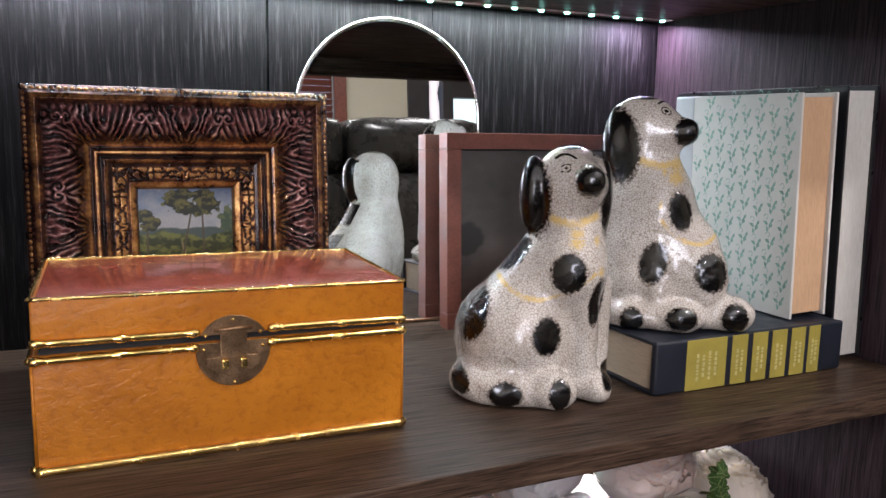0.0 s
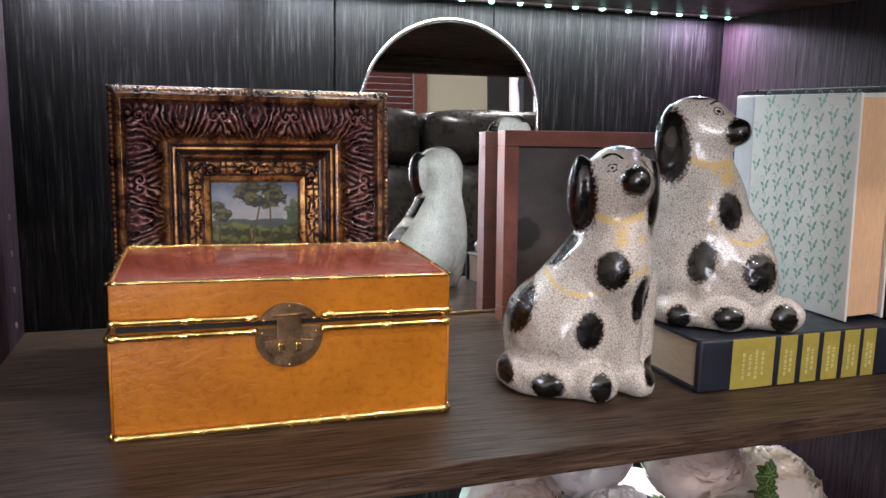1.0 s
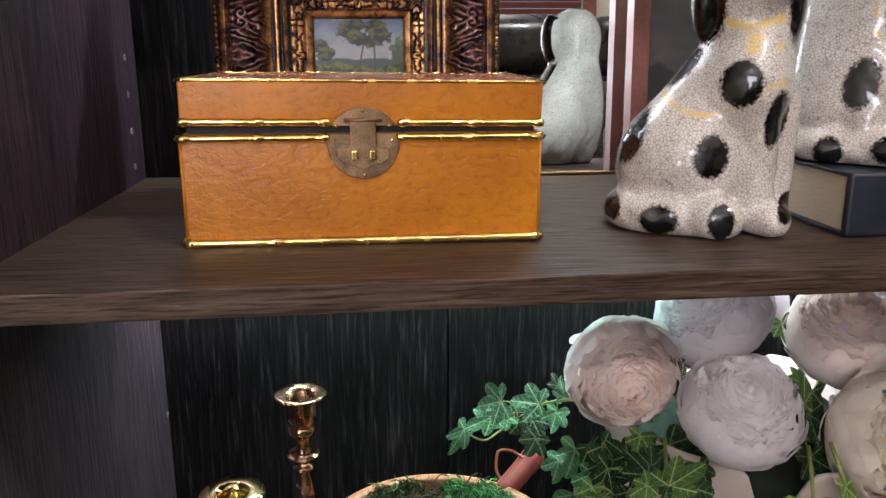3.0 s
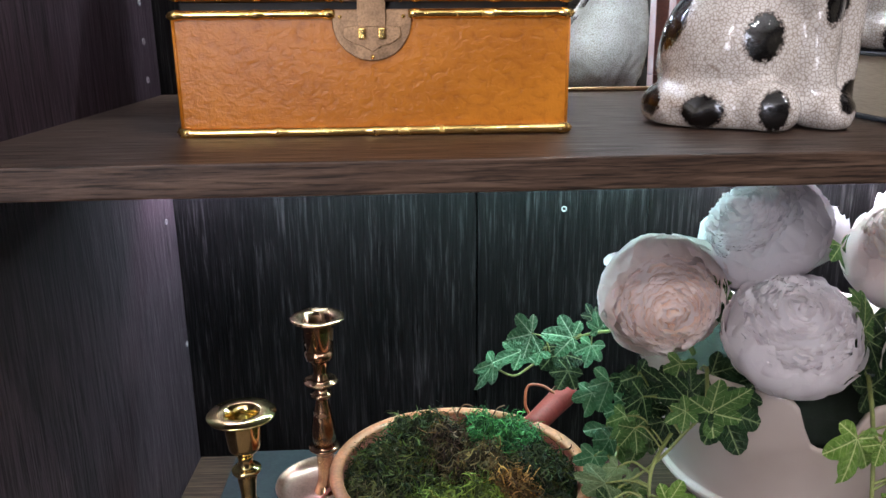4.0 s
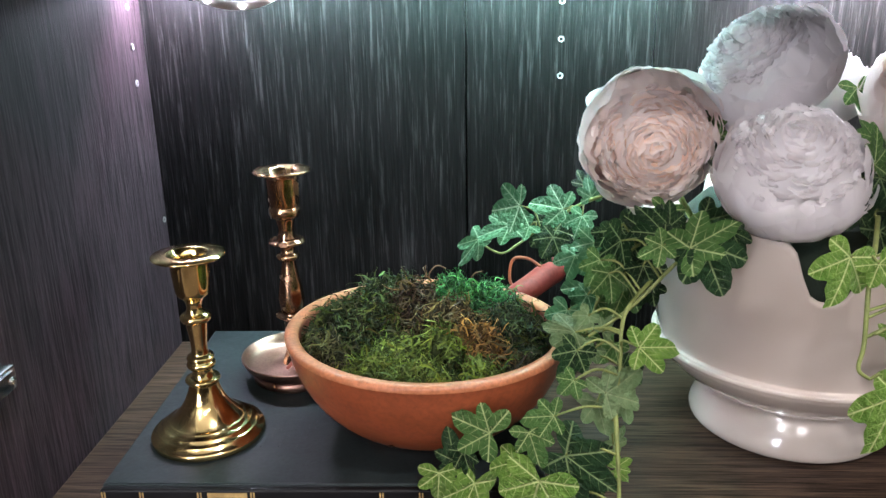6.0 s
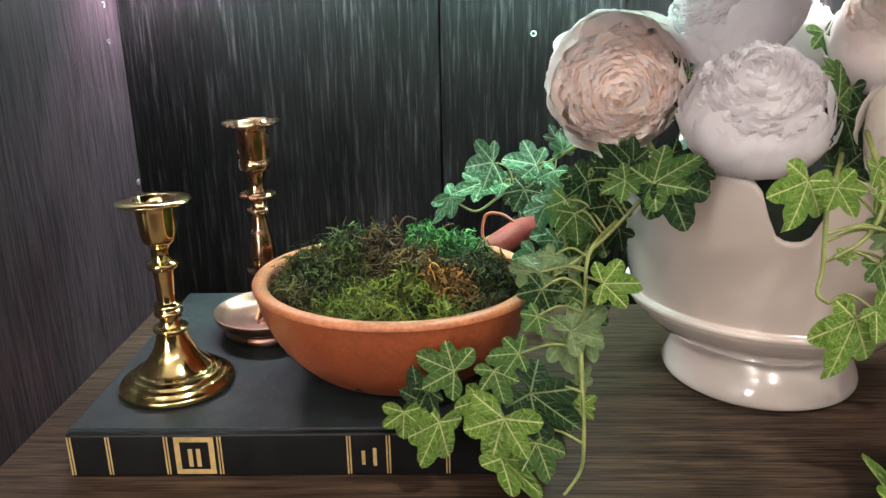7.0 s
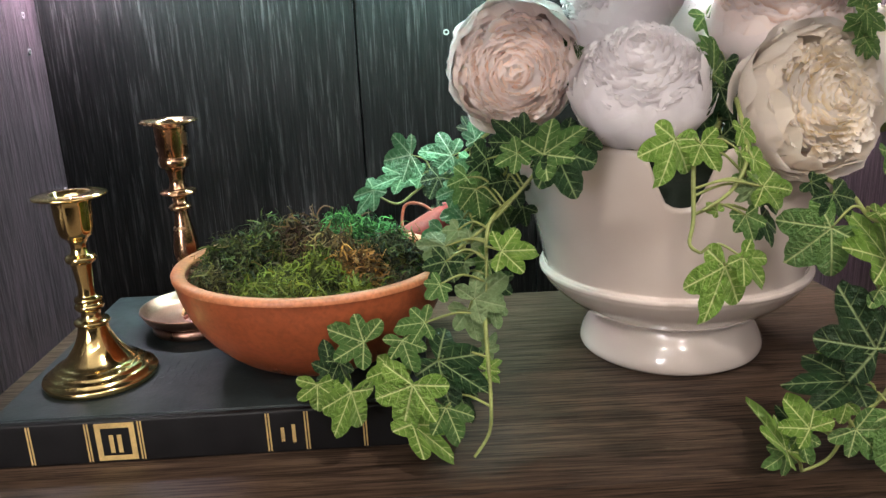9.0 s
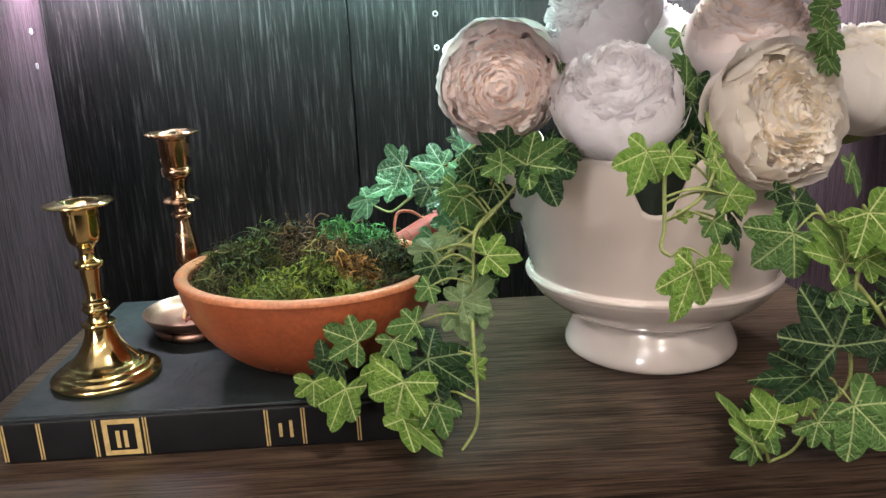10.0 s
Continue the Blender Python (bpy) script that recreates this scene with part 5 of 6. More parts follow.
# ---- silk peonies ----
def petal_mat(name, outer_c, inner_c):
    m, nt, bs = mat(name)
    a = nt.nodes.new("ShaderNodeAttribute")
    a.attribute_name = "depth"
    oi = nt.nodes.new("ShaderNodeObjectInfo")
    n = noise_of(nt, 45, 4)
    c = mixc(nt, ramp(nt, a.outputs["Fac"], [(0.12, (0, 0, 0)), (0.85, (1, 1, 1))]), outer_c, inner_c)
    c = mixc(nt, 0.4, c, ramp(nt, n, [(0.3, (0.94, 0.93, 0.93)), (0.65, (1, 1, 1))]), "MULTIPLY")
    c = mixc(nt, 0.5, c, ramp(nt, oi.outputs["Random"], [(0, (0.90, 0.87, 0.89)), (1, (1, 1, 1))]), "MULTIPLY")
    col(nt, bs, c)
    bs.inputs["Roughness"].default_value = 0.7
    bs.inputs["Specular IOR Level"].default_value = 0.25
    tr = nt.nodes.new("ShaderNodeBsdfTranslucent")
    nt.links.new(c, tr.inputs[0])
    mx = nt.nodes.new("ShaderNodeMixShader")
    mx.inputs[0].default_value = 0.5
    nt.links.new(bs.outputs[0], mx.inputs[1])
    nt.links.new(tr.outputs[0], mx.inputs[2])
    nt.links.new(mx.outputs[0], nt.nodes["Material Output"].inputs[0])
    bump(nt, bs, noise_of(nt, 110, 4, (1, 1, 0.35)), 0.3, 0.0009)
    return m


def peony(center, axis, R, material, seed, label, rim=62, flare=0.0, spiky=0.0, sink=0.0):
    """A cup of broad crinkled petals round a dense heart of small ragged ones.
    rim: polar angle in degrees where the cup ends; flare: how far its edge opens; spiky: narrow upright heart petals; sink: depth of the heart."""
    rs = np.random.RandomState(seed)
    q = Vector(axis).normalized().to_track_quat("Z", "Y").to_matrix().to_4x4()
    th = thing("peony", Matrix.Translation(center) @ q, label, "flower", "silk peonies in the vase")

    def add(nm, grid, dd, nu, nv):
        ff = [(v * nu + u, v * nu + u + 1, (v + 1) * nu + u + 1, (v + 1) * nu + u) for v in range(nv - 1) for u in range(nu - 1)]
        ob = pydata(nm, grid, ff, material, th)
        ob.data.attributes.new("depth", "FLOAT", "POINT").data.foreach_set("value", np.array(dd, np.float32))

    # broad petals of the cup, in overlapping rings
    nu, nv = 21, 14
    for si, (rf, n, tipdeg) in enumerate(((1.02, 5, rim + 16), (1.01, 6, rim + 6), (0.99, 7, rim - 2), (0.97, 8, rim - 9))):
        off = rs.rand() * 6.28
        for i in range(n):
            ph0 = off + 2 * math.pi * i / n + rs.normal(0, 0.12)
            half = math.pi / n * 1.62 * (1 + 0.12 * rs.rand())
            tip, base = math.radians(tipdeg + rs.normal(0, 5)), math.radians(160)
            rad = R * rf * (1 + rs.normal(0, 0.015))
            p1, p2, p3 = rs.rand(3) * 6.28
            fl = flare * (1 - 0.22 * si) * rs.uniform(0.7, 1.3)
            notch = rs.uniform(0, 0.16)
            grid, dd = [], []
            for v in range(nv):
                t = v / (nv - 1)
                wv = math.sin(math.pi * (0.10 + 0.60 * t)) ** 0.7
                for u in range(nu):
                    s = -1 + 2 * u / (nu - 1)
                    pol = base + (tip - base) * t + abs(s) ** 2.2 * 0.34 * t + t ** 3 * (0.05 * math.sin(5 * s + p1) + 0.03 * math.sin(11 * s + p2)) + notch * math.exp(-(3.5 * (s - 0.2 * math.sin(p3))) ** 2) * t ** 4
                    if v == nv - 1:
                        pol += rs.normal(0, 0.012)
                    az = ph0 + half * s * wv
                    crinkle = 0.022 * math.sin(7 * s + 3 * t + p2) * t + 0.010 * math.sin(19 * s + p1) * t
                    rr = rad * (1 + crinkle + fl * t ** 4 + 0.035 * t * t * math.sin(3.1 * s + p1) - 0.05 * s * s * (1 if i % 2 else -0.4))
                    low = 0.55 + 0.45 * min(1, t * 1.8)
                    grid.append((rr * low * math.sin(pol) * math.cos(az), rr * low * math.sin(pol) * math.sin(az), rr * math.cos(pol) * (0.95 if pol < 1.57 else 0.82)))
                    dd.append(0.10 * si * t)
            add("outer_petal", grid, dd, nu, nv)
    # a bud that fills the cup under the heart
    core = R * (0.87 - 0.75 * sink)
    part("bud", lathe([(0, -0.8 * R), (0.45 * R, -0.70 * R), (0.76 * R, -0.40 * R), (core, 0.1 * core), (0.86 * core, 0.48 * core), (0.6 * core, 0.76 * core), (0.3 * core, 0.9 * core), (0, 0.95 * core)], 28), material, th, "", True)
    # heart: small petals that stand on the dome, cupped to its middle, with ragged tips
    nu, nv = 7, 6
    lim = math.radians(rim + 2)
    count = 250
    for k in range(count):
        f = math.sqrt((k + 0.5) / count)
        pol = abs(lim * f + rs.normal(0, 0.07))
        az = k * 2.39996 + rs.normal(0, 0.3)
        nrm = Vector((math.sin(pol) * math.cos(az), math.sin(pol) * math.sin(az), math.cos(pol)))
        tan = Vector((math.cos(pol) * math.cos(az), math.cos(pol) * math.sin(az), -math.sin(pol)))
        across = nrm.cross(tan)
        depth = R * (0.83 - sink * (1 - f ** 2))
        base = Vector((nrm.x, nrm.y, nrm.z * 0.95)) * depth + tan * 0.05 * R
        ln = R * rs.uniform(0.12, 0.20) * (1 + 0.7 * sink)
        wd = R * rs.uniform(0.11, 0.20) * (1 - 0.35 * spiky)
        lean = (0.05 + 0.32 * f) * (1 - 0.6 * spiky) + rs.normal(0, 0.34)
        swing = rs.normal(0, 0.6)
        bend = rs.uniform(0.1, 0.7) * (1 - 0.5 * spiky)
        cupd = rs.uniform(0.15, 0.5)
        teeth = rs.uniform(0.05, 0.16) * (1 + spiky)
        ph = rs.rand() * 6.28
        grid, dd = [], []
        for v in range(nv):
            t = v / (nv - 1)
            a = lean + bend * t
            spine = base + ln * t * (nrm * math.cos(a * 0.8) - tan * math.sin(a * 0.8) + across * swing * t * 0.6)
            w = wd * (0.45 + 0.55 * math.sin(math.pi * min(0.78, 0.12 + 0.62 * t)))
            for u in range(nu):
                s = -1 + 2 * u / (nu - 1)
                p = spine + across * w * s - tan * (cupd * w * s * s) + tan * (0.10 * w * math.sin(6 * s + ph) * t)
                if v == nv - 1:
                    p = p + nrm * (ln * (teeth * (rs.rand() - 0.6) - 0.20 * s * s))
                grid.append(tuple(p))
                dd.append(min(1.0, max(0.0, (1 - 0.75 * f) * (0.95 - 0.75 * t) + 0.40 * (1 - t))))
        add("heart_petal", grid, dd, nu, nv)
    part("calyx", lathe([(0, -0.95 * R), (0.12 * R, -0.93 * R), (0.30 * R, -0.82 * R), (0.42 * R, -0.70 * R)], 12), STEMG, th, "green calyx", True)
    d = Vector(center) - 0.9 * R * Vector(axis).normalized()
    e2 = Vector((VX + (center[0] - VX) * 0.45, VY + (center[1] - VY) * 0.45, ZL + 0.128))
    st = part("stem", tube(spline([d, d.lerp(e2, 0.5) - Vector(axis).normalized() * 0.012, e2], 6), 0.0026, 7), STEMG, th, "", True)
    st.matrix_parent_inverse = th.matrix_world.inverted()
    return th


STEMG = plain("vine_stem", (0.20, 0.23, 0.065), 0.6, 0.0, 0.3, 60)
PINK = petal_mat("blush_petals", (0.97, 0.90, 0.87), (0.98, 0.78, 0.64))
WHITE = petal_mat("white_petals", (0.95, 0.925, 0.93), (0.95, 0.91, 0.90))
IVORY = petal_mat("cream_petals", (0.92, 0.87, 0.81), (0.92, 0.80, 0.56))
for c, ax, R, mt, sd, lab, rim, flare, spiky, sink in (
    ((0.284, 0.636, 1.051), (-0.06, -0.90, -0.06), 0.0485, PINK, 1, "blush silk peony with a peach heart", 64, 0.05, 0.0, 0.0),
    ((0.370, 0.582, 1.034), (-0.15, -0.55, 0.80), 0.048, WHITE, 2, "white silk peony, full and ruffled", 66, 0.06, 0.6, 0.0),
    ((0.479, 0.552, 1.022), (0.22, -0.85, 0.22), 0.0475, IVORY, 3, "wide open cream silk peony", 66, 0.17, 0.9, 0.30),
    ((0.372, 0.650, 1.094), (-0.62, -0.20, 0.72), 0.049, WHITE, 4, "white silk peony turned to the wall", 62, 0.10, 0.8, 0.0),
    ((0.488, 0.632, 1.076), (-0.05, -0.45, 0.85), 0.050, PINK, 6, "blush silk peony with a peach heart", 66, 0.05, 0.0, 0.0),
    ((0.576, 0.618, 1.036), (0.15, -0.15, 0.95), 0.052, IVORY, 7, "pale cream silk peony", 56, 0.05, 0.5, 0.0),
    ((0.560, 0.725, 1.082), (0.45, 0.10, 0.85), 0.046, WHITE, 8, "white silk peony facing upwards", 62, 0.06, 0.4, 0.0),
    ((0.440, 0.745, 1.070), (0.05, 0.25, 0.95), 0.046, WHITE, 9, "white silk peony facing upwards", 62, 0.06, 0.3, 0.0),
):
    peony(c, ax, R, mt, sd, lab, rim, flare, spiky, sink)


# ---- ivy ----
LOBES = (0.0, 52.0, 108.0)


def leaf_mat(name, lo, hi, vein, vein_k=0.75, gloss=0.42):
    """Leaf tissue with pale veins that fan out from the stalk and branch, in the leaf's own plane."""
    m, nt, bs = mat(name)
    tc = nt.nodes.new("ShaderNodeTexCoord")
    n2 = noise_of(nt, 9, 3)
    wob = maths(nt, "MULTIPLY", maths(nt, "SUBTRACT", n2, 0.5), 0.06)
    sx = nt.nodes.new("ShaderNodeSeparateXYZ")
    nt.links.new(tc.outputs["Object"], sx.inputs[0])
    ax, y = maths(nt, "ABSOLUTE", sx.outputs[0]), sx.outputs[1]
    best, side = None, None
    for ang in LOBES:
        s, c = math.sin(radians(ang)), math.cos(radians(ang))
        along = maths(nt, "ADD", maths(nt, "MULTIPLY", ax, s), maths(nt, "MULTIPLY", y, c))
        across = maths(nt, "ABSOLUTE", maths(nt, "SUBTRACT", maths(nt, "MULTIPLY", ax, c), maths(nt, "MULTIPLY", y, s)))
        across = maths(nt, "ADD", across, maths(nt, "MULTIPLY", maths(nt, "LESS_THAN", along, 0.0), 5.0))
        # side veins leave the midrib at a slant
        f = maths(nt, "FRACT", maths(nt, "MULTIPLY", maths(nt, "SUBTRACT", maths(nt, "ADD", along, wob), maths(nt, "MULTIPLY", across, 0.75)), 5.5))
        tri = maths(nt, "MULTIPLY", maths(nt, "ABSOLUTE", maths(nt, "SUBTRACT", f, 0.5)), 0.18)
        tri = maths(nt, "ADD", tri, maths(nt, "MULTIPLY", across, 0.05))
        if best is None:
            best, side = across, tri
        else:
            nearer = maths(nt, "LESS_THAN", across, best)
            side = maths(nt, "ADD", maths(nt, "MULTIPLY", nearer, tri), maths(nt, "MULTIPLY", maths(nt, "SUBTRACT", 1.0, nearer), side))
            best = maths(nt, "MINIMUM", best, across)
    oi = nt.nodes.new("ShaderNodeObjectInfo")
    n = noise_of(nt, 2.6, 4)
    base = ramp(nt, n, [(0.3, lo), (0.7, hi)])
    base = mixc(nt, maths(nt, "MULTIPLY", oi.outputs["Random"], 0.45), base, tuple(v * 0.55 for v in lo))
    base = mixc(nt, 0.4, base, ramp(nt, noise_of(nt, 40, 3), [(0.3, (0.7, 0.7, 0.7)), (0.7, (1.1, 1.1, 1.1))]), "MULTIPLY")
    k1 = ramp(nt, maths(nt, "ADD", best, maths(nt, "MULTIPLY", wob, 0.25)), [(0.008, (vein_k,) * 3), (0.026, (0, 0, 0))])
    k2 = ramp(nt, side, [(0.006, (vein_k * 0.75,) * 3), (0.016, (0, 0, 0))])
    k = maths(nt, "MAXIMUM", k1, k2)
    c = mixc(nt, k, base, vein)
    col(nt, bs, c)
    bs.inputs["Roughness"].default_value = gloss
    bs.inputs["Specular IOR Level"].default_value = 0.35
    tr = nt.nodes.new("ShaderNodeBsdfTranslucent")
    nt.links.new(c, tr.inputs[0])
    mx = nt.nodes.new("ShaderNodeMixShader")
    mx.inputs[0].default_value = 0.22
    nt.links.new(bs.outputs[0], mx.inputs[1])
    nt.links.new(tr.outputs[0], mx.inputs[2])
    nt.links.new(mx.outputs[0], nt.nodes["Material Output"].inputs[0])
    bump(nt, bs, maths(nt, "SUBTRACT", n2, maths(nt, "MULTIPLY", k, 1.3)), 0.6, 0.04)
    return m


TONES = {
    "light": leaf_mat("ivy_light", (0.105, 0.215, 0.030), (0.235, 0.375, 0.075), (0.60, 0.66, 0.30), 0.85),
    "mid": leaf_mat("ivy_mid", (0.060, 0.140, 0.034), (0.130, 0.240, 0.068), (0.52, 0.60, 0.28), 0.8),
    # teal light of the strip on the rear leaves, put into their green
    "teal_lit": leaf_mat("ivy_teal_lit", (0.050, 0.150, 0.062), (0.105, 0.260, 0.115), (0.36, 0.52, 0.32)),
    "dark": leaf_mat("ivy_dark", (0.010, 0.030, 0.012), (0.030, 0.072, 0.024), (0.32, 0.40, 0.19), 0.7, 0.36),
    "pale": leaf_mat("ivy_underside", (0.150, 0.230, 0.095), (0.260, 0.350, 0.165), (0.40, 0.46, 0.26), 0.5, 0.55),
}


def leaf_radius(deg, lens, wid):
    """Outline of the leaf round its stalk: five pointed lobes with rounded bays, a notch at the stalk."""
    d = abs((deg + 180) % 360 - 180)
    r = 0.15
    for a, ln, w in zip(LOBES, lens, wid):
        q = min(1.0, abs(d - a) / w)
        r = max(r, ln * (0.20 * (1 - q) + 0.80 * math.sqrt(max(0.0, 1 - q * q))))
    return r * (1.0 if d < 140 else max(0.25, 1 - (d - 140) / 50))


def leaf_mesh(tone, seed, lens, wid, curl, cup):
    """A five-lobed ivy leaf, one unit from stalk to tip, pleated along its veins."""
    rs = np.random.RandomState(seed)
    n, rings = 72, (0.12, 0.3, 0.5, 0.7, 0.86, 1.0)
    jit = [1 + 0.05 * rs.normal() for _ in range(3)], [1 + 0.05 * rs.normal() for _ in range(3)]
    skew = rs.normal(0, 0.06)
    bm = bmesh.new()
    c = bm.verts.new((0, 0, 0))
    loops = []
    for f in rings:
        row = []
        for i in range(n):
            deg = 360 * i / n - 180
            r = leaf_radius(deg, [a * b for a, b in zip(lens, jit[deg > 0])], wid) * f * (1 + (0.012 * rs.normal() if f == 1.0 else 0))
            a = radians(deg)
            x, y = r * math.sin(a), r * math.cos(a)
            near = min(abs(abs(deg) - v) for v in LOBES)
            z = 0.0035 * min(near, 26) * r - curl * r * r + cup * abs(x) + 0.05 * r * math.sin(3 * a + seed) + 0.035 * r * math.sin(5 * a + 2.3 * seed)
            row.append(bm.verts.new((x + skew * y * y, y, z)))
        loops.append(row)
    for i in range(n):
        j = (i + 1) % n
        bm.faces.new((c, loops[0][j], loops[0][i]))
        for a, b in zip(loops, loops[1:]):
            bm.faces.new((a[i], a[j], b[j], b[i]))
    bmesh.ops.recalc_face_normals(bm, faces=bm.faces[:])
    me = bpy.data.meshes.new("leaf")
    bm.to_mesh(me)
    bm.free()
    me.materials.append(TONES[tone])
    me.polygons.foreach_set("use_smooth", [True] * len(me.polygons))
    return me


LEAVES = {t: [leaf_mesh(t, 1 + k, (1.0, 0.90, 0.70), (41, 38, 44), 0.20, 0.04), leaf_mesh(t, 5 + k, (1.0, 0.84, 0.68), (38, 35, 42), 0.08, 0.12),
              leaf_mesh(t, 9 + k, (1.0, 0.96, 0.74), (45, 41, 46), 0.26, -0.03), leaf_mesh(t, 13 + k, (1.0, 0.80, 0.62), (39, 36, 40), 0.14, 0.18)] for k, t in enumerate(TONES)}


def vine(path, leaves, label, seed):
    """A trailing stem with stalked leaves: (x, y, z of the stalk's end, length, turn from upright, width, tone)."""
    rs = random.Random(seed)
    th = thing("ivy_vine", pose(*path[0]), label, "ivy", "ivy trailing from the vase")
    inv = th.matrix_world.inverted()
    pts = spline(path, 10)
    n = len(pts)
    st = part("stem", tube(pts, [0.0017 - 0.0007 * i / n for i in range(n)], 7), STEMG, th, "", True)
    st.matrix_parent_inverse = inv
    for x, y, z, s, ro, w, tone in leaves:
        lf = new("leaf", rs.choice(LEAVES[tone]))
        lf.parent = th
        m = Matrix.Translation((x, y, z)) @ pose(0, 0, 0, 66 + rs.uniform(-16, 16), 0, rs.uniform(-20, 20)) @ pose(0, 0, 0, 0, 0, ro) @ Matrix.Diagonal((s * w * 1.0, s * 1.04, s, 1))
        lf.matrix_parent_inverse = inv
        lf.matrix_basis = m
        base = Vector((x, y, z))
        near = min(pts, key=lambda p: (p - base).length)
        if 0.003 < (near - base).length < 0.048:
            back = m.to_3x3() @ Vector((0, -0.35, 0.10))
            mid = near.lerp(base, 0.55) + back * 0.5 + Vector((0, 0.003, 0.003))
            sk = part("stalk", tube(spline([near, mid, base], 5), [0.0009] * 8 + [0.0007] * 3, 6), STEMG, th, "", True)
            sk.matrix_parent_inverse = inv
    return th


vine([(0.2713, 0.7, 0.9937), (0.2463, 0.755, 0.9649), (0.2169, 0.77, 0.9404), (0.1986, 0.772, 0.9261), (0.1804, 0.772, 0.9151), (0.1607, 0.77, 0.9255)],
     [(0.1969, 0.765, 0.9645, 0.0270, 97, 1.35, "teal_lit"), (0.2366, 0.755, 0.9636, 0.0324, 75, 1.0, "teal_lit"), (0.1882, 0.768, 0.9446, 0.0303, 110, 0.8, "teal_lit"),
      (0.2066, 0.768, 0.9437, 0.0215, 120, 0.8, "teal_lit"), (0.1583, 0.768, 0.9308, 0.0288, 137, 0.6, "teal_lit"), (0.2277, 0.772, 0.9466, 0.0295, 141, 1.0, "dark"),
      (0.2582, 0.735, 0.9798, 0.0179, 8, 1.0, "teal_lit"), (0.2535, 0.745, 0.9885, 0.0149, 24, 1.0, "dark"), (0.2522, 0.74, 0.9614, 0.0209, 164, 0.9, "teal_lit"),
      (0.2235, 0.73, 0.9109, 0.0191, 7, 0.6, "dark"), (0.2313, 0.765, 0.9407, 0.0275, -158, 0.9, "dark")],
     "green ivy sprig reaching out behind the bowl", 11)
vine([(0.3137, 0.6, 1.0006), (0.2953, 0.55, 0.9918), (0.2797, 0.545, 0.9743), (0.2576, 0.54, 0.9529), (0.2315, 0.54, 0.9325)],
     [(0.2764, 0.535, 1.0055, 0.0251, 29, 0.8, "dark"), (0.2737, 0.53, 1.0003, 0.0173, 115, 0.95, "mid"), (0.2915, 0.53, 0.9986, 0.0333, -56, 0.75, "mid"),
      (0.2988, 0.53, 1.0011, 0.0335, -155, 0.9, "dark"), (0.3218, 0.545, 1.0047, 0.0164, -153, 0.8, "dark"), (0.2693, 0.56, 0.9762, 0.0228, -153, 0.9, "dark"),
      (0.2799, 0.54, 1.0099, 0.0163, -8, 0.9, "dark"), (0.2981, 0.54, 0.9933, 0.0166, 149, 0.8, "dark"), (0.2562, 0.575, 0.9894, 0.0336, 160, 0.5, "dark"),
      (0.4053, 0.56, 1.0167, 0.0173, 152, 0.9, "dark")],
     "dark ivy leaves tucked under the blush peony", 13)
vine([(0.2823, 0.57, 0.9669), (0.2577, 0.54, 0.9551), (0.2515, 0.53, 0.9429), (0.2503, 0.522, 0.9237), (0.2475, 0.515, 0.8913)],
     [(0.2598, 0.512, 0.9377, 0.0247, -89, 0.95, "light"), (0.2232, 0.545, 0.9337, 0.0247, 88, 0.6, "pale"), (0.2468, 0.56, 0.9707, 0.0188, -174, 0.9, "mid"),
      (0.2409, 0.515, 0.9035, 0.0268, -58, 0.95, "pale"), (0.2176, 0.5, 0.9206, 0.0133, 142, 1.1, "mid"), (0.2062, 0.505, 0.8922, 0.0202, 97, 1.0, "mid"),
      (0.2368, 0.525, 0.8918, 0.0228, -175, 1.0, "pale"), (0.2324, 0.55, 0.9439, 0.0135, 133, 0.9, "pale"), (0.2354, 0.54, 0.9234, 0.0148, 152, 0.9, "pale"),
      (0.2409, 0.565, 0.9788, 0.0196, 158, 0.9, "mid"), (0.241, 0.54, 0.9364, 0.013, -51, 0.9, "pale"), (0.2226, 0.53, 0.9271, 0.0243, 152, 0.9, "dark"),
      (0.2535, 0.52, 0.898, 0.0178, -179, 0.8, "pale"), (0.248, 0.518, 0.8633, 0.0143, -38, 0.8, "pale")],
     "trailing ivy hanging over the bowl rim", 12)
vine([(0.2475, 0.515, 0.8913), (0.2477, 0.5, 0.8665), (0.2482, 0.49, 0.84), (0.2463, 0.486, 0.8175), (0.2353, 0.482, 0.8013)],
     [(0.1644, 0.5, 0.8822, 0.0272, 69, 1.0, "mid"), (0.2138, 0.498, 0.8671, 0.038, -122, 0.75, "dark"), (0.2245, 0.5, 0.8501, 0.0317, -162, 0.6, "dark"),
      (0.1962, 0.487, 0.8551, 0.0333, 167, 1.05, "light"), (0.1901, 0.503, 0.8808, 0.0217, -170, 1.0, "mid"), (0.1312, 0.495, 0.8552, 0.0187, 176, 1.1, "light"),
      (0.1412, 0.5, 0.8611, 0.0223, 8, 0.9, "dark"), (0.147, 0.498, 0.8696, 0.0188, -156, 0.8, "dark"), (0.1544, 0.49, 0.8509, 0.0313, 154, 0.65, "light"),
      (0.1821, 0.5, 0.8614, 0.0214, 148, 0.9, "light"), (0.2174, 0.489, 0.8361, 0.0244, -167, 1.0, "mid"), (0.1943, 0.483, 0.8281, 0.037, -135, 0.55, "light"),
      (0.2464, 0.497, 0.859, 0.0115, -50, 0.9, "light"), (0.2472, 0.497, 0.8568, 0.0101, -135, 0.9, "light")],
     "ivy end lying over the edge of the large book", 21)
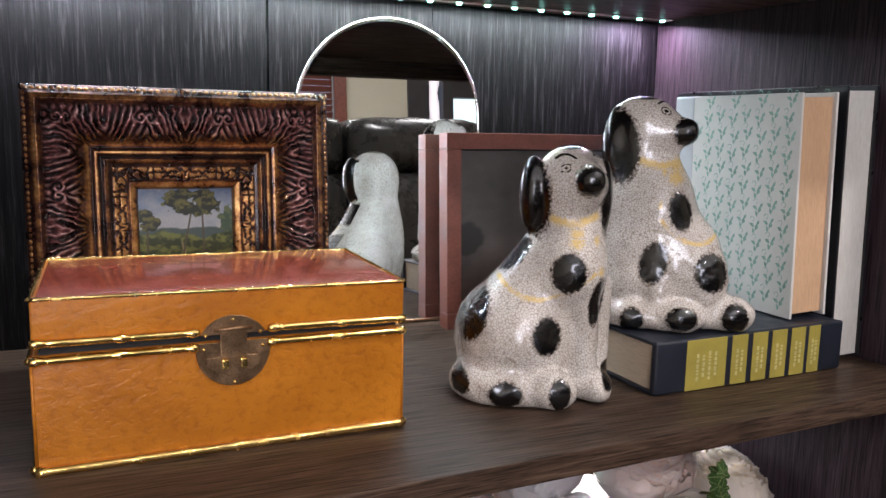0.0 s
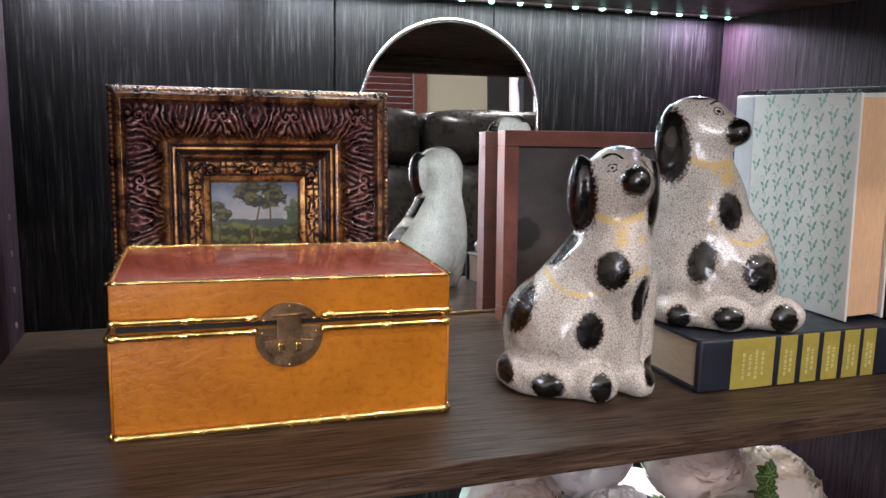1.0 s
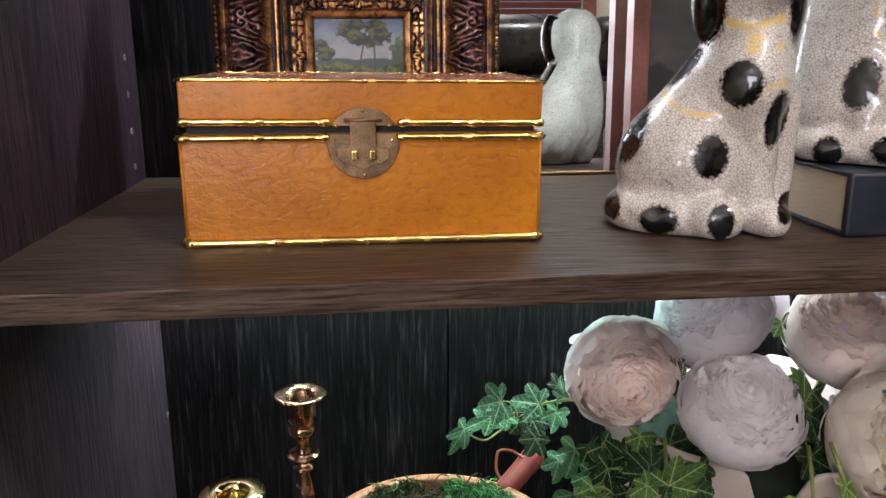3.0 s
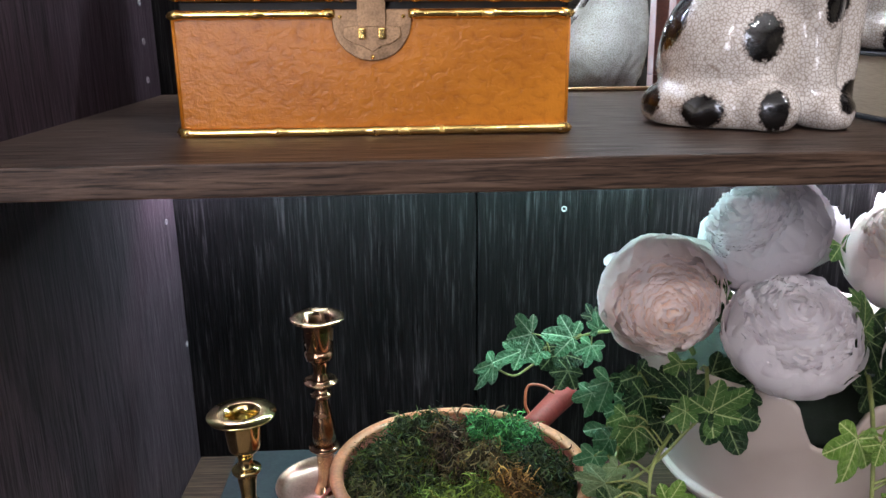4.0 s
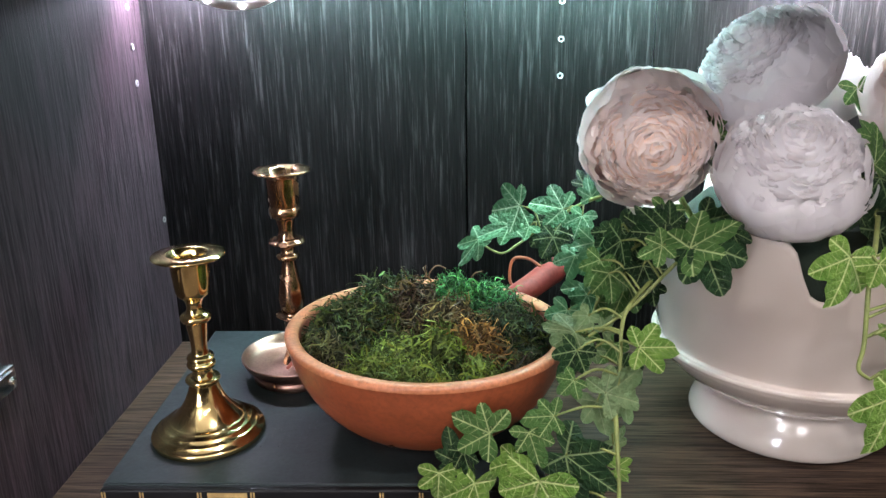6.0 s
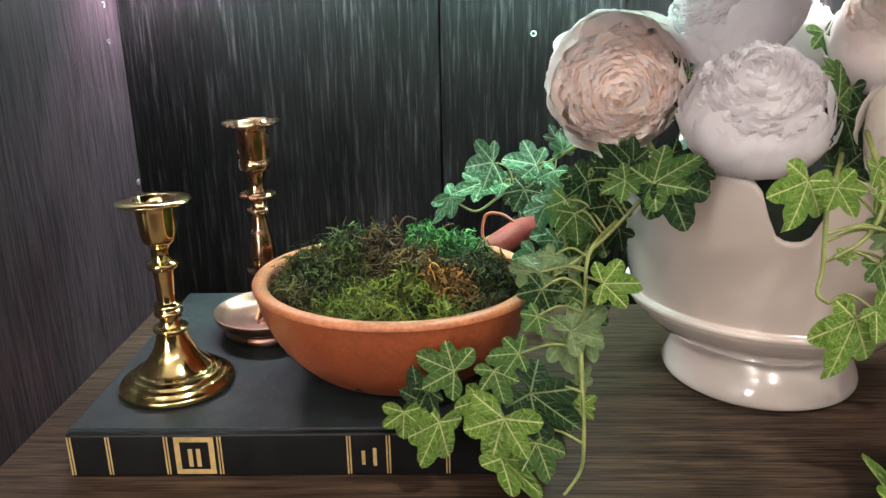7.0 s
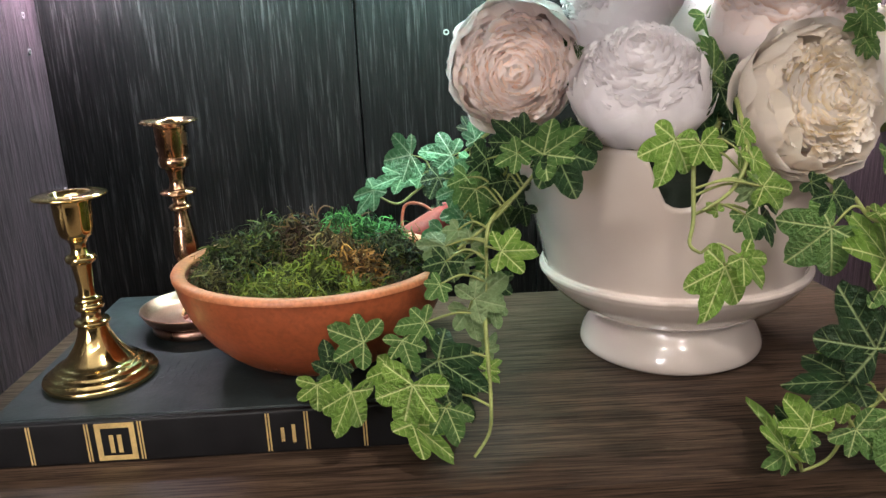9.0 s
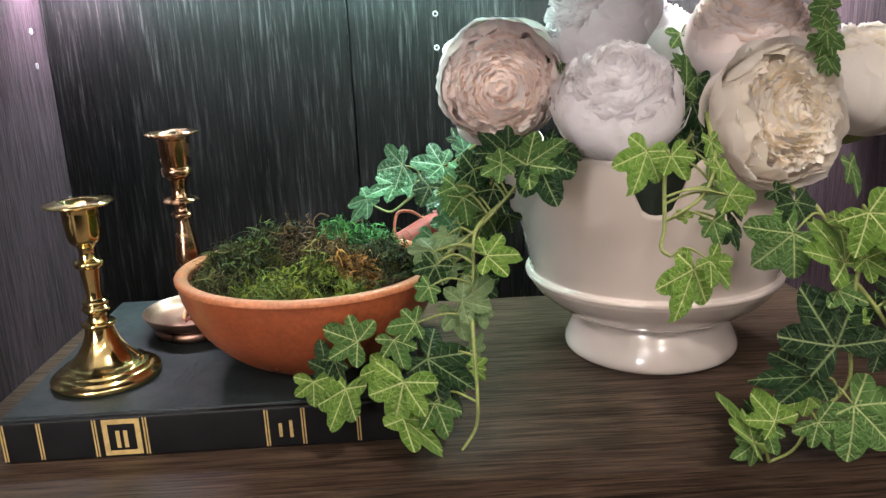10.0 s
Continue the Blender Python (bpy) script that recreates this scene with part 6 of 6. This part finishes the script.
vine([(0.4206, 0.56, 1.0096), (0.3906, 0.5, 1.0072), (0.3709, 0.463, 1.0029), (0.3679, 0.452, 0.9689), (0.365, 0.448, 0.9553), (0.371, 0.446, 0.95)],
     [(0.3584, 0.462, 1.0152, 0.0273, 155, 0.85, "light"), (0.3733, 0.46, 1.0119, 0.0177, -151, 1.0, "light"), (0.3836, 0.44, 0.9433, 0.033, 160, 0.7, "light"),
      (0.3937, 0.44, 0.9479, 0.0212, -147, 0.9, "light"), (0.4092, 0.455, 0.9862, 0.0228, -99, 0.75, "light"), (0.4057, 0.457, 0.986, 0.0135, 134, 0.7, "pale"),
      (0.4114, 0.46, 0.9814, 0.0151, -158, 0.8, "dark"), (0.4115, 0.46, 0.9665, 0.0176, -167, 0.6, "dark"), (0.4, 0.455, 0.9694, 0.0153, -161, 0.9, "mid"),
      (0.4045, 0.47, 0.989, 0.0094, 123, 0.8, "mid"), (0.4031, 0.475, 1.003, 0.0154, -168, 0.5, "light")],
     "ivy sprig hanging through the notch of the vase", 14)
vine([(0.4196, 0.53, 1.0295), (0.4068, 0.475, 1.0028), (0.3924, 0.458, 0.9846), (0.3728, 0.452, 0.9741)],
     [(0.4087, 0.47, 0.9999, 0.0179, -161, 0.5, "light"), (0.409, 0.49, 1.0154, 0.0198, -166, 0.45, "light"), (0.3828, 0.455, 0.9729, 0.0076, 48, 0.8, "light")],
     "ivy tendrils round the open peony", 22)
vine([(0.4681, 0.5, 0.98), (0.4767, 0.48, 0.9719), (0.4861, 0.47, 0.9583), (0.5049, 0.46, 0.9598)],
     [(0.459, 0.468, 0.9552, 0.0311, 134, 1.0, "mid"), (0.462, 0.475, 0.9745, 0.0177, -153, 1.0, "dark"), (0.4547, 0.49, 0.9795, 0.0128, -118, 0.9, "dark"),
      (0.5003, 0.455, 0.9702, 0.0304, -150, 1.1, "light"), (0.4877, 0.455, 0.937, 0.0361, 14, 0.75, "light"), (0.5012, 0.455, 0.9393, 0.0189, -122, 1.0, "light"),
      (0.4841, 0.465, 0.9642, 0.0156, -113, 0.5, "light"), (0.5268, 0.53, 0.9879, 0.0238, -167, 0.4, "mid"), (0.5192, 0.47, 0.9489, 0.0118, 171, 0.9, "dark")],
     "dark ivy leaves beside the vase", 23)
vine([(0.5049, 0.46, 0.9598), (0.4965, 0.455, 0.9234), (0.4937, 0.45, 0.8859), (0.4931, 0.447, 0.8548), (0.4712, 0.445, 0.8321), (0.4605, 0.447, 0.8083), (0.4436, 0.447, 0.7994)],
     [(0.4833, 0.452, 0.9193, 0.0217, -118, 1.0, "mid"), (0.4807, 0.443, 0.8843, 0.0449, 31, 0.95, "dark"), (0.5121, 0.445, 0.8877, 0.0234, 170, 1.0, "dark"),
      (0.4681, 0.444, 0.8634, 0.0372, 92, 0.6, "dark"), (0.4928, 0.436, 0.8446, 0.0351, -136, 1.05, "mid"), (0.4696, 0.436, 0.834, 0.0229, -139, 1.1, "mid"),
      (0.4642, 0.44, 0.8504, 0.0148, 118, 1.0, "light"), (0.4427, 0.44, 0.834, 0.0236, 33, 1.05, "light"), (0.4379, 0.443, 0.8289, 0.0185, -168, 0.9, "mid"),
      (0.4377, 0.45, 0.8307, 0.0152, 36, 0.9, "dark"), (0.4289, 0.44, 0.8197, 0.0382, 27, 0.28, "light"), (0.4311, 0.443, 0.8162, 0.0178, 112, 0.9, "mid"),
      (0.4932, 0.445, 0.9017, 0.0112, -49, 0.9, "light"), (0.4579, 0.45, 0.8847, 0.0102, 110, 0.8, "light")],
     "long ivy trail falling from the vase to the shelf", 15)
vine([(0.4965, 0.455, 0.9234), (0.5129, 0.45, 0.9007), (0.5297, 0.447, 0.869), (0.5293, 0.445, 0.8286)],
     [(0.5224, 0.45, 0.9159, 0.0147, 55, 1.0, "dark"), (0.5247, 0.445, 0.9019, 0.0201, 165, 1.0, "mid"), (0.5289, 0.44, 0.8721, 0.0245, 169, 1.0, "dark"),
      (0.527, 0.443, 0.8381, 0.0184, 44, 1.0, "mid"), (0.5308, 0.44, 0.8228, 0.0201, -151, 1.0, "light"), (0.5121, 0.456, 0.9045, 0.0148, 45, 1.0, "dark")],
     "lower ivy leaves by the shelf edge", 24)
vine([(0.5105, 0.6, 1.0579), (0.5075, 0.56, 1.0736), (0.5086, 0.545, 1.0796), (0.5093, 0.545, 1.0988), (0.5087, 0.545, 1.114)],
     [(0.5043, 0.54, 1.0906, 0.0102, 114, 1.0, "mid"), (0.507, 0.54, 1.0866, 0.0115, -33, 1.0, "mid"), (0.5048, 0.54, 1.0752, 0.0117, 111, 1.0, "mid"),
      (0.5088, 0.54, 1.0758, 0.0118, -120, 1.0, "mid"), (0.5065, 0.54, 1.065, 0.0139, 161, 0.9, "mid"), (0.5088, 0.54, 1.0622, 0.0158, -131, 0.9, "mid"),
      (0.5063, 0.54, 1.0988, 0.0133, 35, 1.0, "mid"), (0.5037, 0.535, 1.0818, 0.0126, 180, 0.9, "mid"), (0.5072, 0.54, 1.1025, 0.0122, -26, 0.9, "mid")],
     "upright green sprig between the peonies", 16)
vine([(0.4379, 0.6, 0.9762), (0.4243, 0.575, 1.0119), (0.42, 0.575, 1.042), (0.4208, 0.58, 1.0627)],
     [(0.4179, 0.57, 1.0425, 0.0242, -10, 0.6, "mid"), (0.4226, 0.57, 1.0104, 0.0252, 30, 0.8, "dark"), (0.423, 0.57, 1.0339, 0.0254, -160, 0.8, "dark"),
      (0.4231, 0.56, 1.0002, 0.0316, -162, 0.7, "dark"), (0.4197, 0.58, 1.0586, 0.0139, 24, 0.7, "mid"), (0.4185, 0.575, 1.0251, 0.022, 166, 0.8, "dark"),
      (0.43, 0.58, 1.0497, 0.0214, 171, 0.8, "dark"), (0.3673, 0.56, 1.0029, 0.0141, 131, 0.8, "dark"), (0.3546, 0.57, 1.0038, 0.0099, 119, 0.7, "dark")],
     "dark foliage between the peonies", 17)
vine([(0.3232, 0.66, 1.0308), (0.3275, 0.64, 1.0601), (0.3323, 0.64, 1.0826)],
     [(0.325, 0.625, 1.0587, 0.0247, -11, 0.8, "mid"), (0.3217, 0.62, 1.0388, 0.0224, -6, 0.8, "dark"), (0.4418, 0.66, 1.0822, 0.0244, -166, 0.9, "mid")],
     "green leaves behind the blush peony", 18)

vine([(0.2904, 0.64, 0.9766), (0.2689, 0.62, 0.962), (0.2479, 0.6, 0.9387), (0.2369, 0.575, 0.9223), (0.2308, 0.55, 0.907)],
     [(0.2712, 0.6, 0.9399, 0.0168, 42, 0.9, "mid"), (0.2386, 0.6, 0.9392, 0.0157, 137, 1.0, "teal_lit"), (0.2619, 0.62, 0.9671, 0.0164, 149, 1.0, "dark"),
      (0.2366, 0.66, 0.9505, 0.0195, 155, 1.0, "teal_lit"), (0.2454, 0.6, 0.934, 0.0187, -144, 1.0, "mid"), (0.2542, 0.57, 0.9134, 0.0179, 139, 1.0, "mid"),
      (0.2727, 0.61, 0.9614, 0.0211, 152, 1.0, "dark"), (0.2218, 0.58, 0.9357, 0.0177, 155, 1.0, "teal_lit"), (0.2559, 0.63, 0.98, 0.0196, -153, 1.0, "dark"),
      (0.2853, 0.6, 0.9463, 0.0169, 145, 0.9, "dark"), (0.2319, 0.56, 0.9245, 0.0183, 149, 1.0, "mid"), (0.2566, 0.545, 0.9073, 0.0161, -128, 1.0, "dark"),
      (0.2223, 0.7, 0.9537, 0.0206, 154, 1.0, "dark")],
     "crowded ivy leaves between bowl and vase", 25)
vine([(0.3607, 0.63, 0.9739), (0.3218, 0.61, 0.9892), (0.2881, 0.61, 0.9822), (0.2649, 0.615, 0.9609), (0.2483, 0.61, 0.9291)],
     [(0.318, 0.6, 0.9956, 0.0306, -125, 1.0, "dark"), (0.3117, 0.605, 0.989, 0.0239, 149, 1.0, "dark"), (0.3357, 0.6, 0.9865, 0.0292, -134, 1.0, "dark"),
      (0.2643, 0.62, 0.9851, 0.0335, -150, 0.7, "dark"), (0.2573, 0.62, 0.9586, 0.0283, 163, 0.9, "teal_lit"), (0.2668, 0.6, 0.9488, 0.0295, 155, 0.9, "mid"),
      (0.2514, 0.66, 0.9611, 0.0256, 153, 1.0, "teal_lit"), (0.2809, 0.6, 0.9864, 0.0213, 45, 1.0, "dark"), (0.2407, 0.62, 0.9389, 0.03, -157, 1.0, "teal_lit"),
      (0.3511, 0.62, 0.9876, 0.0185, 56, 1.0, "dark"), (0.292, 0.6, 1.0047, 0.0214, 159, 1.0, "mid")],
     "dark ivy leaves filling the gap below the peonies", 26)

# ---- cabinet hinge on the side panel ----
hg = thing("cabinet_hinge", pose(XL + 0.0005, 0.470, 0.915), "chrome concealed cabinet hinge screwed to the side panel", "hinge")
part("mounting_plate", box_bm(0, 0.003, -0.020, 0.048, -0.012, 0.012, 0.0008), CHROME, hg)
part("arm", box_bm(0.0032, 0.015, -0.030, 0.046, -0.008, 0.008, 0.0020), CHROME, hg)
part("arm_rib", box_bm(0.0152, 0.0175, -0.026, 0.040, -0.0065, 0.0065, 0.0008), CHROME, hg)
for y in (0.036, 0.012, -0.012):
    s = part("screw", lathe([(0, 0.0018), (0.0026, 0.0016), (0.0033, 0.0)], 14), STEEL, hg, "", True)
    s.matrix_local = pose(0.0176, y, 0, 0, 90)

# ---- the room that the mirror shows ----
FZ, CZ_ = 0.45, 3.05
RX0, RX1, RY0, RY1 = -2.6, 4.2, -4.2, 0.90


def struct(name, bm, material, label, cat):
    return tagged(part(name, bm, material), label, cat, kind="structure")


struct("floor", box_bm(RX0, RX1, RY0, RY1, FZ - 0.1, FZ), CARPET, "brown carpeted floor", "floor")
struct("ceiling", box_bm(RX0, RX1, RY0, RY1, CZ_, CZ_ + 0.1), CEIL, "pale painted ceiling", "ceiling")
WX0, WX1, WZ0, WZ1 = 0.05, 1.615, 1.25, 2.85
bm = box_bm(RX0, -2.35, RY0 - 0.12, RY0, FZ, CZ_)
box_bm(-0.55, WX0, RY0 - 0.12, RY0, FZ, CZ_, bm=bm)
box_bm(-2.35, -0.55, RY0 - 0.12, RY0, FZ, 1.0, bm=bm)
box_bm(-2.35, -0.55, RY0 - 0.12, RY0, 2.7, CZ_, bm=bm)
box_bm(WX0, WX1, RY0 - 0.12, RY0, FZ, WZ0, bm=bm)
box_bm(WX0, WX1, RY0 - 0.12, RY0, WZ1, CZ_, bm=bm)
box_bm(WX1, 2.20, RY0 - 0.12, RY0, FZ, CZ_, bm=bm)
box_bm(2.20, RX1, RY0 - 0.12, RY0, 2.75, CZ_, bm=bm)
box_bm(3.52, RX1, RY0 - 0.12, RY0, FZ, 2.75, bm=bm)
struct("wall_south", bm, BEIGE, "beige painted wall with a window", "wall")
struct("wall_west", box_bm(RX0 - 0.12, RX0, RY0, RY1, FZ, CZ_), BEIGE, "beige painted wall", "wall")
struct("wall_east", box_bm(RX1, RX1 + 0.12, RY0, RY1, FZ, CZ_), BEIGE, "beige painted wall", "wall")
struct("wall_north", box_bm(RX0, RX1, RY1, RY1 + 0.12, FZ, CZ_), BEIGE, "beige painted wall behind the bookcase", "wall")
tagged(part("backdrop", box_bm(RX0 - 2, RX1 + 2, RY0 - 1.6, RY0 - 1.5, FZ - 1, CZ_ + 1), SKYGLOW), "pale daylight outside the window", "backdrop", kind="structure")

win = thing("window_1", pose(0, RY0, 0), "window in a reddish wood frame", "window", kind="structure")
for nm, b in (("frame_rail", (WX0 - 0.02, WX1 + 0.10, 0, 0.035, WZ1 - 0.02, WZ1 + 0.08)), ("window_sill", (WX0 - 0.04, WX1 + 0.12, 0, 0.07, WZ0 - 0.06, WZ0)), ("frame_stile", (WX0 - 0.08, WX0 + 0.01, 0.0005, 0.034, WZ0 + 0.0005, WZ1 - 0.0205)), ("frame_stile", (WX1 - 0.01, WX1 + 0.085, 0.0005, 0.034, WZ0 + 0.0005, WZ1 - 0.0205))):
    part(nm, box_bm(*b, 0.004), REDWOOD, win)
# unseen window, made up to hold the front fill lamp
unseen_win = thing("unseen_window", pose(0, RY0, 0), "wide unseen window in a reddish wood frame, added for the fill lamp", "window", kind="structure")
for nm, b in (("frame_rail", (-2.40, -0.50, 0, 0.035, 2.68, 2.76)), ("window_sill", (-2.42, -0.48, 0, 0.07, 0.94, 1.0)), ("frame_stile", (-2.40, -2.33, 0.0005, 0.034, 1.0005, 2.6795)), ("frame_stile", (-0.57, -0.50, 0.0005, 0.034, 1.0005, 2.6795))):
    part(nm, box_bm(*b, 0.004), REDWOOD, unseen_win)
bl = thing("window_blind", pose(0, RY0 - 0.03, 0), "red-brown wooden slat blind, half closed", "blind")
n = 0
zz = WZ0 + 0.03
sl = part("slat", box_bm(WX0 + 0.012, WX1 - 0.012, -0.024, 0.024, -0.0016, 0.0016, 0.0012), REDWOOD, bl)
sl.matrix_local = pose(0, 0, zz, 62)
while zz < WZ1 - 0.07:
    zz += 0.048
    s = new("slat", sl.data)
    s.parent = bl
    s.matrix_local = pose(0, 0, zz, 62)
for x in (0.35, 0.85, 1.35):
    part("ladder_cord", tube([(x, 0.03, WZ0 + 0.02), (x, 0.03, WZ1 - 0.03)], 0.002, 6), REDWOOD, bl)

# doorway with a dark frame and the bright front beyond it
dr = thing("door_1", pose(2.20, RY0, FZ), "dark stained door frame with a bright glazed opening", "door", kind="structure")
for x0, x1 in ((0.0, 0.18), (0.298, 0.388), (0.70, 1.32)):
    part("jamb", box_bm(x0, x1, -0.11, 0.02, 0, 2.30, 0.004), ROOMDARK, dr)
part("head", box_bm(0.0, 1.32, -0.11, 0.018, 2.301, 2.40, 0.004), ROOMDARK, dr)
part("transom", box_bm(0.3885, 0.6995, -0.10, 0.012, 1.66, 2.30, 0.004), ROOMDARK, dr)
part("pane", box_bm(0.3885, 0.6995, -0.06, -0.055, 0.1, 1.659), WHITEGLOW, dr, "bright daylit pane")
# stand-in for a narrow bright shape; its brightness is added emission
part("bright_strip", tube([(0.238 + 0.01 * math.sin(i * 1.3), -0.04, 0.3 + i * 0.1) for i in range(19)], [0.046 + 0.01 * math.sin(i * 2.1) for i in range(19)], 14), glow("glowing_white", (1.0, 0.90, 0.90), 0.8), dr, "unidentified bright white strip, made to glow", True)

# black leather sofa
so = thing("sofa", pose(0.55, -1.25, FZ), "black leather high-backed sofa with padded cushions", "sofa")


def cushion(x0, x1, y0, y1, z0, z1, bulge):
    bm = box_bm(x0, x1, y0, y1, z0, z1)
    bmesh.ops.subdivide_edges(bm, edges=bm.edges[:], cuts=7, use_grid_fill=True)
    cx, cy, cz = (x0 + x1) / 2, (y0 + y1) / 2, (z0 + z1) / 2
    for v in bm.verts:
        a, b, c = (v.co.x - cx) / (x1 - x0) * 2, (v.co.y - cy) / (y1 - y0) * 2, (v.co.z - cz) / (z1 - z0) * 2
        k = (1 - a ** 4) * (1 - c ** 4)
        v.co.y += bulge * b * k
        r = 0.10
        v.co.x = cx + (v.co.x - cx) * (1 - r * (c ** 6) * 0.5 - r * b ** 6 * 0.3)
        v.co.z = cz + (v.co.z - cz) * (1 - r * a ** 6 - r * (b ** 6))
        v.co += 0.008 * noise.noise_vector(v.co * 9)
    return bm


part("frame", box_bm(-1.05, 1.05, -0.45, 0.40, 0.05, 0.30, 0.03), LEATHER_BK, so)
part("back_frame", box_bm(-1.05, 1.05, -0.45, -0.22, 0.30, 1.10, 0.05), LEATHER_BK, so)
for i in range(3):
    x0 = -0.88 + i * 0.59
    part("seat_cushion", cushion(x0, x0 + 0.58, -0.2, 0.42, 0.30, 0.50, 0.03), LEATHER_BK, so, "", True)
    part("back_cushion", cushion(x0, x0 + 0.58, -0.24, -0.02, 0.52, 0.98, 0.05), LEATHER_BK, so, "", True)
    part("head_cushion", cushion(x0, x0 + 0.58, -0.30, -0.06, 0.97, 1.20, 0.05), LEATHER_BK, so, "", True)
for s in (-1, 1):
    part("armrest", cushion(s * 0.98 - 0.11, s * 0.98 + 0.11, -0.42, 0.42, 0.06, 0.66, 0.01), LEATHER_BK, so, "", True)
    part("foot", box_bm(s * 0.95 - 0.04, s * 0.95 + 0.04, 0.28, 0.36, 0, 0.051), ROOMDARK, so)

# recessed lamp rings in the ceiling
for lx, ly, _ in DOWN:
    dl = thing("ceiling_light", pose(lx, ly, CZ_), "round white recessed ceiling light", "ceiling light", "recessed ceiling lights")
    part("trim_ring", lathe([(0.062, -0.001), (0.085, -0.001), (0.088, -0.006), (0.066, -0.012), (0.062, -0.001)], 32), CEIL, dl, "", True)
    part("lens", lathe([(0, -0.002), (0.061, -0.002)], 32), glow("lamp_lens", (1.0, 0.9, 0.78), 6.0), dl)
